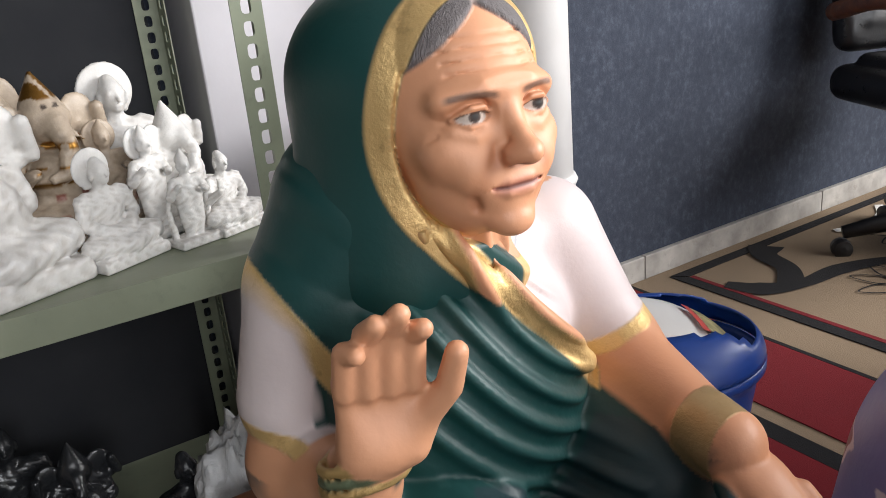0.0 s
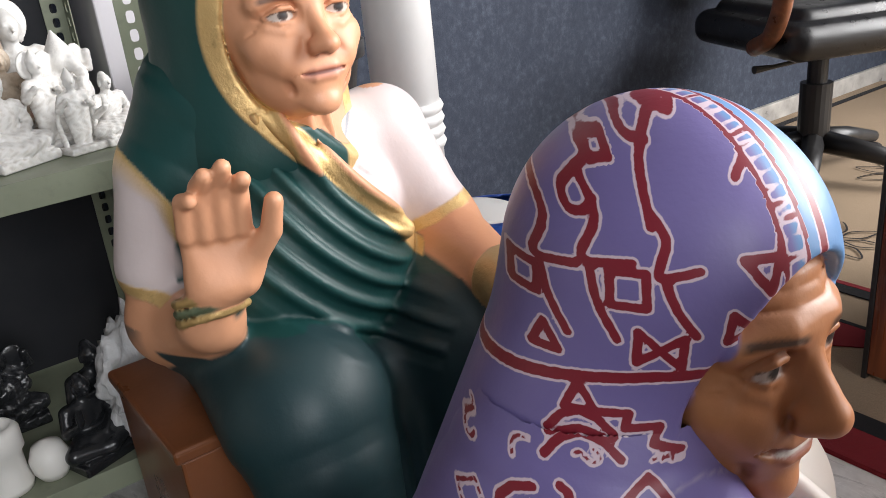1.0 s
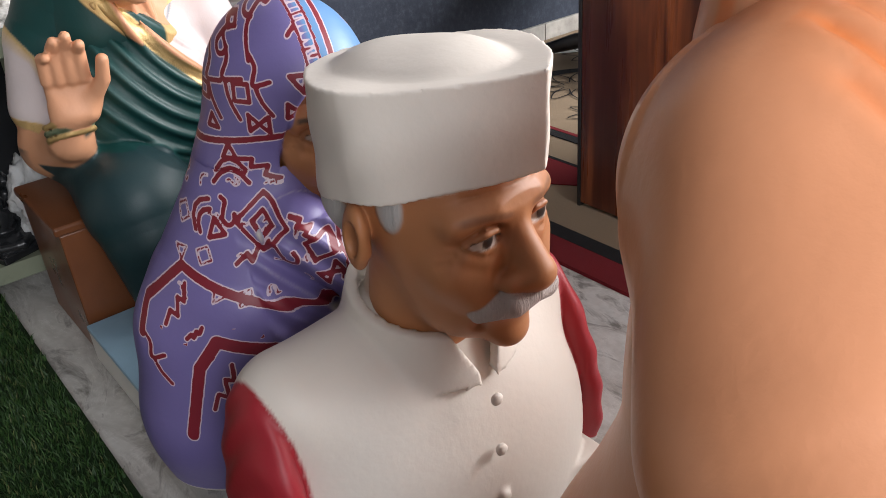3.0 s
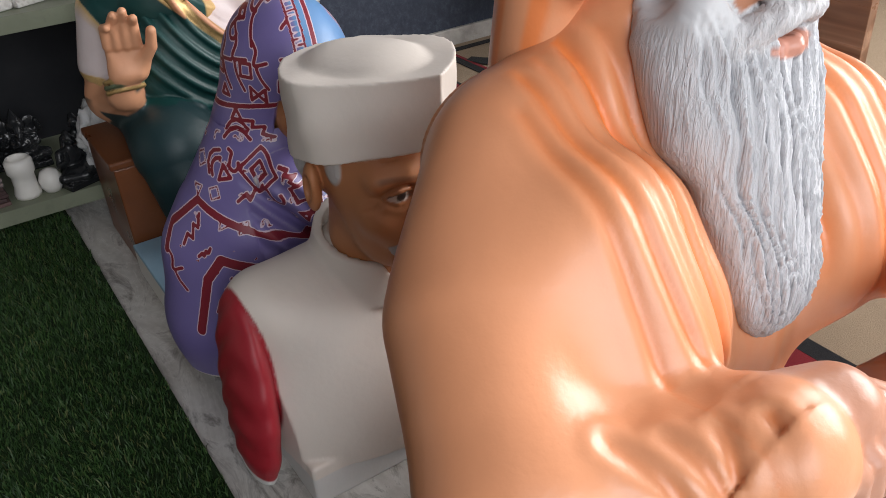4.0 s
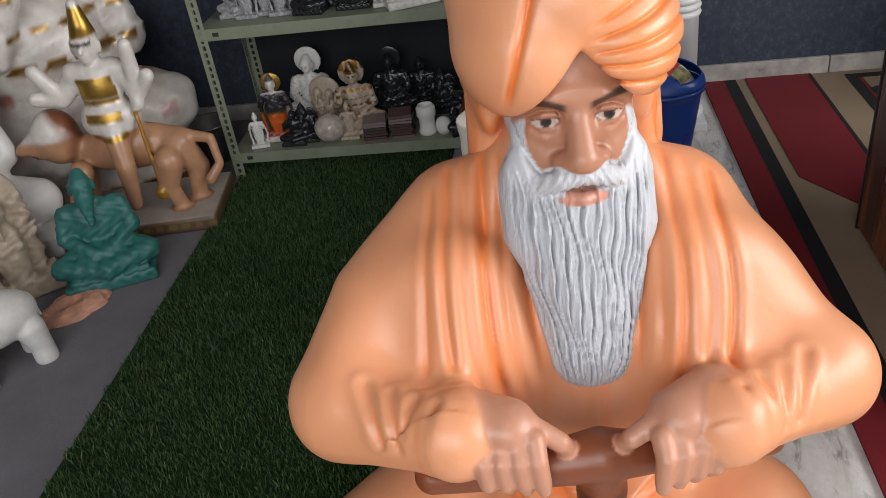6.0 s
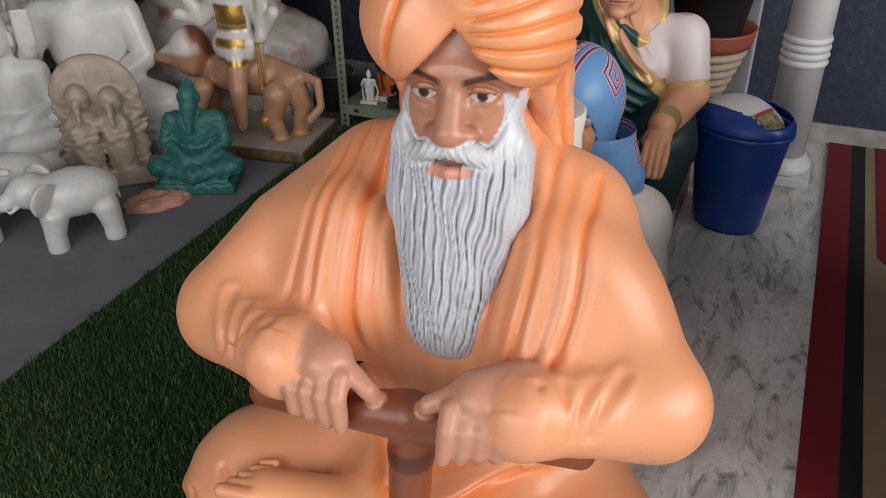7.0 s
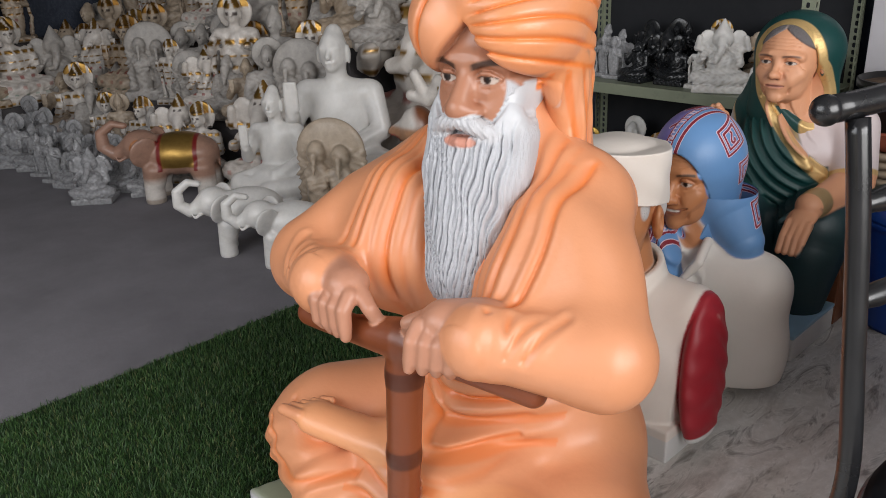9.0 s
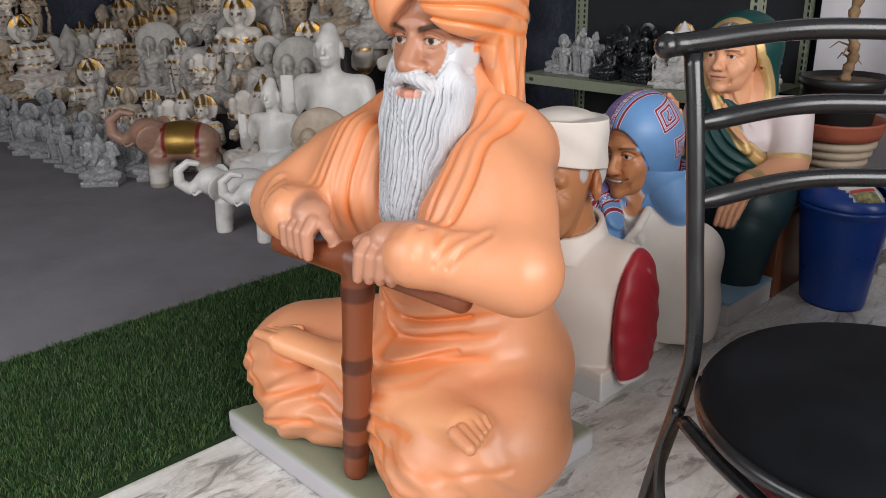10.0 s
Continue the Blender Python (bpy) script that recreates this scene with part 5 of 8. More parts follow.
    c.wave(lambda x, y, z: 0.0055 * np.sin(drapes(x, z) * 150 + 1.2 * np.sin(x * 23)) * np.clip((0.42 - z) / 0.04, 0, 1) * np.clip((z - 0.12) / 0.05, 0, 1) * np.clip((0.17 - np.abs(x - 0.52)) / 0.05, 0, 1), (0.33, -1.05, 0.12), (0.71, -0.7, 0.43))
    for s, x0 in ((-1, 0.22), (1, 0.80)):
        c.wave(lambda x, y, z, s=s, x0=x0: 0.0042 * np.sin((x * 0.75 * s + z * 1.0 + y * 0.3) * 95 + 1.2 * np.sin(x * 31)) * np.clip((0.25 - z) / 0.06, 0, 1) * np.clip((-0.86 - y) / 0.04, 0, 1) * np.clip((0.22 - np.abs(x - x0)) / 0.06, 0, 1), (x0 - 0.22, -1.12, 0.05), (x0 + 0.22, -0.8, 0.3))
    for s, xs in ((-1, 0.26), (1, 0.755)):
        c.wave(lambda x, y, z, s=s, xs=xs: 0.0030 * np.sin((z * 0.9 + s * x * 0.5 - y * 0.6) * 52 + 1.5 + 1.1 * np.sin(z * 13)) * np.clip((0.13 - np.abs(x - xs)) / 0.05, 0, 1) * np.clip((z - 0.56) / 0.05, 0, 1), (xs - 0.14, -1.0, 0.55), (xs + 0.14, -0.62, 0.85))
    # carved folds of the robe: grooves that run down the chest and round the sleeves
    grooves = [[(0.313, 0.80), (0.308, 0.70), (0.305, 0.60)], [(0.335, 0.82), (0.336, 0.70), (0.350, 0.58)], [(0.358, 0.83), (0.362, 0.70), (0.378, 0.56)], [(0.384, 0.84), (0.388, 0.70), (0.405, 0.55)],
               [(0.410, 0.85), (0.412, 0.72), (0.432, 0.54)], [(0.436, 0.86), (0.436, 0.74), (0.455, 0.60)], [(0.575, 0.86), (0.590, 0.74), (0.585, 0.60)], [(0.600, 0.86), (0.618, 0.74), (0.610, 0.57)],
               [(0.628, 0.84), (0.645, 0.72), (0.632, 0.56)], [(0.658, 0.82), (0.676, 0.70), (0.655, 0.56)], [(0.690, 0.80), (0.704, 0.70), (0.688, 0.58)], [(0.535, 0.60), (0.525, 0.57), (0.512, 0.54)]]
    for i in range(6):
        grooves.append([(0.395 + 0.012 * i, 0.44 - 0.035 * i), (0.50 + 0.006 * i, 0.375 - 0.036 * i), (0.635 - 0.004 * i, 0.40 - 0.035 * i)])
    grooves += [[(0.56, 0.20), (0.66, 0.14), (0.80, 0.13)], [(0.56, 0.15), (0.66, 0.10), (0.78, 0.085)], [(0.60, 0.24), (0.70, 0.19), (0.84, 0.19)],
                [(0.10, 0.22), (0.20, 0.17), (0.37, 0.21)], [(0.11, 0.16), (0.22, 0.12), (0.38, 0.15)], [(0.15, 0.27), (0.24, 0.23), (0.33, 0.25)]]
    lines = [[(a[0], a[2]) for a in arc_points([(u, v, 0)[:1] + (0,) + (v,) for u, v in g], 4)] for g in grooves]

    force = [0.55, 0.8, 0.35, 1.0, 0.4, 0.75, 0.9, 0.35, 0.7, 0.3, 1.0, 0.4, 0.9, 0.5, 0.8, 0.45, 0.7, 0.6, 0.9, 0.7, 0.5, 0.8, 0.9, 0.5]

    def folds(a, b, w, off=0.0):
        """Sum of the grooves, each fading out along its length."""
        best = np.zeros(a.shape, np.float32)
        for g, m in zip(lines, force):
            zs = [q[1] for q in g]
            fade = np.clip((b - min(zs) + 0.02) / 0.07, 0, 1) if g[0][1] > 0.5 else 1.0
            best = np.maximum(best, m * fade * np.exp(-((seg(a, b, g) - off) / w) ** 2))
        return best

    def carve(x, y, z):
        a, b = np.broadcast_arrays(x[:, 0, :], z[:, 0, :])
        return (-0.0052 * folds(a, b, 0.0062)[:, None, :] + 0.0020 * folds(a, b, 0.008, 0.014)[:, None, :]) * np.clip((-0.68 - y) / 0.02, 0, 1) * np.where(z > 0.47, np.clip((y + 0.93) / 0.03, 0, 1), 1)
    c.wave(carve, (0.06, -1.12, 0.07), (0.92, -0.66, 0.88))
    # soft creases round the forearms
    creases = []
    for sh, el, wr in (((0.350, -0.69, 0.722), (0.181, -0.893, 0.572), (0.340, -0.982, 0.600)), ((0.650, -0.675, 0.722), (0.825, -0.843, 0.562), (0.685, -0.955, 0.590))):
        sh, el, wr = np.array(sh), np.array(el), np.array(wr)
        for f, lean, r in ((0.28, 0.16, 0.068), (0.50, 0.10, 0.063), (0.72, -0.10, 0.059), (0.92, -0.06, 0.057)):
            creases.append([tuple(el + (wr - el) * (f + lean * u) + r * np.array((0, -math.sin(g), math.cos(g)))) for u, g in ((0, 0.25), (0.5, 0.75), (1, 1.35))])
    creased = [tube(arc_points(g, 4), 0.0) for g in creases]

    def crease(x, y, z):
        best = creased[0][0](x, y, z)
        for g in creased[1:]:
            best = np.minimum(best, g[0](x, y, z))
        return -0.0042 * np.exp(-(best / 0.0065) ** 2) + 0.0018 * np.exp(-((best - 0.016) / 0.008) ** 2)
    c.wave(crease, (0.08, -1.06, 0.48), (0.36, -0.66, 0.84))
    c.wave(crease, (0.64, -1.06, 0.48), (0.92, -0.64, 0.84))
    # bare feet on the thighs
    foot_l = tube([(0.40, -0.92, 0.262), (0.25, -0.968, 0.278)], [0.045, 0.042], (2, 0.7))
    foot_r = tube([(0.60, -0.91, 0.235), (0.76, -0.925, 0.265)], [0.056, 0.046], (2, 0.7))
    c.add(ell((0.655, -0.880, 0.185), (0.15, 0.10, 0.078)), 0.06)
    c.add(foot_l, 0.03).add(foot_r, 0.025)
    for i in range(5):
        r = 0.0135 - 0.0015 * i
        limb(c, [(0.240, -0.998 + 0.019 * i, 0.292), (0.190 + 0.007 * i, -1.005 + 0.019 * i, 0.290)], [r, r * 0.9], 0.003)
        limb(c, [(0.785, -0.975 + 0.019 * i, 0.282), (0.833 - 0.006 * i, -0.985 + 0.019 * i, 0.276)], [r, r * 0.9], 0.003)
    # crutch with a cross handle
    bar = tube([(0.308, -0.995, 0.535), (0.42, -0.992, 0.540), (0.525, -0.975, 0.548), (0.61, -0.960, 0.535), (0.745, -0.915, 0.508)], [0.024, 0.024, 0.036, 0.024, 0.022])
    post = tube([(0.528, -0.972, 0.54), (0.504, -0.990, 0.080)], [0.032, 0.026])
    c.add(bar, 0.004).add(post, 0.006)
    for z in (0.490, 0.478, 0.335, 0.325, 0.205, 0.195, 0.135):
        f = (0.54 - z) / 0.455
        c.add(tube([(0.528 - 0.024 * f, -0.972 - 0.018 * f, z + 0.004), (0.528 - 0.024 * f, -0.972 - 0.018 * f, z - 0.004)], 0.0335 - 0.006 * f), 0.003)
    # palms and fingers
    skin_shapes = []

    def palm(s, at, yaw, tip):
        m = np.array(Euler((0, 0, radians(yaw))).to_matrix())
        w = lambda x, y, z: tuple(np.array(at) + m @ np.array((s * x, y, z)))
        shapes = [tube([w(-0.055, 0.01, 0.012), w(0.0, 0.0, 0.010)], [0.040, 0.038], (2, 0.8))]
        for i in range(4):
            x = -0.030 + 0.022 * i
            shapes.append(tube([w(x, -0.018, 0.004), w(x + 0.006, -0.046 + 0.003 * i, -0.014), w(x + 0.010, -0.048 + 0.003 * i, -0.045), w(x + 0.012, -0.040, -0.058)], [0.0145, 0.0132, 0.0118, 0.0095]))
        shapes.append(tube([w(0.020, 0.004, 0.012), tuple(0.5 * np.array(w(0.050, -0.012, 0.010)) + 0.5 * np.array(tip) + np.array((0, -0.006, 0.012))), tip], [0.0155, 0.0130, 0.0100]))
        for sh in shapes:
            c.add(sh, 0.005)
        skin_shapes.extend(shapes)
    palm(1, (0.410, -0.988, 0.608), -6, (0.493, -0.978, 0.548))
    palm(-1, (0.622, -0.970, 0.602), 26, (0.544, -0.972, 0.556))
    # plinth
    plinth = both(rbox((0.410, -0.770, 0.03), (0.345, 0.275, 0.032), 0.006, rot3(0, 0, 0)), half_space((0.075, -1.03, 0), (-0.97, 0.24, 0)))
    p, q = c.skin()
    k = Paint(p, ORANGE)
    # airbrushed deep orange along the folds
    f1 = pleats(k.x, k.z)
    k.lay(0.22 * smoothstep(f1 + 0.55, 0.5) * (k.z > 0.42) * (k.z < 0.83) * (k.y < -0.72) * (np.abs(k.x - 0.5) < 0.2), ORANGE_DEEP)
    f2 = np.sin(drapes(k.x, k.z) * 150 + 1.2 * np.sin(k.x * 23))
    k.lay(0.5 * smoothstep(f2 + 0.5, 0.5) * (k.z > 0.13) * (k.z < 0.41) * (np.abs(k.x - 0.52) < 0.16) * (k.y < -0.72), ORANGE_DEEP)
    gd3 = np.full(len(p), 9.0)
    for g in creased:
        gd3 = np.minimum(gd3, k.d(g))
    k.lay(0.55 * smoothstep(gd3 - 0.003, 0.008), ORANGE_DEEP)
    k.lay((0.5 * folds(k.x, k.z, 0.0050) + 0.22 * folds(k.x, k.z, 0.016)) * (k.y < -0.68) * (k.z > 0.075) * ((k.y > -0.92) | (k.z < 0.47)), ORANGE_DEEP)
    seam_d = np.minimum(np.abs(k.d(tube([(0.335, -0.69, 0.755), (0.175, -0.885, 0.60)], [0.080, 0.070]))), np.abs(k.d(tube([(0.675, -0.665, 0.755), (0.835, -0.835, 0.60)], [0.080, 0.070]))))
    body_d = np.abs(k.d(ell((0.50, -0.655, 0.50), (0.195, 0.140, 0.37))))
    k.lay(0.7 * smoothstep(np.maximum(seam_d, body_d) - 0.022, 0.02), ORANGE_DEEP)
    skin = np.full(len(p), 9.0)
    for sh in skin_shapes:
        skin = np.minimum(skin, k.d(sh))
    k.lay(smoothstep(skin - 0.0025, 0.003), (0.48, 0.225, 0.14))
    for tip in ((0.494, -0.986, 0.549), (0.543, -0.981, 0.557)):
        k.lay(smoothstep(k.d(ell(tip, (0.0062, 0.006, 0.0085))), 0.003), (0.70, 0.62, 0.57))
    feet = np.minimum(k.d(foot_l), k.d(foot_r))
    k.lay(smoothstep(feet - 0.006, 0.006), (0.80, 0.36, 0.17))
    wood = np.minimum(k.d(bar), k.d(post))
    on = smoothstep(wood - 0.004, 0.003) * smoothstep(-(skin - 0.003), 0.002)
    k.lay(on, (0.20, 0.052, 0.018))
    for z in (0.484, 0.33, 0.2, 0.135):
        k.lay(on * smoothstep(np.abs(k.z - z) - 0.016, 0.004) * (k.d(post) < 0.01) * (k.y < -0.9), (0.085, 0.022, 0.010))
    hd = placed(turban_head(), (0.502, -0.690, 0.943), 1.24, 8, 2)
    g = Clay((-0.02, -1.12, -0.01), (1.03, -0.35, 0.08), 0.008)
    g.add(plinth, 0)
    gp, gq = g.skin()
    gk = Paint(gp, (0.50, 0.48, 0.50))
    gk.lay(smoothstep(0.057 - gk.z, 0.006), (0.24, 0.27, 0.19))
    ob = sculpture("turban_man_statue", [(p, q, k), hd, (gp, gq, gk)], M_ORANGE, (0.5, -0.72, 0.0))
    return tagged(ob, "painted statue of a cross-legged bearded man in orange robe and turban", "statue", "large painted statues")


woman_statue()
scarf_bust()
cap_bust()
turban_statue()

# ---- slotted steel rack ----
def slotted_strip(length, width, pitch=0.025, hole=(0.0062, 0.0085), thick=0.002):
    """A flat steel strip in the xz plane with a row of rounded slots."""
    bm = bmesh.new()
    n = int(length / pitch)
    k = 12
    ring = [(hole[0] * (abs(math.cos(a)) ** 0.6) * (1 if math.cos(a) > 0 else -1), hole[1] * (abs(math.sin(a)) ** 0.6) * (1 if math.sin(a) > 0 else -1)) for a in [2 * math.pi * (i + 0.5) / k for i in range(k)]]

    def rim(px, pz):
        s = 1 / max(abs(px) / (width / 2), abs(pz) / (pitch / 2), 1e-9)
        return px * s, pz * s
    outer = [rim(math.cos(2 * math.pi * (i + 0.5) / k) * width, math.sin(2 * math.pi * (i + 0.5) / k) * pitch) for i in range(k)]
    for c in range(n):
        z = pitch * (c + 0.5)
        grid = [[bm.verts.new((x, y, z + q)) for x, q in line] for line in (ring, outer) for y in (-thick / 2, thick / 2)]
        for i in range(k):
            j = (i + 1) % k
            bm.faces.new((grid[0][i], grid[0][j], grid[2][j], grid[2][i]))
            bm.faces.new((grid[3][i], grid[3][j], grid[1][j], grid[1][i]))
            bm.faces.new((grid[1][i], grid[1][j], grid[0][j], grid[0][i]))
        cor = [bm.verts.new((sx * width / 2, sy * thick / 2, z + sz * pitch / 2)) for sx in (-1, 1) for sy in (-1, 1) for sz in (-1, 1)]
        for a, b, d, e in ((0, 1, 3, 2), (5, 4, 6, 7)):
            bm.faces.new((cor[a], cor[b], cor[d], cor[e]))
        for i in range(k):
            j = (i + 1) % k
            (x0, z0), (x1, z1) = outer[i], outer[j]
            if abs(x0 - x1) > 1e-6 and abs(z0 - z1) > 1e-6:
                qx, qz = max((x0, x1), key=abs), max((z0, z1), key=abs)
                for y, g in ((-thick / 2, grid[2]), (thick / 2, grid[3])):
                    bm.faces.new((g[i], g[j], bm.verts.new((qx, y, z + qz))))
    return bm


def rack():
    ob = thing("steel_rack", (-0.165, 1.14, 0), "olive-grey slotted-angle steel rack crowded with figurines", "shelf")
    me = slotted_strip(2.0, 0.038)
    face_a = part("post", me, M_STEEL_SHELF, ob)
    base = face_a.data
    spots = ((0.525, -0.21, 1, 1), (-0.552, -0.21, -1, 1), (0.525, 0.23, 1, -1), (-0.552, 0.23, -1, -1))
    for i, (x, y, sx, sy) in enumerate(spots):
        a = face_a if i == 0 else new("post", base)
        a.parent = ob
        a.matrix_local = pose(x - sx * 0.019, y, 0)
        b = new("post_flange", base)
        b.parent = a
        b.matrix_local = pose(sx * 0.019, sy * 0.0195, 0, 0, 0, 90)
    for z in (0.105, 0.575, 1.30):
        bm = block((-0.547, -0.207, z - 0.003), (0.52, 0.228, z), 0)
        block((-0.547, -0.2085, z - 0.040), (0.52, -0.2060, z + 0.001), 0.0006, 1, bm)
        block((-0.547, 0.225, z - 0.040), (0.52, 0.2275, z + 0.001), 0, 2, bm)
        tray = part("shelf_tray", bm, M_STEEL_SHELF, ob)
        for x in (-0.48, 0.48):
            slot = block((x - 0.011, -0.2096, z - 0.026), (x + 0.011, -0.2086, z - 0.012), 0.0004, 1)
            part("slot", slot, M_DARK, tray)
    # added black sheet: stands in for the deep shade on the felt behind
    part("shade_sheet", block((-0.535, 0.232, 0.02), (0.505, 0.236, 1.9), 0), plain("shade_black", (0.010, 0.011, 0.014), 0.9), ob, "added black sheet standing in for shade behind the shelves")
    return ob


rack()


# ---- brown box and blue slab under the woman ----
def crate():
    ob = thing("brown_box_seat", (0.42, 0.745, 0), "glossy brown painted box under the seated woman statue", "box")
    bm = block((-0.232, -0.125, 0.0), (0.232, 0.14, 0.268), 0.004)
    part("body", bm, M_BOX, ob)
    part("top_board", block((-0.240, -0.132, 0.268), (0.240, 0.146, 0.288), 0.006, 3), M_BOX, ob)


crate()
slab_ob = thing("foot_slab", (0.417, 0.435, 0), "low slab with pale blue painted top and white sides", "plinth")
part("body", block((-0.237, -0.115, 0.0), (0.237, 0.168, 0.068), 0.004), M_WHITE_PLASTER, slab_ob)
part("top_layer", block((-0.238, -0.116, 0.068), (0.238, 0.169, 0.080), 0.003), M_BLUE_SLAB, slab_ob)


# ---- swing-lid bin ----
def bin_with_lid():
    ob = thing("swing_bin", (0.794, 0.742, 0), "blue plastic swing-lid bin with a white flap", "bin", rz=-28)
    prof = [(0.0, 0.004), (0.098, 0.004), (0.104, 0.0), (0.108, 0.012), (0.128, 0.18), (0.144, 0.300), (0.150, 0.318), (0.156, 0.322), (0.156, 0.333), (0.149, 0.336), (0.143, 0.325), (0.120, 0.18), (0.100, 0.02), (0, 0.02)]
    part("body", lathe(prof, 56, squash=(1.0, 0.84)), M_BLUE, ob, smooth=True)
    # domed lid with an arched opening
    bm = bmesh.new()
    nu, nv = 64, 14
    rows = []
    for j in range(nv + 1):
        t = j / nv
        ring = []
        for i in range(nu):
            a = 2 * math.pi * i / nu
            r = 0.155 * math.cos(t * math.pi / 2) ** 0.55
            zz = 0.337 + 0.060 * math.sin(t * math.pi / 2)
            ring.append(bm.verts.new((r * math.cos(a), 0.84 * r * math.sin(a), zz)))
        rows.append(ring)
    for j in range(nv):
        for i in range(nu):
            k = (i + 1) % nu
            ang = 2 * math.pi * (i + 0.5) / nu
            rm = 0.155 * math.cos((j + 0.5) / nv * math.pi / 2) ** 0.55
            hole = abs(0.84 * rm * math.sin(ang)) < 0.070 and rm < 0.142
            if not hole:
                bm.faces.new((rows[j][i], rows[j][k], rows[j + 1][k], rows[j + 1][i]))
    bmesh.ops.remove_doubles(bm, verts=bm.verts, dist=0.0005)
    bmesh.ops.solidify(bm, geom=bm.faces[:], thickness=0.003)
    lid = part("lid", bm, M_BLUE, ob, smooth=True)
    lid.matrix_local = pose(0, 0, 0)
    # flap: an arched plate rocked in the opening, its label end dipped
    arch = lambda x, y: 0.046 * (1 - (x / 0.128) ** 2) - 1.2 * y * y
    bm = bmesh.new()
    vs = [[bm.verts.new((x, y * math.sqrt(max(0.05, 1 - (x / 0.136) ** 4)), arch(x, y))) for y in np.linspace(-0.068, 0.068, 13)] for x in np.linspace(-0.126, 0.126, 23)]
    for a, b in zip(vs, vs[1:]):
        for i in range(12):
            bm.faces.new((a[i], a[i + 1], b[i + 1], b[i]))
    bmesh.ops.recalc_face_normals(bm, faces=bm.faces[:])
    bmesh.ops.solidify(bm, geom=bm.faces[:], thickness=0.004)
    flap = part("flap", bm, M_WHITE_PLASTIC, ob, "white plastic flap", smooth=True)
    flap.matrix_local = pose(0.0, 0.0, 0.352, 0, 12, 0)

    def sticker(name, x0, x1, y0, y1, mat, lift):
        bm = bmesh.new()
        g = [[bm.verts.new((x, y, arch(x, y) + lift)) for y in np.linspace(y0, y1, 6)] for x in np.linspace(x0, x1, 8)]
        for a, b in zip(g, g[1:]):
            for i in range(5):
                bm.faces.new((a[i], b[i], b[i + 1], a[i + 1]))
        part(name, bm, mat, flap)
    sticker("label_band", 0.046, 0.058, -0.044, 0.044, plain("label_red", (0.45, 0.05, 0.04), 0.5), 0.0066)
    sticker("label_picture", 0.059, 0.104, -0.040, 0.040, plain("label_picture", (0.25, 0.22, 0.10), 0.5, vary=0.8, scale=60), 0.0066)


bin_with_lid()


# ---- white column ----
def column():
    ob = thing("display_column", (0.922, 1.15, 0), "white plaster column with a ringed collar", "column")
    part("base", block((-0.098, -0.098, 0.0), (0.098, 0.098, 0.035), 0.004), M_COLUMN, ob)
    part("plinth_ring", lathe([(0.092, 0.035), (0.096, 0.045), (0.096, 0.058), (0.088, 0.066), (0.080, 0.075), (0.074, 0.09)], 48), M_COLUMN, ob, smooth=True)
    part("shaft", lathe([(0.069, 0.09), (0.067, 1.9)], 48), M_COLUMN, ob, smooth=True)
    for z in (0.415, 0.440, 0.465, 0.490):
        part("collar", lathe([(0.066, z - 0.012), (0.072, z - 0.010), (0.0765, z), (0.072, z + 0.010), (0.066, z + 0.012)], 48), M_COLUMN, ob, smooth=True)


column()


# ---- plant pot on a ribbed pedestal ----
def planter():
    ob = thing("pot_pedestal", (0.62, 1.06, 0), "tan ribbed pedestal with a terracotta bowl rim", "pedestal")
    prof = [(0.13, 0.0), (0.13, 0.03), (0.115, 0.04), (0.085, 0.08), (0.075, 0.16), (0.075, 0.30)]
    for i in range(5):
        z = 0.31 + i * 0.030
        r = 0.082 + 0.011 * i
        prof += [(r - 0.006, z), (r + 0.004, z + 0.008), (r + 0.005, z + 0.018), (r - 0.004, z + 0.027)]
    part("stem", lathe(prof + [(0.10, 0.462)], 48), M_STONE, ob, smooth=True)
    part("bowl", lathe([(0.10, 0.462), (0.138, 0.466), (0.145, 0.488), (0.150, 0.515), (0.153, 0.522), (0.147, 0.525), (0.138, 0.510), (0.0, 0.500)], 56), M_TERRACOTTA, ob, smooth=True)
    pot = thing("plant_pot", (0.62, 1.06, 0.500), "black plastic pot of dry soil with a bare stem", "plant pot")
    part("pot", lathe([(0.0, 0.002), (0.100, 0.002), (0.104, 0.01), (0.128, 0.140), (0.140, 0.142), (0.142, 0.168), (0.136, 0.170), (0.130, 0.150), (0.0, 0.148)], 56), M_POT, pot, smooth=True)
    part("soil", lathe([(0.0, 0.152), (0.06, 0.156), (0.128, 0.151)], 40), plain("dry_soil", (0.10, 0.06, 0.035), 0.95, vary=0.5, scale=40, bump=0.8), pot)
    rnd = random.Random(4)
    line = [(0.0, 0.0, 0.15)]
    for i in range(14):
        line.append((0.015 * math.sin(i * 0.9) + 0.002 * i, 0.012 * math.cos(i * 1.1), 0.15 + 0.036 * (i + 1)))
    part("stem", pipe(arc_points(line, 3), [0.017 + 0.004 * math.sin(i * 2.1) for i in range(len(arc_points(line, 3)))], 10), M_BARK, pot, smooth=True)
    for i in range(9):
        a, z = rnd.uniform(0, 6.28), rnd.uniform(0.18, 0.5)
        part("twig", pipe([(0, 0, z), (0.035 * math.cos(a), 0.035 * math.sin(a), z + 0.012), (0.06 * math.cos(a), 0.06 * math.sin(a), z - 0.01)], [0.004, 0.003, 0.0015], 6), M_BARK, pot)


planter()


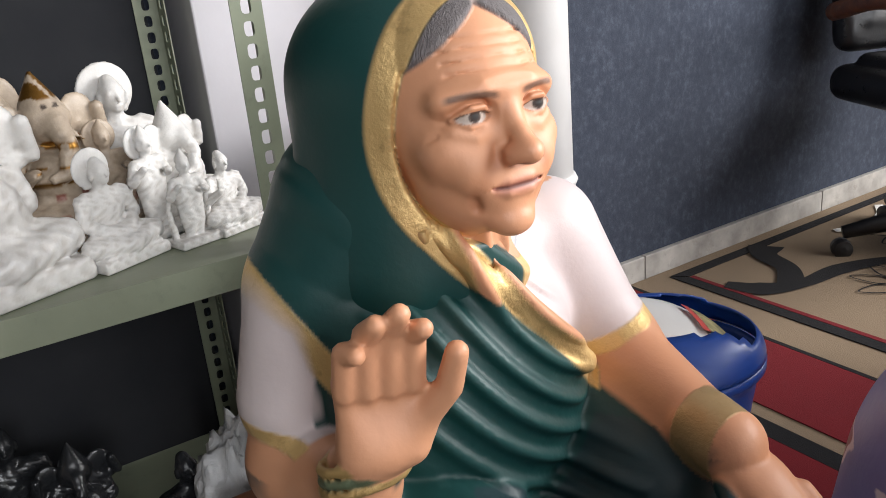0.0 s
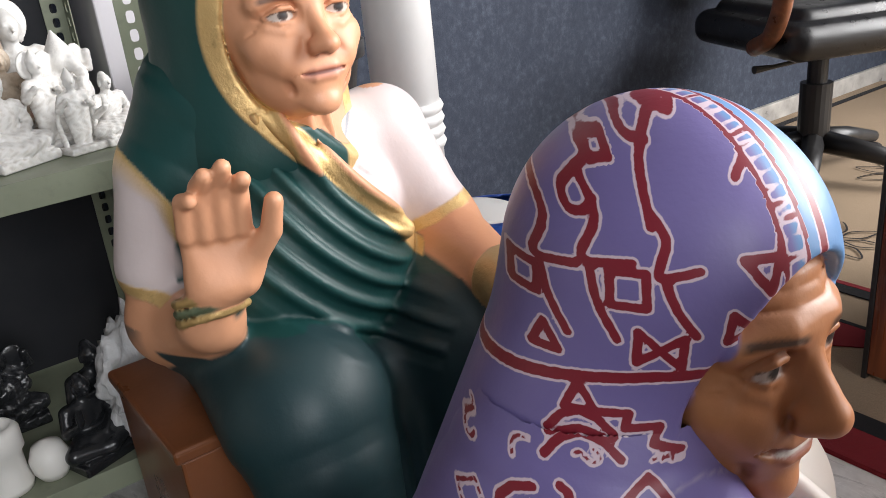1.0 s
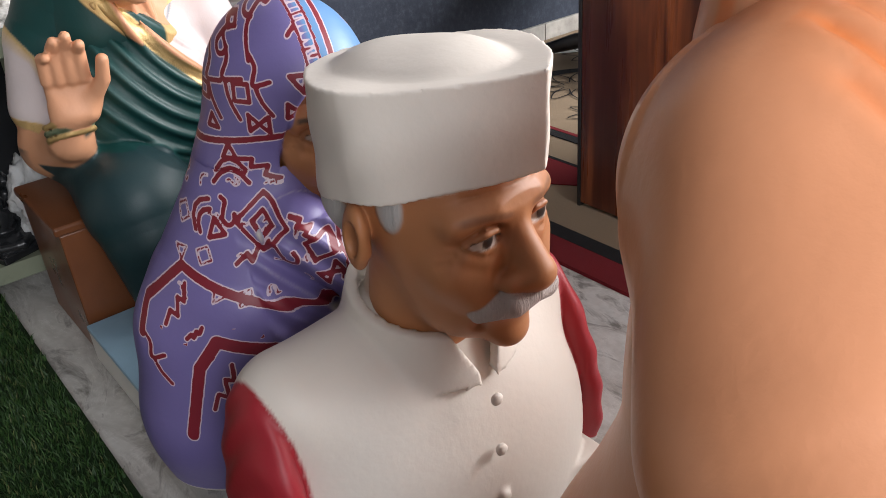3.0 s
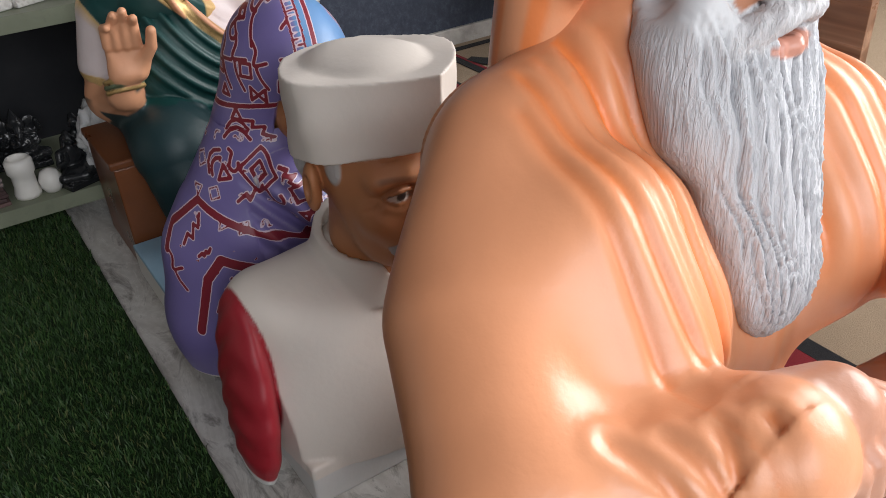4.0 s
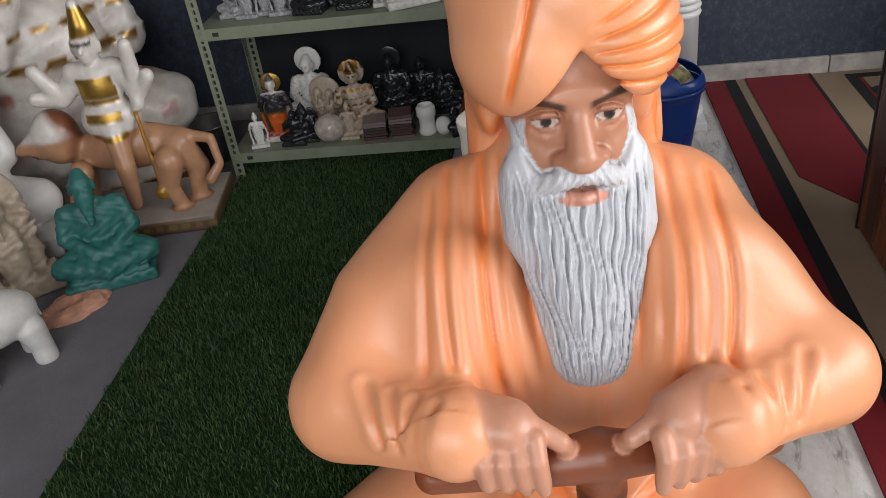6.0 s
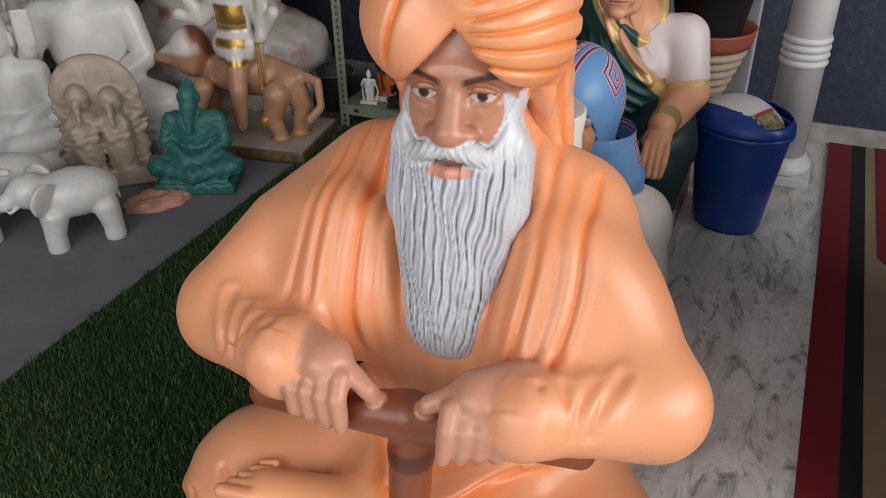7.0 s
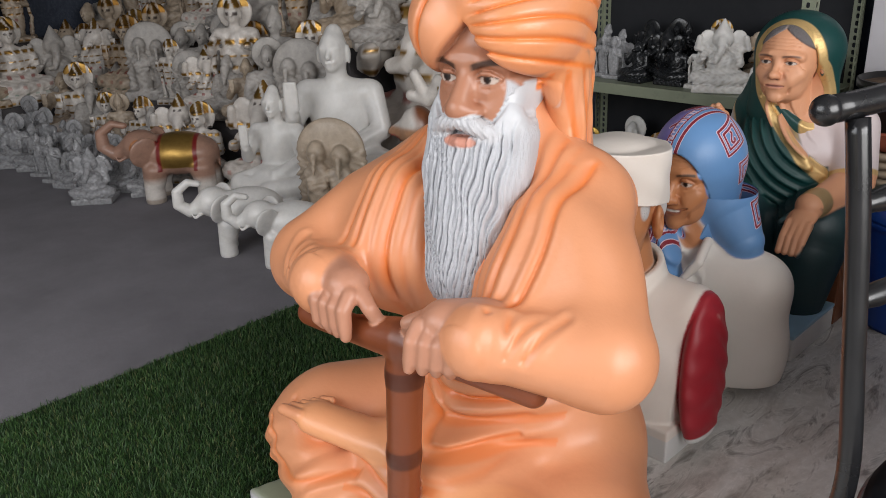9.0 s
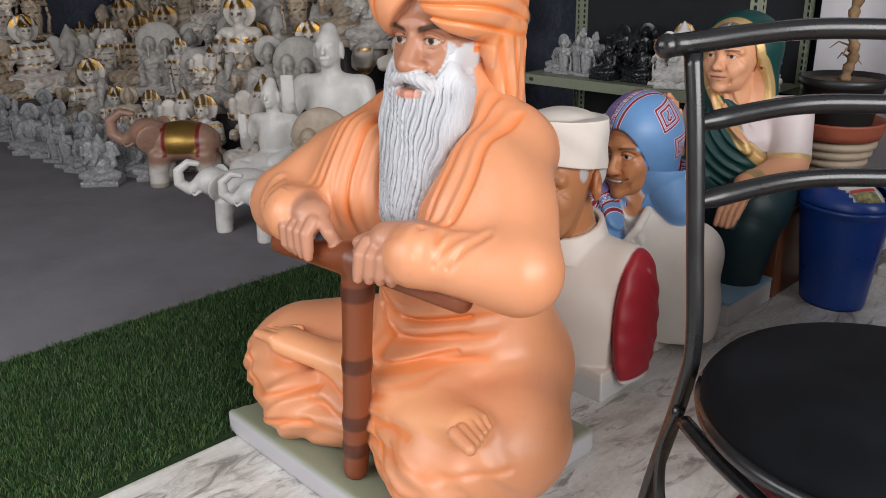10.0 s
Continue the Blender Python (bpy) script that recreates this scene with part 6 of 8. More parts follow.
# ---- desk with streaked laminate ----
desk = thing("wooden_desk", (1.31, 0, 0), "desk with dark red-brown streaked laminate panels", "desk")
part("front_panel", block((0.0, -0.19, 0.02), (0.025, 0.345, 0.745), 0.001), M_WOOD, desk)
part("corner_strip", block((-0.004, -0.250, 0.015), (0.026, -0.1905, 0.745), 0.002), M_ALU, desk, "brushed aluminium strip")
part("end_panel", block((0.002, -0.44, 0.02), (0.025, -0.2505, 0.745), 0.001), laminate("light_streaked_laminate", (0.22, 0.10, 0.05), (0.42, 0.24, 0.15), 1), desk, "lighter streaked laminate panel")
part("side_panel", block((0.027, 0.322, 0.0), (0.62, 0.345, 0.745), 0.001), M_WOOD, desk)
part("edge_trim", block((-0.003, 0.3455, 0.0), (0.03, 0.354, 0.745), 0.001), M_POT, desk, "black edge trim")
part("desktop", block((-0.02, -0.46, 0.746), (0.68, 0.37, 0.775), 0.004), M_WOOD, desk)
part("plinth", block((0.02, -0.42, 0.0), (0.6, 0.32, 0.02)), M_DARK, desk)


# ---- office chair ----
def office_chair():
    ob = thing("office_chair", (2.27, 1.02, 0.0), "black leatherette office chair with worn wooden arms", "chair", rz=-24)
    c = Clay((-0.31, -0.31, 0.38), (0.31, 0.31, 0.56), 0.009)
    c.add(rbox((0, 0, 0.465), (0.265, 0.265, 0.05), 0.045), 0)
    c.add(rbox((0, 0, 0.515), (0.215, 0.215, 0.03), 0.028), 0.01)

    def clay_part(name, clay, mat, parent):
        p, q = clay.skin()
        me = bpy.data.meshes.new(name)
        me.from_pydata(p.tolist(), [], q.tolist())
        me.shade_smooth()
        me.materials.append(mat)
        o = new(name, me)
        o.parent = parent
        return o
    clay_part("seat", c, M_LEATHER, ob)
    c = Clay((-0.31, 0.16, 0.5), (0.31, 0.42, 1.16), 0.012)
    c.add(rbox((0, 0.28, 0.83), (0.25, 0.045, 0.29), 0.043, rot3(-8, 0, 0)), 0)
    for z in (0.66, 0.82, 0.98):
        c.add(rbox((0, 0.235, z), (0.205, 0.035, 0.068), 0.03, rot3(-8, 0, 0)), 0.008)
    clay_part("backrest", c, M_LEATHER, ob)
    arm_wood = plain("worn_arm_wood", (0.15, 0.05, 0.02), 0.35, vary=0.5, scale=30, dirt=(0.3, 0.16, 0.08))
    for s in (-1, 1):
        line = arc_points([(s * 0.29, 0.20, 0.66), (s * 0.30, 0.0, 0.70), (s * 0.30, -0.20, 0.685), (s * 0.30, -0.255, 0.60), (s * 0.29, -0.20, 0.49), (s * 0.26, -0.08, 0.44)], 6)
        part("armrest", pipe(line, 0.024, 12), arm_wood, ob, "worn varnished wooden armrest", smooth=True)
    part("gas_column", lathe([(0.045, 0.14), (0.045, 0.30), (0.028, 0.30), (0.028, 0.42)], 20), M_POT, ob)
    part("lever", pipe([(-0.05, -0.1, 0.40), (-0.24, -0.14, 0.395), (-0.30, -0.145, 0.395)], [0.006, 0.006, 0.011], 8), M_POT, ob)
    for i in range(5):
        a = 2 * math.pi * i / 5 + 0.3
        d = (math.cos(a), math.sin(a))
        leg = part("base_leg", pipe([(0.03 * d[0], 0.03 * d[1], 0.125), (0.17 * d[0], 0.17 * d[1], 0.105), (0.30 * d[0], 0.30 * d[1], 0.075)], [0.034, 0.028, 0.018], 10), M_POT, ob, smooth=True)
        part("caster", lathe([(0.008, -0.022), (0.026, -0.018), (0.028, 0), (0.026, 0.018), (0.008, 0.022)], 16), M_POT, leg).matrix_local = pose(0.30 * d[0], 0.30 * d[1], 0.0285, 90, 0, math.degrees(a))


office_chair()


# ---- black tubular chair in the foreground ----
def tube_chair():
    ob = thing("tubular_chair", (0, 0, 0), "black gloss tubular steel chair with round padded seat", "chair")
    a, u = Vector((1.118, -0.858, 0)), Vector((0.47, 0.88, 0)).normalized()
    v = Vector((0.88, -0.47, 0)).normalized()
    at = lambda s, w, z: tuple(a + u * s + v * w + Vector((0, 0, z)))
    wide = 0.40
    for s in (0.0, wide):
        k = -1 if s == 0 else 1
        up = arc_points([at(s + 0.008, 0.0, 0.960), at(s + 0.010 , 0.018, 0.86), at(s + 0.010, 0.042, 0.70), at(s + 0.010, 0.060, 0.56), at(s + 0.006, 0.045, 0.46), at(s - 0.0, -0.015, 0.25), at(s - 0.0, -0.070, 0.012)], 6)
        part("back_leg", pipe(up, 0.0125, 14), M_BLACK_STEEL, ob, smooth=True)
        fl = arc_points([at(s, 0.07, 0.44), at(s + 0.0, 0.16, 0.43), at(s, 0.34, 0.425), at(s, 0.42, 0.36), at(s, 0.45, 0.012)], 6)
        part("front_leg", pipe(fl, 0.0115, 12), M_BLACK_STEEL, ob, smooth=True)
        brace = arc_points([at(s, 0.055, 0.455), at(s, 0.02, 0.36), at(s, 0.03, 0.26), at(s, 0.12, 0.18), at(s, 0.30, 0.17), at(s, 0.43, 0.18)], 6)
        part("brace", pipe(brace, 0.009, 10), M_BLACK_STEEL, ob, smooth=True)
    for z, w, r in ((0.975, -0.004, 0.0150), (0.872, 0.014, 0.0140), (0.765, 0.028, 0.0140)):
        bow = arc_points([at(-0.028 if z > 0.9 else 0.008, w, z - 0.004), at(wide * 0.5, w - 0.022, z + 0.006), at(wide + (0.028 if z > 0.9 else -0.008), w, z - 0.004)], 10)
        n = len(bow)
        rs = [r * (0.62 + 0.38 * min(1, min(i, n - 1 - i) / 2)) if z < 0.9 else r for i in range(n)]
        part("back_rail", pipe(bow, rs, 14), M_BLACK_STEEL, ob, smooth=True)
    for s in (-0.030, wide + 0.030):
        bm = bmesh.new()
        bmesh.ops.create_uvsphere(bm, u_segments=18, v_segments=12, radius=0.0165, matrix=Matrix.Translation(at(s, -0.004, 0.971)))
        part("end_cap", bm, M_BLACK_STEEL, ob, smooth=True)
    c = at(wide / 2 - 0.01, 0.250, 0.075)
    part("seat_ring", lathe([(0.228, 0.425), (0.238, 0.420), (0.247, 0.428), (0.249, 0.440), (0.241, 0.446)], 64, at=c), M_BLACK_STEEL, ob, smooth=True)
    part("seat", lathe([(0.0, 0.432), (0.223, 0.432), (0.239, 0.442), (0.242, 0.455), (0.233, 0.468), (0.205, 0.478), (0.13, 0.483), (0.0, 0.484)], 64, at=c), M_BLACK_CLOTH, ob, "black cloth seat pad", smooth=True)


tube_chair()


# ---- carpet bands and vine pattern ----
def flat_poly(name, pts, z, mat, label=""):
    bm = bmesh.new()
    lo = [bm.verts.new((x, y, z - 0.002)) for x, y in pts]
    hi = [bm.verts.new((x, y, z)) for x, y in pts]
    bm.faces.new(hi)
    n = len(pts)
    for i in range(n):
        bm.faces.new((lo[i], lo[(i + 1) % n], hi[(i + 1) % n], hi[i]))
    return tagged(link_mesh(name, bm, mat), label, kind="structure")


flat_poly("carpet_red_band", [(1.235, 0.66), (1.47, 0.30), (1.47, 1.476), (1.235, 1.476)], 0.0135, M_RED, "red band of a woven carpet")
flat_poly("carpet_thin_stripe", [(1.472, -1.5), (1.484, -1.5), (1.484, 1.476), (1.472, 1.476)], 0.0130, M_BLACK_RUG)
flat_poly("carpet_dark_border", [(1.60, -1.5), (1.635, -1.5), (1.635, 1.40), (1.60, 1.44)], 0.0130, M_BLACK_RUG)
flat_poly("carpet_dark_border", [(1.64, 1.405), (3.55, 1.405), (3.55, 1.43), (1.605, 1.44)], 0.0128, M_BLACK_RUG)
flat_poly("carpet_red_line", [(1.637, -1.5), (1.652, -1.5), (1.652, 1.40), (1.637, 1.40)], 0.0130, M_RED)


def ribbon(ctrl, widths, z, mat, name="carpet_vine"):
    pts = arc_points([(x, y, 0) for x, y in ctrl], 8)
    n = len(pts)
    ws = np.interp(np.linspace(0, 1, n), np.linspace(0, 1, len(widths)), widths)
    left, right = [], []
    for i, p in enumerate(pts):
        d = Vector(pts[min(i + 1, n - 1)]) - Vector(pts[max(i - 1, 0)])
        d = Vector((-d.y, d.x, 0)).normalized() * ws[i]
        left.append((p[0] + d.x, p[1] + d.y))
        right.append((p[0] - d.x, p[1] - d.y))
    bm = bmesh.new()
    a, b = [bm.verts.new((x, y, z)) for x, y in left], [bm.verts.new((x, y, z)) for x, y in right]
    for i in range(n - 1):
        bm.faces.new((a[i], b[i], b[i + 1], a[i + 1]))
    return tagged(link_mesh(name, bm, mat), "black vine woven into the carpet", kind="structure")


ribbon([(1.66, 1.30), (1.70, 1.22), (1.80, 1.17), (1.95, 1.16), (2.10, 1.10), (2.22, 0.98)], [0.02, 0.04, 0.022, 0.03, 0.022, 0.012], 0.0142, M_BLACK_RUG)
ribbon([(1.78, 1.19), (1.86, 1.26), (1.90, 1.36), (1.96, 1.40)], [0.035, 0.03, 0.035, 0.05], 0.0146, M_BLACK_RUG)
ribbon([(2.2, 1.34), (2.3, 1.28), (2.42, 1.30), (2.5, 1.38)], [0.012, 0.035, 0.04, 0.012], 0.0144, M_WHITE_PLASTER, "carpet_leaf")
for fx, fy, fr, n in ((1.98, 0.98, 0.15, 9), (2.32, 1.18, 0.13, 8), (2.45, 0.80, 0.16, 9), (1.85, 0.72, 0.13, 8)):
    for i in range(n):
        a = 2 * math.pi * i / n + fx
        p = [(fx + fr * r * math.cos(a + w), fy + fr * r * math.sin(a + w)) for r, w in ((0.25, -0.05), (0.6, -0.30), (1.0, 0.0), (0.6, 0.30), (0.25, 0.05))]
        ribbon(p, [0.0022, 0.003, 0.002, 0.003, 0.0022], 0.0138 + 0.0001 * i, M_BLACK_RUG, "carpet_petal")


# ---- artificial grass ----
def turf():
    rng = np.random.default_rng(5)
    n = 120000
    x, y = rng.uniform(-0.705, 0.10, n), rng.uniform(-1.75, 1.38, n)
    edge = 0.006 * np.sin(y * 60) + 0.004 * np.sin(y * 143 + 1)
    keep = (x < 0.094 + edge) & (x > -0.700 + edge)
    x, y = x[keep], y[keep]
    n = len(x)
    h, lean, a = rng.uniform(0.009, 0.021, n), rng.uniform(0.001, 0.010, n), rng.uniform(0, 2 * np.pi, n)
    w, f = rng.uniform(0.0008, 0.0015, n), rng.uniform(0, 2 * np.pi, n)
    base = np.stack([x, y, np.full(n, 0.009)], 1)
    side = np.stack([np.cos(f) * w, np.sin(f) * w, 0 * w], 1)
    mid = base + np.stack([np.cos(a) * lean * 0.35, np.sin(a) * lean * 0.35, h * 0.6], 1)
    tip = base + np.stack([np.cos(a) * lean * 1.3, np.sin(a) * lean * 1.3, h], 1)
    co = np.stack([base - side, base + side, mid + side * 0.8, mid - side * 0.8, tip], 1).reshape(-1, 3)
    i = np.arange(n) * 5
    quad, tri = np.stack([i, i + 1, i + 2, i + 3], 1), np.stack([i + 3, i + 2, i + 4], 1)
    me = bpy.data.meshes.new("artificial_grass")
    me.vertices.add(len(co))
    me.vertices.foreach_set("co", co.astype(np.float32).ravel())
    me.loops.add(n * 7)
    me.loops.foreach_set("vertex_index", np.concatenate([quad.ravel(), tri.ravel()]).astype(np.int32))
    me.polygons.add(2 * n)
    me.polygons.foreach_set("loop_start", np.concatenate([np.arange(n) * 4, 4 * n + np.arange(n) * 3]).astype(np.int32))
    me.update(calc_edges=True)
    k = Mat("turf_blades", 0.6)
    isl = k.n("NewGeometry").outputs["Random Per Island"]
    col = k.ramp(isl, [(0.0, (0.012, 0.038, 0.008)), (0.55, (0.030, 0.085, 0.016)), (0.85, (0.060, 0.125, 0.030)), (1.0, (0.13, 0.14, 0.05))])
    col = k.mix(k.span(k.noise(5, 5), 0.35, 0.7, 0, 0.45), col, (0.014, 0.036, 0.010))
    k.colour(col)
    me.materials.append(k.m)
    return tagged(new("artificial_grass", me), "strip of green artificial grass", "grass", kind="stuff")


turf()

# ---- figurines ----
def stone(name, c, rough=0.35, glow=0.12, vary=0.08):
    k = Mat(name, rough)
    a, b = k.noise(12, 6, 0.65), k.noise(55, 4)
    col = k.ramp(a, [(0.3, tuple(v * (1 - vary * 2) for v in c)), (0.7, c)])
    k.colour(k.mix(1.0, col, k.attr("paint")[0], "MULTIPLY")).bump(b, 0.25, 0.002)
    k.link(k.math("MULTIPLY", k.attr("gilt")[2], 0.85), k.b.inputs["Metallic"])
    k.b.inputs["Subsurface Weight"].default_value = glow
    k.b.inputs["Subsurface Radius"].default_value = (0.02, 0.017, 0.014)
    return k.m


M_MARBLE_WHITE = stone("white_marble", (0.70, 0.68, 0.65))
M_MARBLE_CREAM = stone("cream_marble", (0.46, 0.37, 0.28), 0.42, 0.08, 0.16)
M_MARBLE_GREY = stone("greyish_marble", (0.46, 0.43, 0.40), 0.5, 0.06, 0.18)
M_BLACK_STONE = stone("black_stone", (0.016, 0.017, 0.019), 0.22, 0)
M_GREEN_STONE = stone("sea_green_paint", (0.026, 0.145, 0.128), 0.5, 0)
M_PINK_STONE = stone("salmon_paint", (0.62, 0.29, 0.20), 0.55, 0)
M_PAINTED = stone("painted_marble", (0.68, 0.63, 0.58), 0.36, 0.04, 0.14)


def crystal_material():
    k = Mat("cloudy_crystal", 0.16)
    a = k.noise(18, 5)
    k.colour(k.ramp(a, [(0.3, (0.34, 0.34, 0.35)), (0.7, (0.58, 0.58, 0.59))]))
    k.b.inputs["Transmission Weight"].default_value = 0.45
    k.b.inputs["IOR"].default_value = 1.42
    k.bump(k.noise(40, 4), 0.4, 0.003)
    return k.m


M_CRYSTAL = crystal_material()


def figure_mesh(name, shape, detail=66, paint=None, ripple=True):
    """One figurine mesh, standing on z = 0, one unit tall, from a list of (shape, softness) or ('cut', shape)."""
    c = Clay((-0.55, -0.5 if ripple else -0.74, -0.03), (0.55, 0.5, 1.08), 1.0 / detail)
    for item in shape:
        if item[0] == "cut":
            c.sub(item[1], 0.01)
        else:
            c.add(item[0], item[1])
    if ripple:
        c.wave(lambda x, y, z: 0.0065 * np.sin(x * 55 + 4 * np.sin(z * 21)) * np.sin(z * 47 + y * 30), (-0.55, -0.5, 0.05), (0.55, 0.5, 0.7))
    p, q = c.skin()
    k = Paint(p, (1, 1, 1))
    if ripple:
        # crevice shade painted into the colour where the ripple sinks in
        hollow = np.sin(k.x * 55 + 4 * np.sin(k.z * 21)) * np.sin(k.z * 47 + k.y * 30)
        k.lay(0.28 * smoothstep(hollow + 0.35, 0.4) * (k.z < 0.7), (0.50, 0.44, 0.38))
    if paint:
        paint(k)
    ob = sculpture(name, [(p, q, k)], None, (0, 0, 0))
    me = ob.data
    bpy.data.objects.remove(ob)
    return me


def small_face(z, y, r):
    """Head with nose, brow, ears and chin for a figurine."""
    return [(ell((0, y, z), (r * 0.82, r * 0.92, r * 1.08)), 0.02), (tube([(0, y - r * 0.86, z + r * 0.2), (0, y - r * 1.12, z - r * 0.18)], [r * 0.10, r * 0.17]), 0.015), (ell((0, y - r * 0.62, z - r * 0.72), (r * 0.32, r * 0.26, r * 0.26)), 0.02),
            (tube([(-r * 0.5, y - r * 0.72, z + r * 0.26), (r * 0.5, y - r * 0.72, z + r * 0.26)], r * 0.10), 0.02), (tube([(-r * 0.26, y - r * 0.86, z - r * 0.48), (r * 0.26, y - r * 0.86, z - r * 0.48)], r * 0.09), 0.01),
            (ell((r * 0.86, y, z - r * 0.15), (r * 0.14, r * 0.25, r * 0.5)), 0.01), (ell((-r * 0.86, y, z - r * 0.15), (r * 0.14, r * 0.25, r * 0.5)), 0.01)]


def seated(halo=False, raised=True, crown=False, base=True, beard=False, slim=1.0):
    s = [(ell((0, 0.03, 0.46), (0.19 * slim, 0.13, 0.22)), 0), (tube([(-0.16, 0.03, 0.60), (0.16, 0.03, 0.60)], 0.075), 0.06), (tube([(0, 0.02, 0.62), (0, 0.01, 0.74)], 0.062), 0.03),
         (tube([(0.10, 0, 0.24), (0.34, -0.16, 0.21), (0.02, -0.30, 0.19)], [0.11, 0.095, 0.075]), 0.05), (tube([(-0.10, 0, 0.24), (-0.34, -0.16, 0.21), (0.0, -0.28, 0.17)], [0.11, 0.095, 0.075]), 0.05),
         (ell((0, -0.06, 0.25), (0.25, 0.20, 0.11)), 0.04), (tube([(0.21, 0.03, 0.60), (0.27, -0.02, 0.40), (0.05, -0.20, 0.30)], [0.07, 0.06, 0.045]), 0.03)]
    if raised:
        s += [(tube([(-0.21, 0.03, 0.60), (-0.29, -0.05, 0.42), (-0.22, -0.20, 0.52)], [0.07, 0.06, 0.042]), 0.03), (rbox((-0.21, -0.225, 0.60), (0.045, 0.018, 0.065), 0.016), 0.02)]
        s += [(tube([(-0.242 + 0.021 * i, -0.228, 0.64), (-0.242 + 0.021 * i, -0.232, 0.695)], 0.0115), 0.004) for i in range(4)]
    else:
        s += [(tube([(-0.21, 0.03, 0.60), (-0.27, -0.02, 0.40), (-0.05, -0.20, 0.30)], [0.07, 0.06, 0.045]), 0.03)]
    s += small_face(0.83, -0.01, 0.105)
    s += [(ell((0, 0.02, 0.915), (0.055, 0.055, 0.06)), 0.02)] if not crown else [(tube([(0, 0.01, 0.90), (0, 0.02, 1.02)], [0.095, 0.025]), 0.01), (tube([(-0.09, -0.02, 0.905), (0, -0.10, 0.91), (0.09, -0.02, 0.905)], 0.02), 0.01)]
    if beard:
        s += [(tube([(0, -0.08, 0.76), (0, -0.15, 0.55)], [0.075, 0.025]), 0.02)]
    if halo:
        s += [(ell((0, 0.10, 0.86), (0.20, 0.025, 0.20)), 0.01)]
    if base:
        s += [(rbox((0, -0.07, 0.055), (0.36, 0.27, 0.055), 0.02), 0.01), (rbox((0, -0.07, 0.115), (0.31, 0.24, 0.03), 0.015), 0.01)]
    return s


def standing(halo=True, flute=False):
    s = [(tube([(-0.05, 0, 0.10), (-0.06, 0, 0.34), (-0.07, 0.0, 0.50)], [0.05, 0.06, 0.085]), 0.02), (tube([(0.06, 0, 0.10), (0.07, 0, 0.34), (0.07, 0, 0.50)], [0.05, 0.06, 0.085]), 0.02), (ell((0, 0, 0.32), (0.13, 0.07, 0.22)), 0.05),
         (ell((0, 0, 0.58), (0.12, 0.085, 0.13)), 0.04), (tube([(-0.12, 0, 0.68), (0.12, 0, 0.68)], 0.055), 0.04), (tube([(0, 0, 0.7), (0, 0, 0.78)], 0.045), 0.02),
         (tube([(0.15, 0, 0.68), (0.21, -0.02, 0.54), (0.12, -0.13, 0.60)], [0.05, 0.042, 0.032]), 0.02), (tube([(-0.15, 0, 0.68), (-0.22, -0.02, 0.54), (-0.16, -0.12, 0.66)], [0.05, 0.042, 0.032]), 0.02),
         (tube([(0.20, 0.03, 0.60), (0.24, 0.05, 0.35), (0.20, 0.04, 0.12)], [0.02, 0.028, 0.035]), 0.02), (tube([(-0.20, 0.03, 0.60), (-0.23, 0.05, 0.35), (-0.20, 0.04, 0.12)], [0.02, 0.028, 0.035]), 0.02)]
    s += small_face(0.85, 0, 0.08)
    s += [(tube([(0, 0.01, 0.91), (0, 0.01, 1.0)], [0.07, 0.02]), 0.01), (rbox((0, 0, 0.045), (0.26, 0.17, 0.045), 0.015), 0.01)]
    if halo:
        s += [(ell((0, 0.07, 0.86), (0.16, 0.02, 0.16)), 0.008)]
    return s


def tusker(paint=False):
    """Seated elephant-headed deity with four arms."""
    s = seated(raised=False, crown=True)[:7]
    s += [(ell((0, -0.08, 0.42), (0.21, 0.17, 0.18)), 0.04), (ell((0, -0.03, 0.76), (0.15, 0.13, 0.14)), 0.03), (tube([(0, -0.14, 0.74), (0, -0.24, 0.62), (-0.06, -0.27, 0.47), (-0.14, -0.25, 0.45)], [0.075, 0.055, 0.042, 0.03]), 0.03),
          (ell((0.22, 0.0, 0.76), (0.12, 0.03, 0.13)), 0.02), (ell((-0.22, 0.0, 0.76), (0.12, 0.03, 0.13)), 0.02), (tube([(0.24, 0.05, 0.60), (0.36, 0.0, 0.62), (0.33, -0.05, 0.78)], [0.055, 0.05, 0.04]), 0.02), (tube([(-0.24, 0.05, 0.60), (-0.36, 0.0, 0.62), (-0.33, -0.05, 0.78)], [0.055, 0.05, 0.04]), 0.02),
          (tube([(-0.22, 0.0, 0.56), (-0.30, -0.14, 0.44), (-0.24, -0.24, 0.50)], [0.06, 0.05, 0.04]), 0.02), (tube([(0.07, -0.17, 0.68), (0.11, -0.23, 0.63)], [0.02, 0.01]), 0.005),
          (tube([(0, 0.0, 0.86), (0, 0.02, 1.03)], [0.12, 0.02]), 0.01), (rbox((0, -0.05, 0.06), (0.38, 0.28, 0.06), 0.02), 0.01)]
    return s


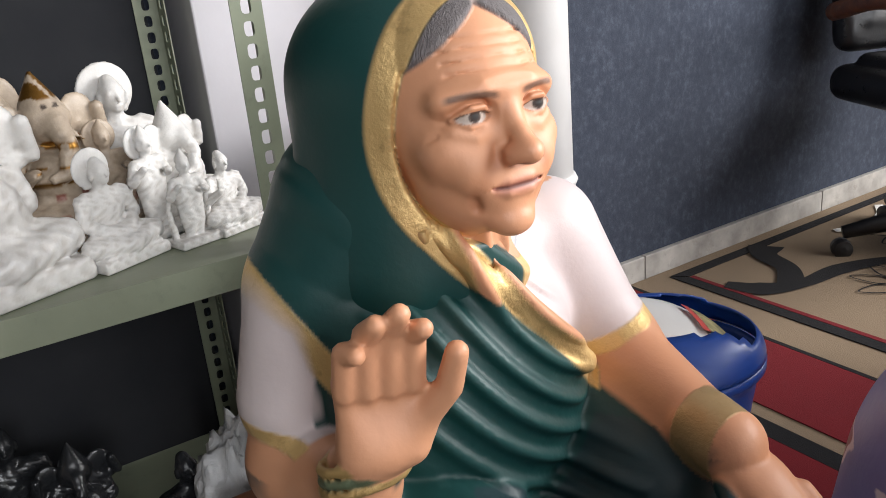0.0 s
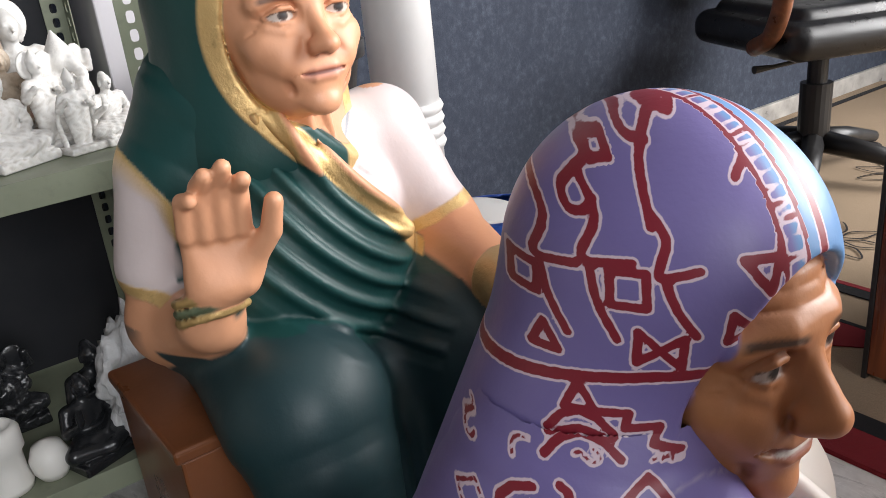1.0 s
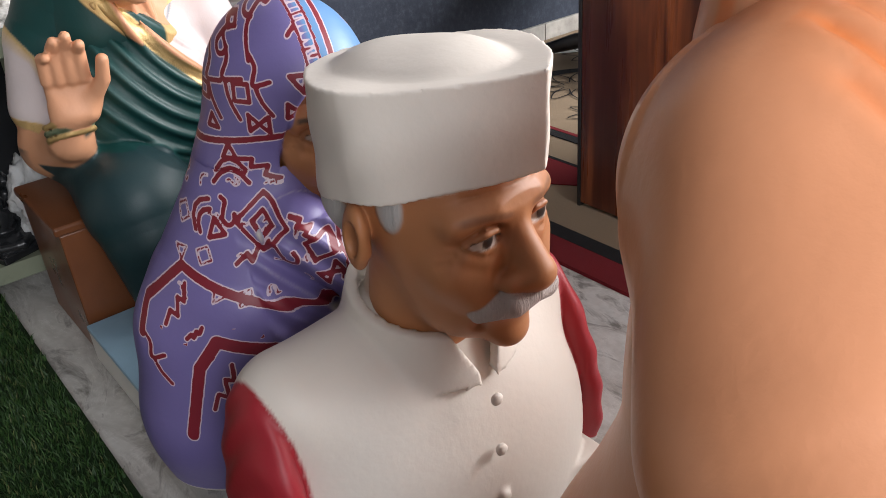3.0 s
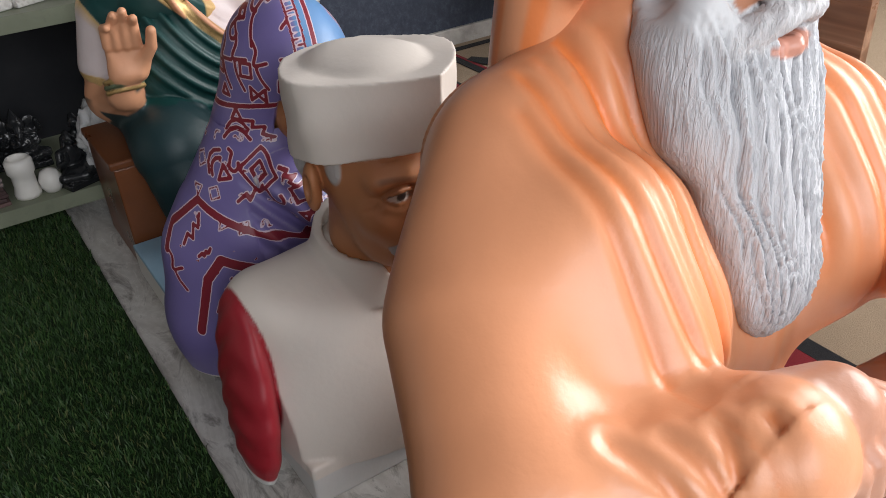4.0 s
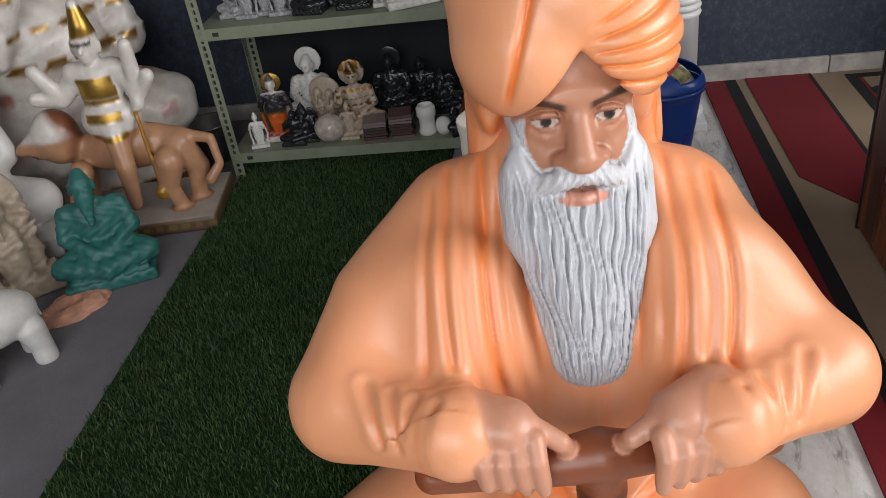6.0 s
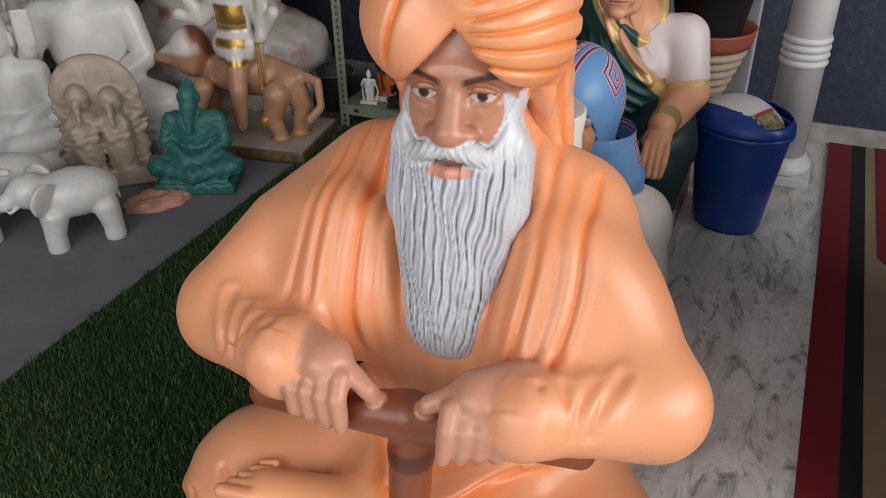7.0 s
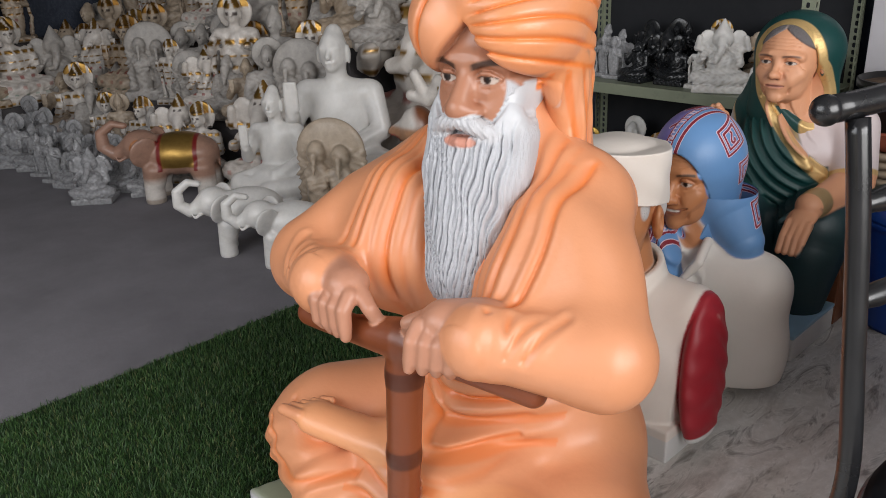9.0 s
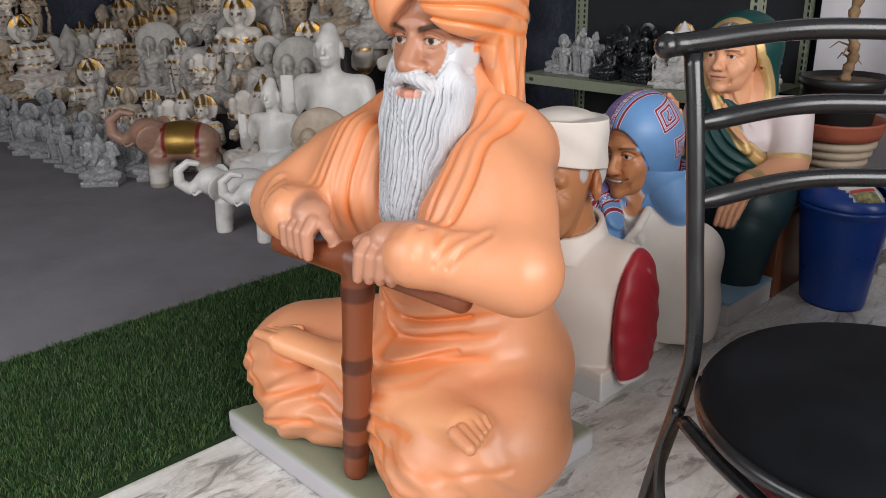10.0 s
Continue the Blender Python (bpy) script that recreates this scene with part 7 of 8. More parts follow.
def elephant_shape():
    s = [(ell((0, 0.10, 0.58), (0.25, 0.38, 0.27)), 0), (ell((0, -0.26, 0.70), (0.17, 0.18, 0.20)), 0.06), (tube([(0, -0.36, 0.70), (0.0, -0.50, 0.60), (0.0, -0.62, 0.70), (0.0, -0.62, 0.88), (0.0, -0.50, 0.99), (0.0, -0.40, 0.96)], [0.100, 0.078, 0.064, 0.055, 0.047, 0.040]), 0.04),
         (ell((0.215, -0.17, 0.67), (0.035, 0.15, 0.20), rot3(0, 12, 38)), 0.015), (ell((-0.215, -0.17, 0.67), (0.035, 0.15, 0.20), rot3(0, -12, -38)), 0.015), (tube([(0, 0.44, 0.66), (0, 0.47, 0.40)], [0.025, 0.015]), 0.02)]
    for x in (-0.13, 0.13):
        for y, d in ((-0.12, -0.04), (0.32, 0.03)):
            s.append((tube([(x, y, 0.42), (x, y + d, 0.18), (x, y + d, 0.035)], [0.125, 0.095, 0.098]), 0.04))
        s.append((tube([(x * 0.55, -0.36, 0.60), (x * 0.7, -0.46, 0.54), (x * 0.7, -0.49, 0.58)], [0.022, 0.018, 0.008]), 0.01))
    return s


def lion_rider():
    s = [(rbox((0, 0, 0.035), (0.46, 0.26, 0.035), 0.01), 0), (ell((0.04, 0.02, 0.36), (0.30, 0.10, 0.11)), 0), (ell((-0.30, 0.0, 0.46), (0.12, 0.12, 0.13)), 0.04), (tube([(-0.36, -0.02, 0.45), (-0.46, -0.05, 0.42)], [0.08, 0.05]), 0.02),
         ("cut", ell((-0.47, -0.06, 0.395), (0.06, 0.05, 0.025))), (tube([(0.30, 0.0, 0.34), (0.36, 0.02, 0.22), (0.33, 0.0, 0.08)], [0.085, 0.06, 0.04]), 0.03), (tube([(0.26, -0.10, 0.3), (0.22, -0.10, 0.18), (0.26, -0.10, 0.08)], [0.075, 0.05, 0.035]), 0.03),
         (tube([(-0.22, 0.03, 0.30), (-0.26, 0.03, 0.08)], [0.06, 0.04]), 0.03), (tube([(-0.20, -0.10, 0.30), (-0.30, -0.12, 0.10)], [0.06, 0.04]), 0.03), (tube([(0.34, 0.02, 0.38), (0.48, -0.02, 0.36), (0.50, -0.05, 0.24), (0.44, -0.08, 0.18)], [0.03, 0.024, 0.022, 0.028]), 0.02),
         (ell((0.02, -0.02, 0.52), (0.15, 0.11, 0.11)), 0.03), (ell((0.02, -0.02, 0.66), (0.11, 0.08, 0.12)), 0.03), (tube([(-0.09, -0.02, 0.74), (0.13, -0.02, 0.74)], 0.05), 0.03), (tube([(0.04, -0.10, 0.46), (0.06, -0.16, 0.32), (0.04, -0.15, 0.14)], [0.06, 0.05, 0.035]), 0.03)]
    for x0, x1, x2, z2 in ((-0.07, -0.18, -0.26, 0.78), (-0.07, -0.20, -0.30, 0.66), (0.11, 0.20, 0.22, 0.84), (0.11, 0.19, 0.19, 0.58), (0.11, 0.22, 0.28, 0.70)):
        s.append((tube([(x0, 0, 0.73), (x1, -0.03, 0.64), (x2, -0.06, z2)], [0.05, 0.042, 0.034]), 0.015))
    s += [(a, k) for a, k in [((lambda f, lo, hi: (lambda x, y, z: f(x - 0.02, y + 0.02, z), lo - 0.03, hi + 0.03))(*sh), kk) for sh, kk in small_face(0.86, 0, 0.076)]]
    s += [(tube([(0.02, 0, 0.90), (0.02, 0, 1.02)], [0.062, 0.03]), 0.01), (tube([(0.17, -0.08, 0.56), (0.19, -0.13, 0.20)], 0.012), 0.004), (ball((0.19, -0.135, 0.17), 0.036), 0.004)]
    return s


def arch_relief():
    s = [(both(tube([(0, 0.05, -0.2), (0, 0.05, 0.68)], 0.32, (1, 0.22)), half_space((0, 0, 0), (0, 0, -1))), 0), (rbox((0, -0.02, 0.07), (0.36, 0.13, 0.07), 0.02), 0.01)]
    for x, h in ((-0.11, 0.70), (0.11, 0.66)):
        s += [(ell((x, -0.05, h), (0.085, 0.085, 0.11)), 0.02), (ell((x, -0.05, h - 0.24), (0.115, 0.08, 0.17)), 0.03), (tube([(x, -0.06, 0.34), (x, -0.06, 0.16)], [0.11, 0.09]), 0.03), (tube([(x - 0.09, -0.06, 0.52), (x - 0.04, -0.15, 0.40), (x + 0.08, -0.13, 0.42)], [0.04, 0.035, 0.03]), 0.02), (tube([(x, -0.14, h), (x, -0.17, h - 0.16)], [0.03, 0.015]), 0.02)]
    return s


def gilded(k):
    """Gold crown, collar, belt and hem, red and green dabs, dark hair."""
    t = k.z
    for lo, hi in ((0.89, 1.1), (0.60, 0.645), (0.40, 0.425), (0.02, 0.05), (0.50, 0.515)):
        k.lay(smoothstep(np.abs(t - (lo + hi) / 2) - (hi - lo) / 2, 0.01) * (np.sin(k.x * 60 + k.y * 40) > -0.6), (0.62, 0.38, 0.10), 1.0)
    k.lay(0.8 * smoothstep(np.abs(t - 0.33) - 0.02, 0.01) * (np.sin(k.x * 45) > 0.5), (0.5, 0.10, 0.09))
    k.lay(0.8 * smoothstep(np.abs(t - 0.22) - 0.02, 0.01) * (np.sin(k.x * 38 + 1) > 0.6), (0.75, 0.45, 0.42))
    k.lay(0.6 * smoothstep(np.abs(t - 0.13) - 0.012, 0.01) * (np.sin(k.x * 52) > 0.3), (0.10, 0.30, 0.22))
    k.lay(0.9 * smoothstep(np.abs(t - 0.85) - 0.012, 0.006) * (k.y < -0.05) * (np.abs(np.abs(k.x) - 0.035) < 0.018), (0.06, 0.04, 0.04))


def festive(k):
    """Gilt halo, dark bodice, orange skirt."""
    k.lay(smoothstep(k.z - 0.42, 0.02) * (k.z > 0.09), (0.95, 0.18, 0.03))
    k.lay(smoothstep(np.abs(k.z - 0.57) - 0.15, 0.02), (0.05, 0.045, 0.06))
    k.lay(smoothstep(0.045 - k.y, 0.006) * (k.z > 0.68), (0.70, 0.48, 0.12), 1.0)
    k.lay(0.9 * smoothstep(0.915 - k.z, 0.01) * (k.y < 0.045), (0.06, 0.05, 0.05))
    k.lay(smoothstep(np.abs(k.z - 0.42) - 0.012, 0.006), (0.65, 0.42, 0.10), 1.0)


def lion_colours(k):
    k.lay(smoothstep(k.z - 0.47, 0.02) * (k.z > 0.07), (0.70, 0.40, 0.24))
    k.lay(smoothstep(k.d(ell((-0.26, 0.04, 0.47), (0.10, 0.14, 0.15))), 0.02) * (k.x > -0.33), (0.30, 0.11, 0.05))
    k.lay(smoothstep(k.d(ell((-0.45, -0.06, 0.40), (0.06, 0.06, 0.03))), 0.01), (0.35, 0.05, 0.05))
    k.lay(smoothstep(k.z - 0.07, 0.008), (0.20, 0.13, 0.08))
    k.lay(smoothstep(np.abs(k.z - 0.035) - 0.012, 0.006) * (np.sin(k.x * 90) > -0.2), (0.55, 0.42, 0.2), 0.8)
    for z, w in ((0.68, 0.045), (0.55, 0.02), (0.96, 0.06), (0.62, 0.012), (0.46, 0.015)):
        k.lay(smoothstep(np.abs(k.z - z) - w, 0.01) * (np.abs(k.x - 0.02) < 0.09) * (k.z > 0.45), (0.65, 0.42, 0.10), 1.0)
    k.lay(smoothstep(k.d(tube([(0.17, -0.08, 0.56), (0.19, -0.13, 0.20)], 0.014)), 0.006) * (k.z < 0.56), (0.62, 0.33, 0.05), 0.3)
    k.lay(smoothstep(k.d(ball((0.19, -0.135, 0.17), 0.038)), 0.006), (0.62, 0.33, 0.05), 0.3)
    k.lay(0.9 * smoothstep(np.abs(k.z - 0.875) - 0.01, 0.006) * (k.y < -0.05) * (np.abs(k.x - 0.02) < 0.05), (0.05, 0.03, 0.03))


def saddle_colours(k):
    k.lay(0.8 * smoothstep(0.30 - k.z, 0.1), (0.42, 0.17, 0.08))
    k.lay(smoothstep(np.abs(k.y - 0.12) - 0.17, 0.02) * (k.z > 0.46), (0.55, 0.36, 0.10), 0.9)
    k.lay(smoothstep(np.abs(np.abs(k.y - 0.12) - 0.17) - 0.02, 0.01) * (k.z > 0.42), (0.28, 0.02, 0.02))
    k.lay(smoothstep(k.z - 0.06, 0.02), (0.6, 0.55, 0.5))
    k.lay(0.9 * smoothstep(k.d(ell((0.17, -0.2, 0.7), (0.05, 0.13, 0.17))), 0.01) * (np.abs(k.x) > 0.14), (0.60, 0.22, 0.05))


SHAPES = {
    "seated": figure_mesh("seated_figure", seated()), "seated_halo": figure_mesh("seated_halo_figure", seated(halo=True, raised=False)), "crowned": figure_mesh("crowned_figure", seated(crown=True, halo=True), paint=gilded),
    "standing": figure_mesh("standing_figure", standing()), "standing_plain": figure_mesh("standing_plain_figure", standing(halo=False)), "standing_gold": figure_mesh("standing_gold_figure", standing(), paint=gilded),
    "standing_festive": figure_mesh("standing_festive_figure", standing(), paint=festive),
    "tusker": figure_mesh("tusker_figure", tusker()), "tusker_gold": figure_mesh("tusker_gold_figure", tusker(), paint=gilded), "elephant": figure_mesh("elephant_figure", elephant_shape(), 80, ripple=False),
    "elephant_gold": figure_mesh("saddled_elephant_figure", elephant_shape(), 80, saddle_colours, False), "lion": figure_mesh("lion_rider_figure", lion_rider(), 90, lion_colours, False), "relief": figure_mesh("arch_relief_figure", arch_relief(), 64),
    "bearded": figure_mesh("bearded_seated_figure", seated(raised=False, beard=True, slim=1.15), 70), "buddha": figure_mesh("smooth_seated_figure", seated(), 84, ripple=False), "buddha_calm": figure_mesh("calm_seated_figure", seated(raised=False, halo=True), 70, ripple=False),
}
CACHE = {}
MAT_WORDS = {"white": ("white marble", M_MARBLE_WHITE), "cream": ("cream marble", M_MARBLE_CREAM), "grey": ("dusty grey marble", M_MARBLE_GREY), "black": ("polished black stone", M_BLACK_STONE), "crystal": ("cloudy crystal", M_CRYSTAL),
             "painted": ("gilded painted marble", M_PAINTED), "green": ("sea-green painted", M_GREEN_STONE), "pink": ("salmon painted", M_PINK_STONE)}
SHAPE_WORDS = {"seated": "seated figure", "seated_halo": "haloed seated figure", "crowned": "seated crowned deity", "standing": "standing deity with a halo", "standing_plain": "standing deity", "standing_gold": "standing deity, gold trim",
               "standing_festive": "standing deity in orange skirt", "tusker": "seated elephant-headed deity", "tusker_gold": "elephant-headed deity, gold trim", "elephant": "elephant with raised trunk", "elephant_gold": "elephant with a gold saddle cloth", "lion": "goddess riding a lion",
               "relief": "arched relief of two figures", "bearded": "cross-legged bearded man", "buddha": "seated robed teacher", "buddha_calm": "meditating figure with a halo"}


def figurine(shape, mat, at, height, rz=0.0, where="on the carpet", squash=1.0):
    key = (shape, mat)
    if key not in CACHE:
        me = SHAPES[shape].copy()
        me.materials.clear()
        me.materials.append(MAT_WORDS[mat][1])
        CACHE[key] = me
    kind = "elephant_figurine" if "elephant" in shape else "statuette"
    ob = new(kind, CACHE[key])
    ob.matrix_world = pose(*at, 0, 0, rz) @ Matrix.Diagonal((height * squash, height * squash, height, 1))
    return tagged(ob, f"{MAT_WORDS[mat][0]} {SHAPE_WORDS[shape]} {where}", "figurine", "shop figurines")


# upper rack shelf
S = 0.5755
for shape, mat, x, y, h, rz in (("tusker", "white", 0.02, 1.03, 0.185, 22), ("tusker_gold", "cream", 0.135, 1.18, 0.17, 20), ("seated_halo", "white", 0.165, 1.045, 0.105, 25), ("standing", "white", 0.235, 1.10, 0.115, 30), ("standing_plain", "white", 0.262, 1.03, 0.095, 15),
                              ("seated_halo", "white", 0.235, 1.23, 0.165, 10), ("seated_halo", "cream", 0.09, 1.29, 0.165, 5), ("tusker", "white", 0.285, 1.16, 0.125, 35), ("seated", "white", 0.318, 1.06, 0.085, 20), ("standing", "cream", 0.20, 1.17, 0.12, 12),
                              ("crowned", "painted", -0.06, 1.16, 0.17, 12), ("standing_plain", "white", -0.06, 1.02, 0.13, 8), ("seated", "black", -0.17, 1.05, 0.13, 0), ("tusker", "black", -0.25, 1.12, 0.15, 10), ("seated", "black", -0.32, 1.03, 0.12, -8),
                              ("standing_plain", "black", -0.21, 1.20, 0.16, 0), ("tusker", "black", -0.36, 1.18, 0.15, 0), ("seated_halo", "black", -0.28, 1.24, 0.16, 12), ("standing", "crystal", -0.43, 1.03, 0.125, 5), ("standing_plain", "crystal", -0.49, 1.05, 0.13, 0), ("seated", "crystal", -0.47, 1.15, 0.14, 0),
                              ("standing", "crystal", -0.55, 1.03, 0.12, 0), ("seated_halo", "crystal", -0.60, 1.08, 0.12, 0), ("seated", "crystal", -0.56, 1.18, 0.15, 0), ("seated_halo", "black", -0.41, 1.25, 0.15, 0)):
    figurine(shape, mat, (x, y, S), h * 1.28, rz, "on the rack shelf")
# lower rack shelf
S = 0.1055
for shape, mat, x, y, h, rz in (("standing_plain", "white", -0.610, 0.985, 0.135, 10), ("standing_festive", "painted", -0.545, 1.05, 0.25, 8), ("seated_halo", "white", -0.44, 1.20, 0.27, 0), ("tusker", "black", -0.44, 1.02, 0.14, 5), ("relief", "cream", -0.37, 1.12, 0.20, -5), ("crowned", "cream", -0.245, 1.08, 0.25, 10),
                              ("seated_halo", "black", -0.13, 1.22, 0.24, 0), ("seated", "black", -0.02, 1.26, 0.20, 0), ("buddha", "black", 0.155, 0.995, 0.15, 20), ("standing_plain", "cream", -0.265, 1.00, 0.14, 0), ("tusker", "black", 0.06, 1.20, 0.16, 0)):
    figurine(shape, mat, (x, y, S), h, rz, "on the low shelf")
figurine("buddha", "black", (-0.475, 1.00, S), 0.13, 0, "on the low shelf")


def stacked_tiles(x, y, rz, n):
    ob = thing("tile_stack", (x, y, S), "stack of small dark square stone tiles on the shelf", "tiles", "tile stacks", rz)
    rnd = random.Random(int(abs(x) * 1000))
    for i in range(n):
        t = part("tile", block((-0.042, -0.042, i * 0.011), (0.042, 0.042, i * 0.011 + 0.0095), 0.001, 1), plain("tile_stone", random.Random(i).choice([(0.06, 0.035, 0.035), (0.12, 0.07, 0.065), (0.2, 0.16, 0.15)]), 0.4), ob)
        t.matrix_local = pose(rnd.uniform(-0.003, 0.003), rnd.uniform(-0.003, 0.003), 0, 0, 0, rnd.uniform(-5, 5))


stacked_tiles(-0.165, 0.985, 8, 7)
stacked_tiles(-0.070, 1.005, 4, 8)
cup = thing("marble_jar", (0.025, 0.995, S), "white marble jar with a collar on the low shelf", "jar")
part("body", lathe([(0.0, 0), (0.032, 0), (0.034, 0.01), (0.029, 0.03), (0.029, 0.062), (0.035, 0.07), (0.035, 0.10), (0.027, 0.11), (0.024, 0.108), (0.022, 0.095), (0.0, 0.095)], 32), M_WHITE_PLASTER, cup, smooth=True)
small_cup = thing("marble_jar", (0.085, 0.985, S), "small round white marble jar on the low shelf", "jar")
part("body", lathe([(0.0, 0), (0.02, 0), (0.028, 0.015), (0.03, 0.035), (0.022, 0.055), (0.008, 0.062), (0.0, 0.064)], 28), M_WHITE_PLASTER, small_cup, smooth=True)
shell = thing("wrapped_ball", (-0.335, 0.985, S), "round cream stone piece in clear wrapping", "stone ball")
wb = bmesh.new()
bmesh.ops.create_icosphere(wb, subdivisions=4, radius=0.055, matrix=Matrix.Translation((0, 0, 0.053)) @ Matrix.Diagonal((1.05, 0.9, 0.95, 1)))
for v in wb.verts:
    v.co += v.co.normalized() * 0.005 * noise.noise(v.co * 40)
part("ball", wb, plain("wrapped_cream_stone", (0.40, 0.36, 0.30), 0.2, vary=0.3, scale=40), shell, smooth=True)


def plastic_bag():
    bm = bmesh.new()
    bmesh.ops.create_icosphere(bm, subdivisions=5, radius=0.085)
    for v in bm.verts:
        n = v.co.normalized()
        f = noise.noise(n * 3.1 + Vector((3, 1, 2))) * 0.022 + abs(noise.noise(n * 7.3)) * 0.016 + abs(noise.noise(n * 15)) * 0.007
        v.co = Vector((n.x * (0.075 + f), n.y * (0.065 + f), n.z * (0.085 + f * 1.3) + 0.078))
        if v.co.z > 0.10:
            v.co.x *= 1 - 0.35 * (v.co.z - 0.10) / 0.08
        v.co.z = max(v.co.z, 0.0)
    k = Mat("thin_white_plastic", 0.25)
    k.colour(k.ramp(k.noise(20, 4), [(0.3, (0.62, 0.62, 0.62)), (0.7, (0.8, 0.8, 0.8))])).bump(k.noise(35, 5, 0.7, None, 1.5), 0.9, 0.006)
    k.b.inputs["Transmission Weight"].default_value = 0.15
    ob = link_mesh("plastic_bag", bm, k.m, smooth=True)
    ob.matrix_world = pose(0.262, 0.99, S, 0, 0, 10) @ Matrix.Diagonal((1.0, 0.85, 1.32, 1))
    return tagged(ob, "crumpled white plastic bag on the low shelf", "bag")


plastic_bag()
figurine("buddha", "black", (0.19, 1.06, S), 0.17, 15, "on the low shelf")

# ---- floor display on the grey carpet ----
figurine("elephant", "white", (-1.055, -0.150, 0.006), 0.275, -38, squash=1.2)
figurine("elephant", "white", (-1.300, -0.190, 0.006), 0.295, -32, squash=1.2)
figurine("relief", "cream", (-1.235, 0.215, 0.006), 0.455, 38)
figurine("bearded", "green", (-0.945, 0.345, 0.006), 0.375, 24, squash=1.02)
figurine("lion", "painted", (-0.985, 0.690, 0.006), 0.74, 8, squash=0.88)
figurine("buddha", "white", (-1.64, 0.235, 0.006), 0.56, 30, squash=0.85)
figurine("buddha", "white", (-1.52, 0.50, 0.006), 0.80, 34, squash=0.92)
figurine("elephant_gold", "painted", (-2.16, -0.02, 0.006), 0.37, -42, squash=1.3)
figurine("tusker_gold", "painted", (-1.90, 0.36, 0.006), 0.50, 30)
# mask plaque lying on the carpet
bm = bmesh.new()
bmesh.ops.create_icosphere(bm, subdivisions=5, radius=1.0)
for v in bm.verts:
    n = v.co.copy()
    r = 1 + 0.10 * noise.noise(Vector((n.x, n.y, 0)) * 2.2) + 0.05 * noise.noise(n * 6)
    z = max(0, n.z) * 0.030 - 0.016 * math.exp(-((n.x + 0.1) ** 2 * 5 + (n.y - 0.05) ** 2 * 12)) + 0.012 * max(0, noise.noise(n * 4))
    v.co = Vector((n.x * 0.115 * r, n.y * 0.078 * r, z if n.z > 0 else 0))
mask = link_mesh("plaque", bm, plain("salmon_plaster", (0.56, 0.28, 0.19), 0.6, vary=0.25, scale=30, bump=0.4, dirt=(0.25, 0.1, 0.06)), smooth=True)
mask.matrix_world = pose(-0.985, 0.145, 0.006, 0, 0, 52)
tagged(mask, "salmon-coloured rough plaster plaque lying on the carpet", "plaque")
pail = thing("steel_pail", (-0.86, 1.12, 0.006), "small dull steel pail beside the rack", "pail")
part("body", lathe([(0.0, 0.0), (0.07, 0.0), (0.085, 0.15), (0.09, 0.152), (0.09, 0.158), (0.082, 0.156), (0.068, 0.01), (0.0, 0.01)], 36), plain("dull_steel", (0.22, 0.21, 0.20), 0.35, metal=0.8, vary=0.3), pail, smooth=True)

# stepped display benches behind, covered with grey cloth
M_BENCH = carpet("bench_cloth", (0.10, 0.093, 0.095))
STEPS = ((0.42, 0.80, 0.25), (0.80, 1.12, 0.62), (1.12, 1.49, 1.02))
for i, (ya, yb, top) in enumerate(STEPS):
    bench = thing("display_step", (-3.15, 0, 0.006), "grey cloth-covered display step crowded with figurines", "display step", "display steps")
    part("body", block((-1.45, ya, 0.0), (1.35 if i else 1.15, yb - 0.002, top), 0.006), M_BENCH, bench)

rng = random.Random(21)
ROW_KINDS = [("crowned", "painted"), ("standing_gold", "painted"), ("tusker_gold", "painted"), ("crowned", "painted"), ("standing_gold", "cream"), ("tusker_gold", "cream"), ("seated", "cream"), ("standing", "cream"), ("tusker", "grey"), ("seated_halo", "grey"), ("standing_plain", "grey"), ("buddha", "grey"), ("relief", "grey"), ("crowned", "cream"), ("bearded", "grey")]
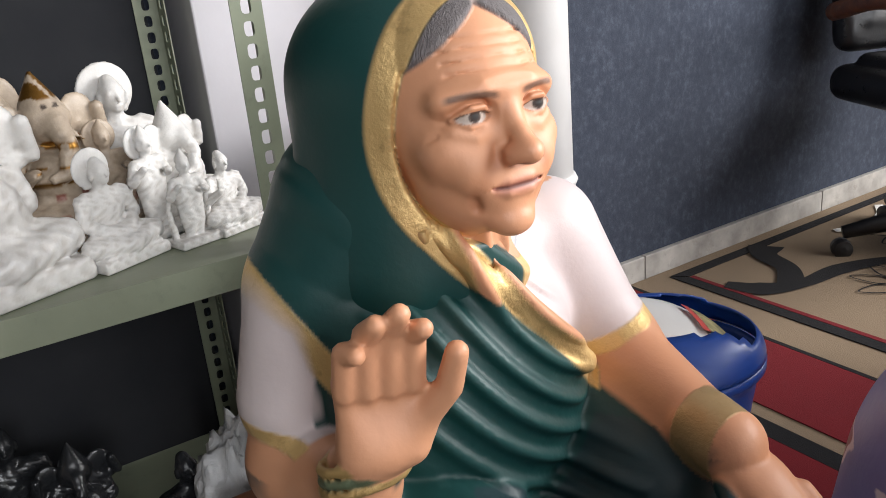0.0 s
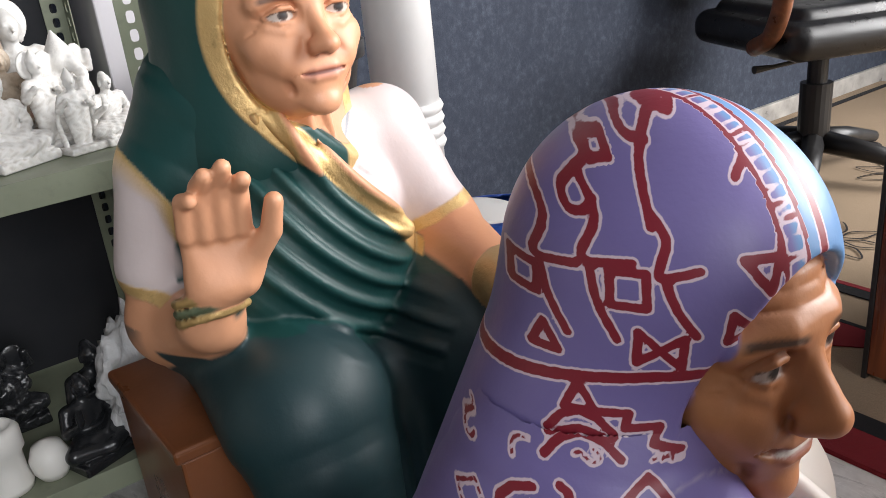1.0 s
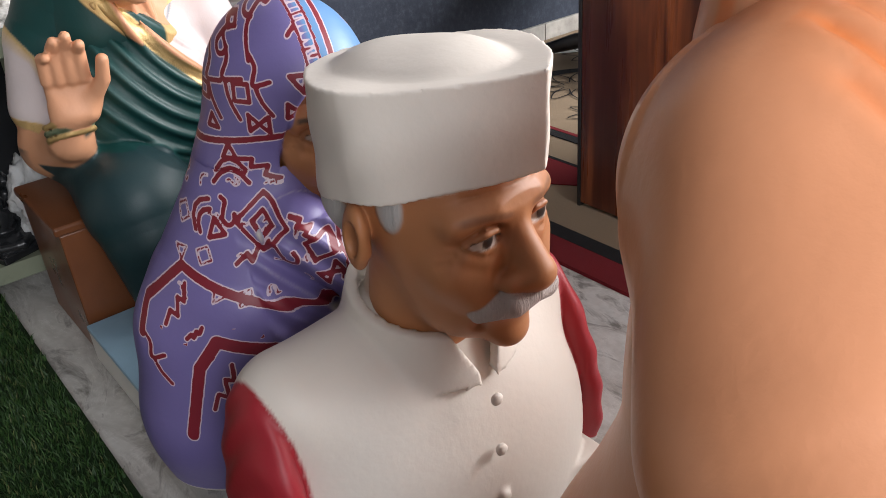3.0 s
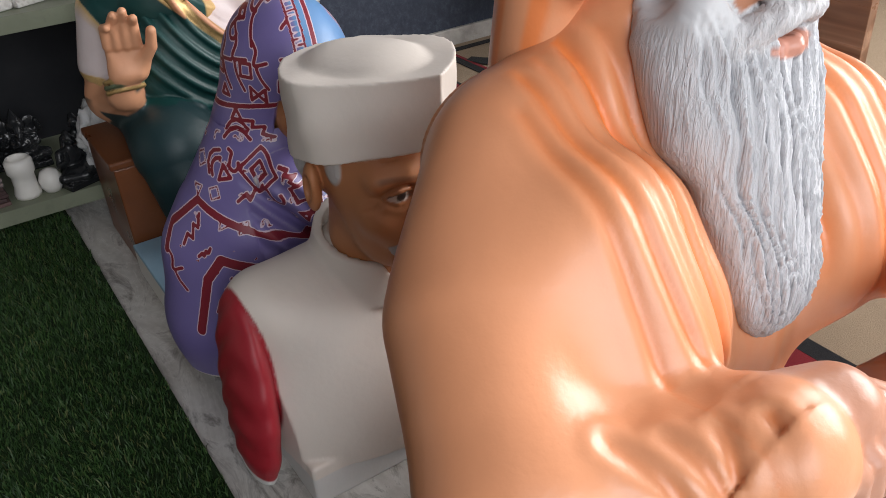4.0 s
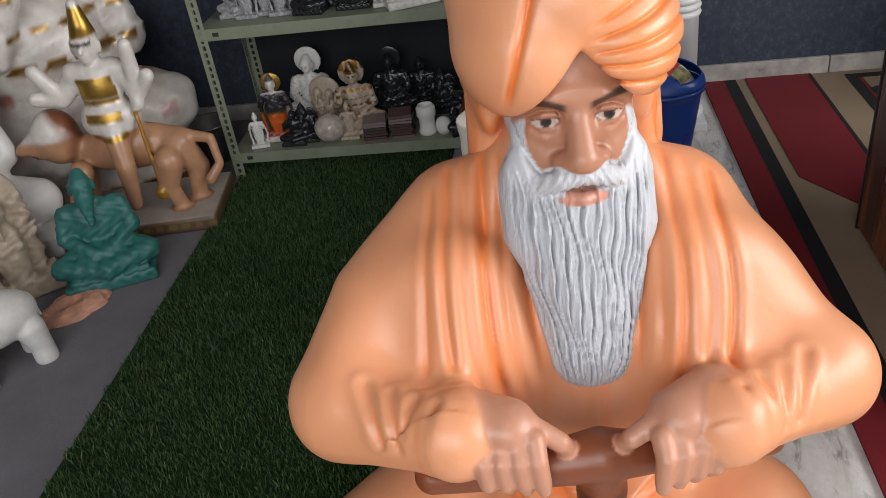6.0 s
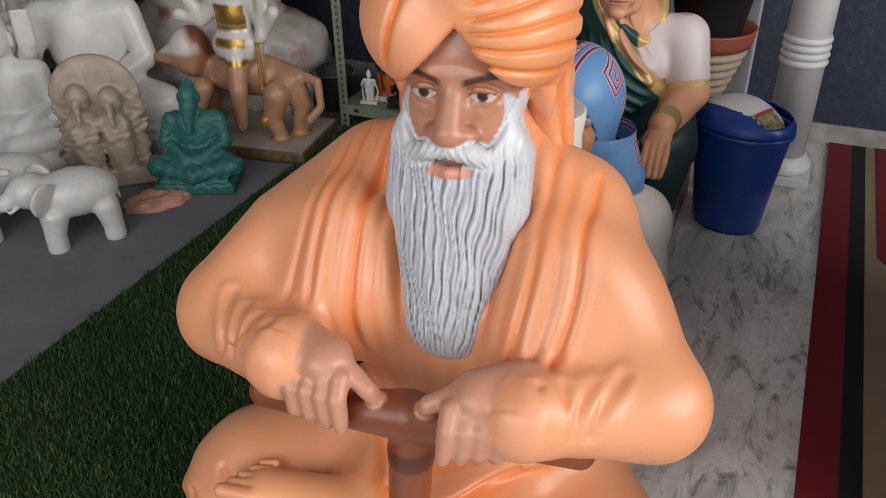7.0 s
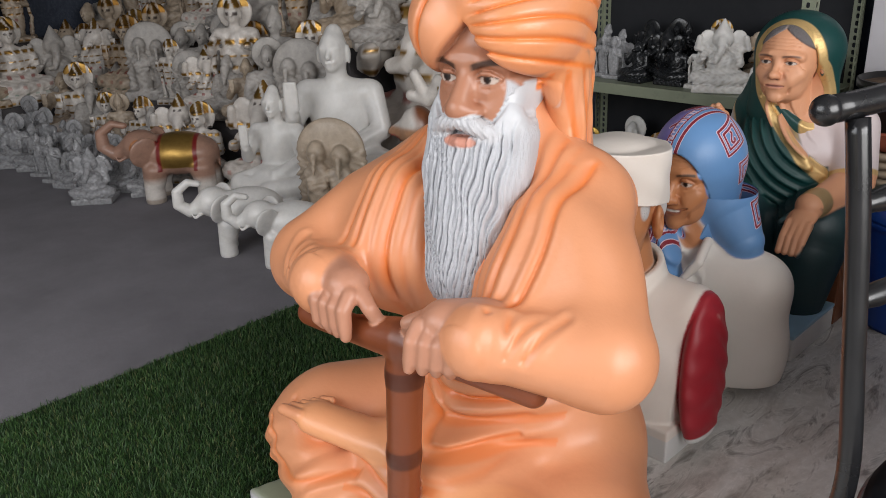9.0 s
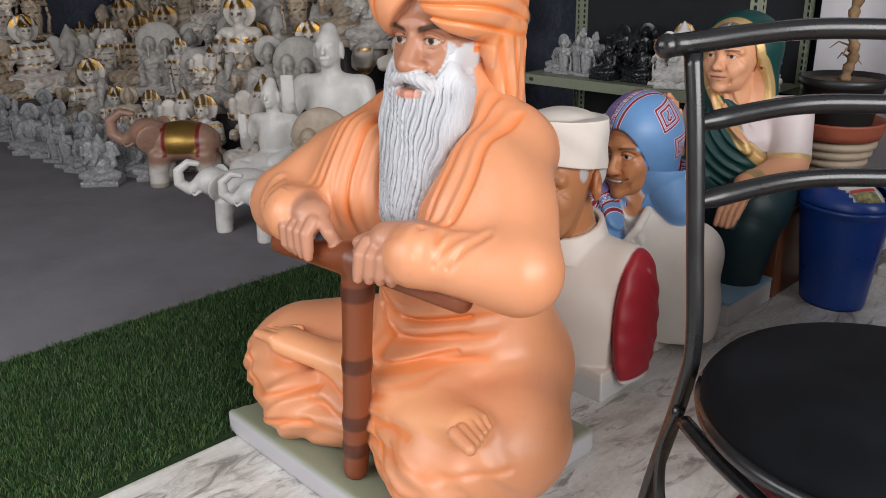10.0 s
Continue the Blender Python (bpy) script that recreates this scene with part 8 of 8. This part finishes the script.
# crystal pieces in front
for i in range(20):
    x = -3.95 + 0.085 * i + rng.uniform(-0.02, 0.02)
    row = i % 2
    figurine(rng.choice(["seated", "standing_plain", "tusker", "seated_halo"]), "crystal", (x, -0.27 + 0.03 * math.sin(i) + 0.20 * row, 0.006), rng.uniform(0.22, 0.30), 45 + rng.uniform(-20, 20))
for i in range(9):
    x = -3.9 + 0.2 * i + rng.uniform(-0.03, 0.03)
    shape, mat = rng.choice(ROW_KINDS)
    figurine(shape, mat, (x, 0.20 + rng.uniform(-0.03, 0.05), 0.006), rng.uniform(0.32, 0.46), 42 + rng.uniform(-15, 15))
for i, (ya, yb, top) in enumerate(STEPS):
    for row in range(2):
        x = -4.52
        while x < -1.75 + 0.1 * i:
            shape, mat = rng.choice(ROW_KINDS)
            h = rng.uniform(0.30, 0.46) + 0.10 * row
            figurine(shape, mat, (x, ya + 0.10 + 0.17 * row, top + 0.006), h, 40 + rng.uniform(-18, 18), "on a display step")
            x += h * rng.uniform(0.52, 0.66)
# steps along the far side wall
for xa, xb, top in ((-4.38, -4.04, 0.22), (-4.73, -4.384, 0.55)):
    bench = thing("display_step", (-4.3, 0, 0.006), "grey cloth-covered display step crowded with figurines", "display step", "display steps")
    part("body", block((xa + 4.3, -1.1, 0.0), (xb + 4.3, 0.41, top), 0.006), M_BENCH, bench)
    y = -1.0
    while y < 0.36:
        shape, mat = rng.choice(ROW_KINDS[:9])
        h = rng.uniform(0.34, 0.50)
        figurine(shape, mat, ((xa + xb) / 2 + rng.uniform(-0.05, 0.05), y, top + 0.006), h, 75 + rng.uniform(-15, 15), "on a display step")
        y += h * rng.uniform(0.5, 0.62)
# tall pieces by the wall
figurine("tusker_gold", "painted", (-1.42, 1.12, 0.006), 1.25, 22, "by the wall", 0.95)
figurine("crowned", "painted", (-2.05, 1.20, 1.026), 0.75, 35, "on a display step")
figurine("bearded", "grey", (-2.62, 0.98, 0.626), 0.66, 40, "on a display step")
figurine("standing_gold", "painted", (-2.48, 0.60, 0.256), 0.62, 45, "on a display step")
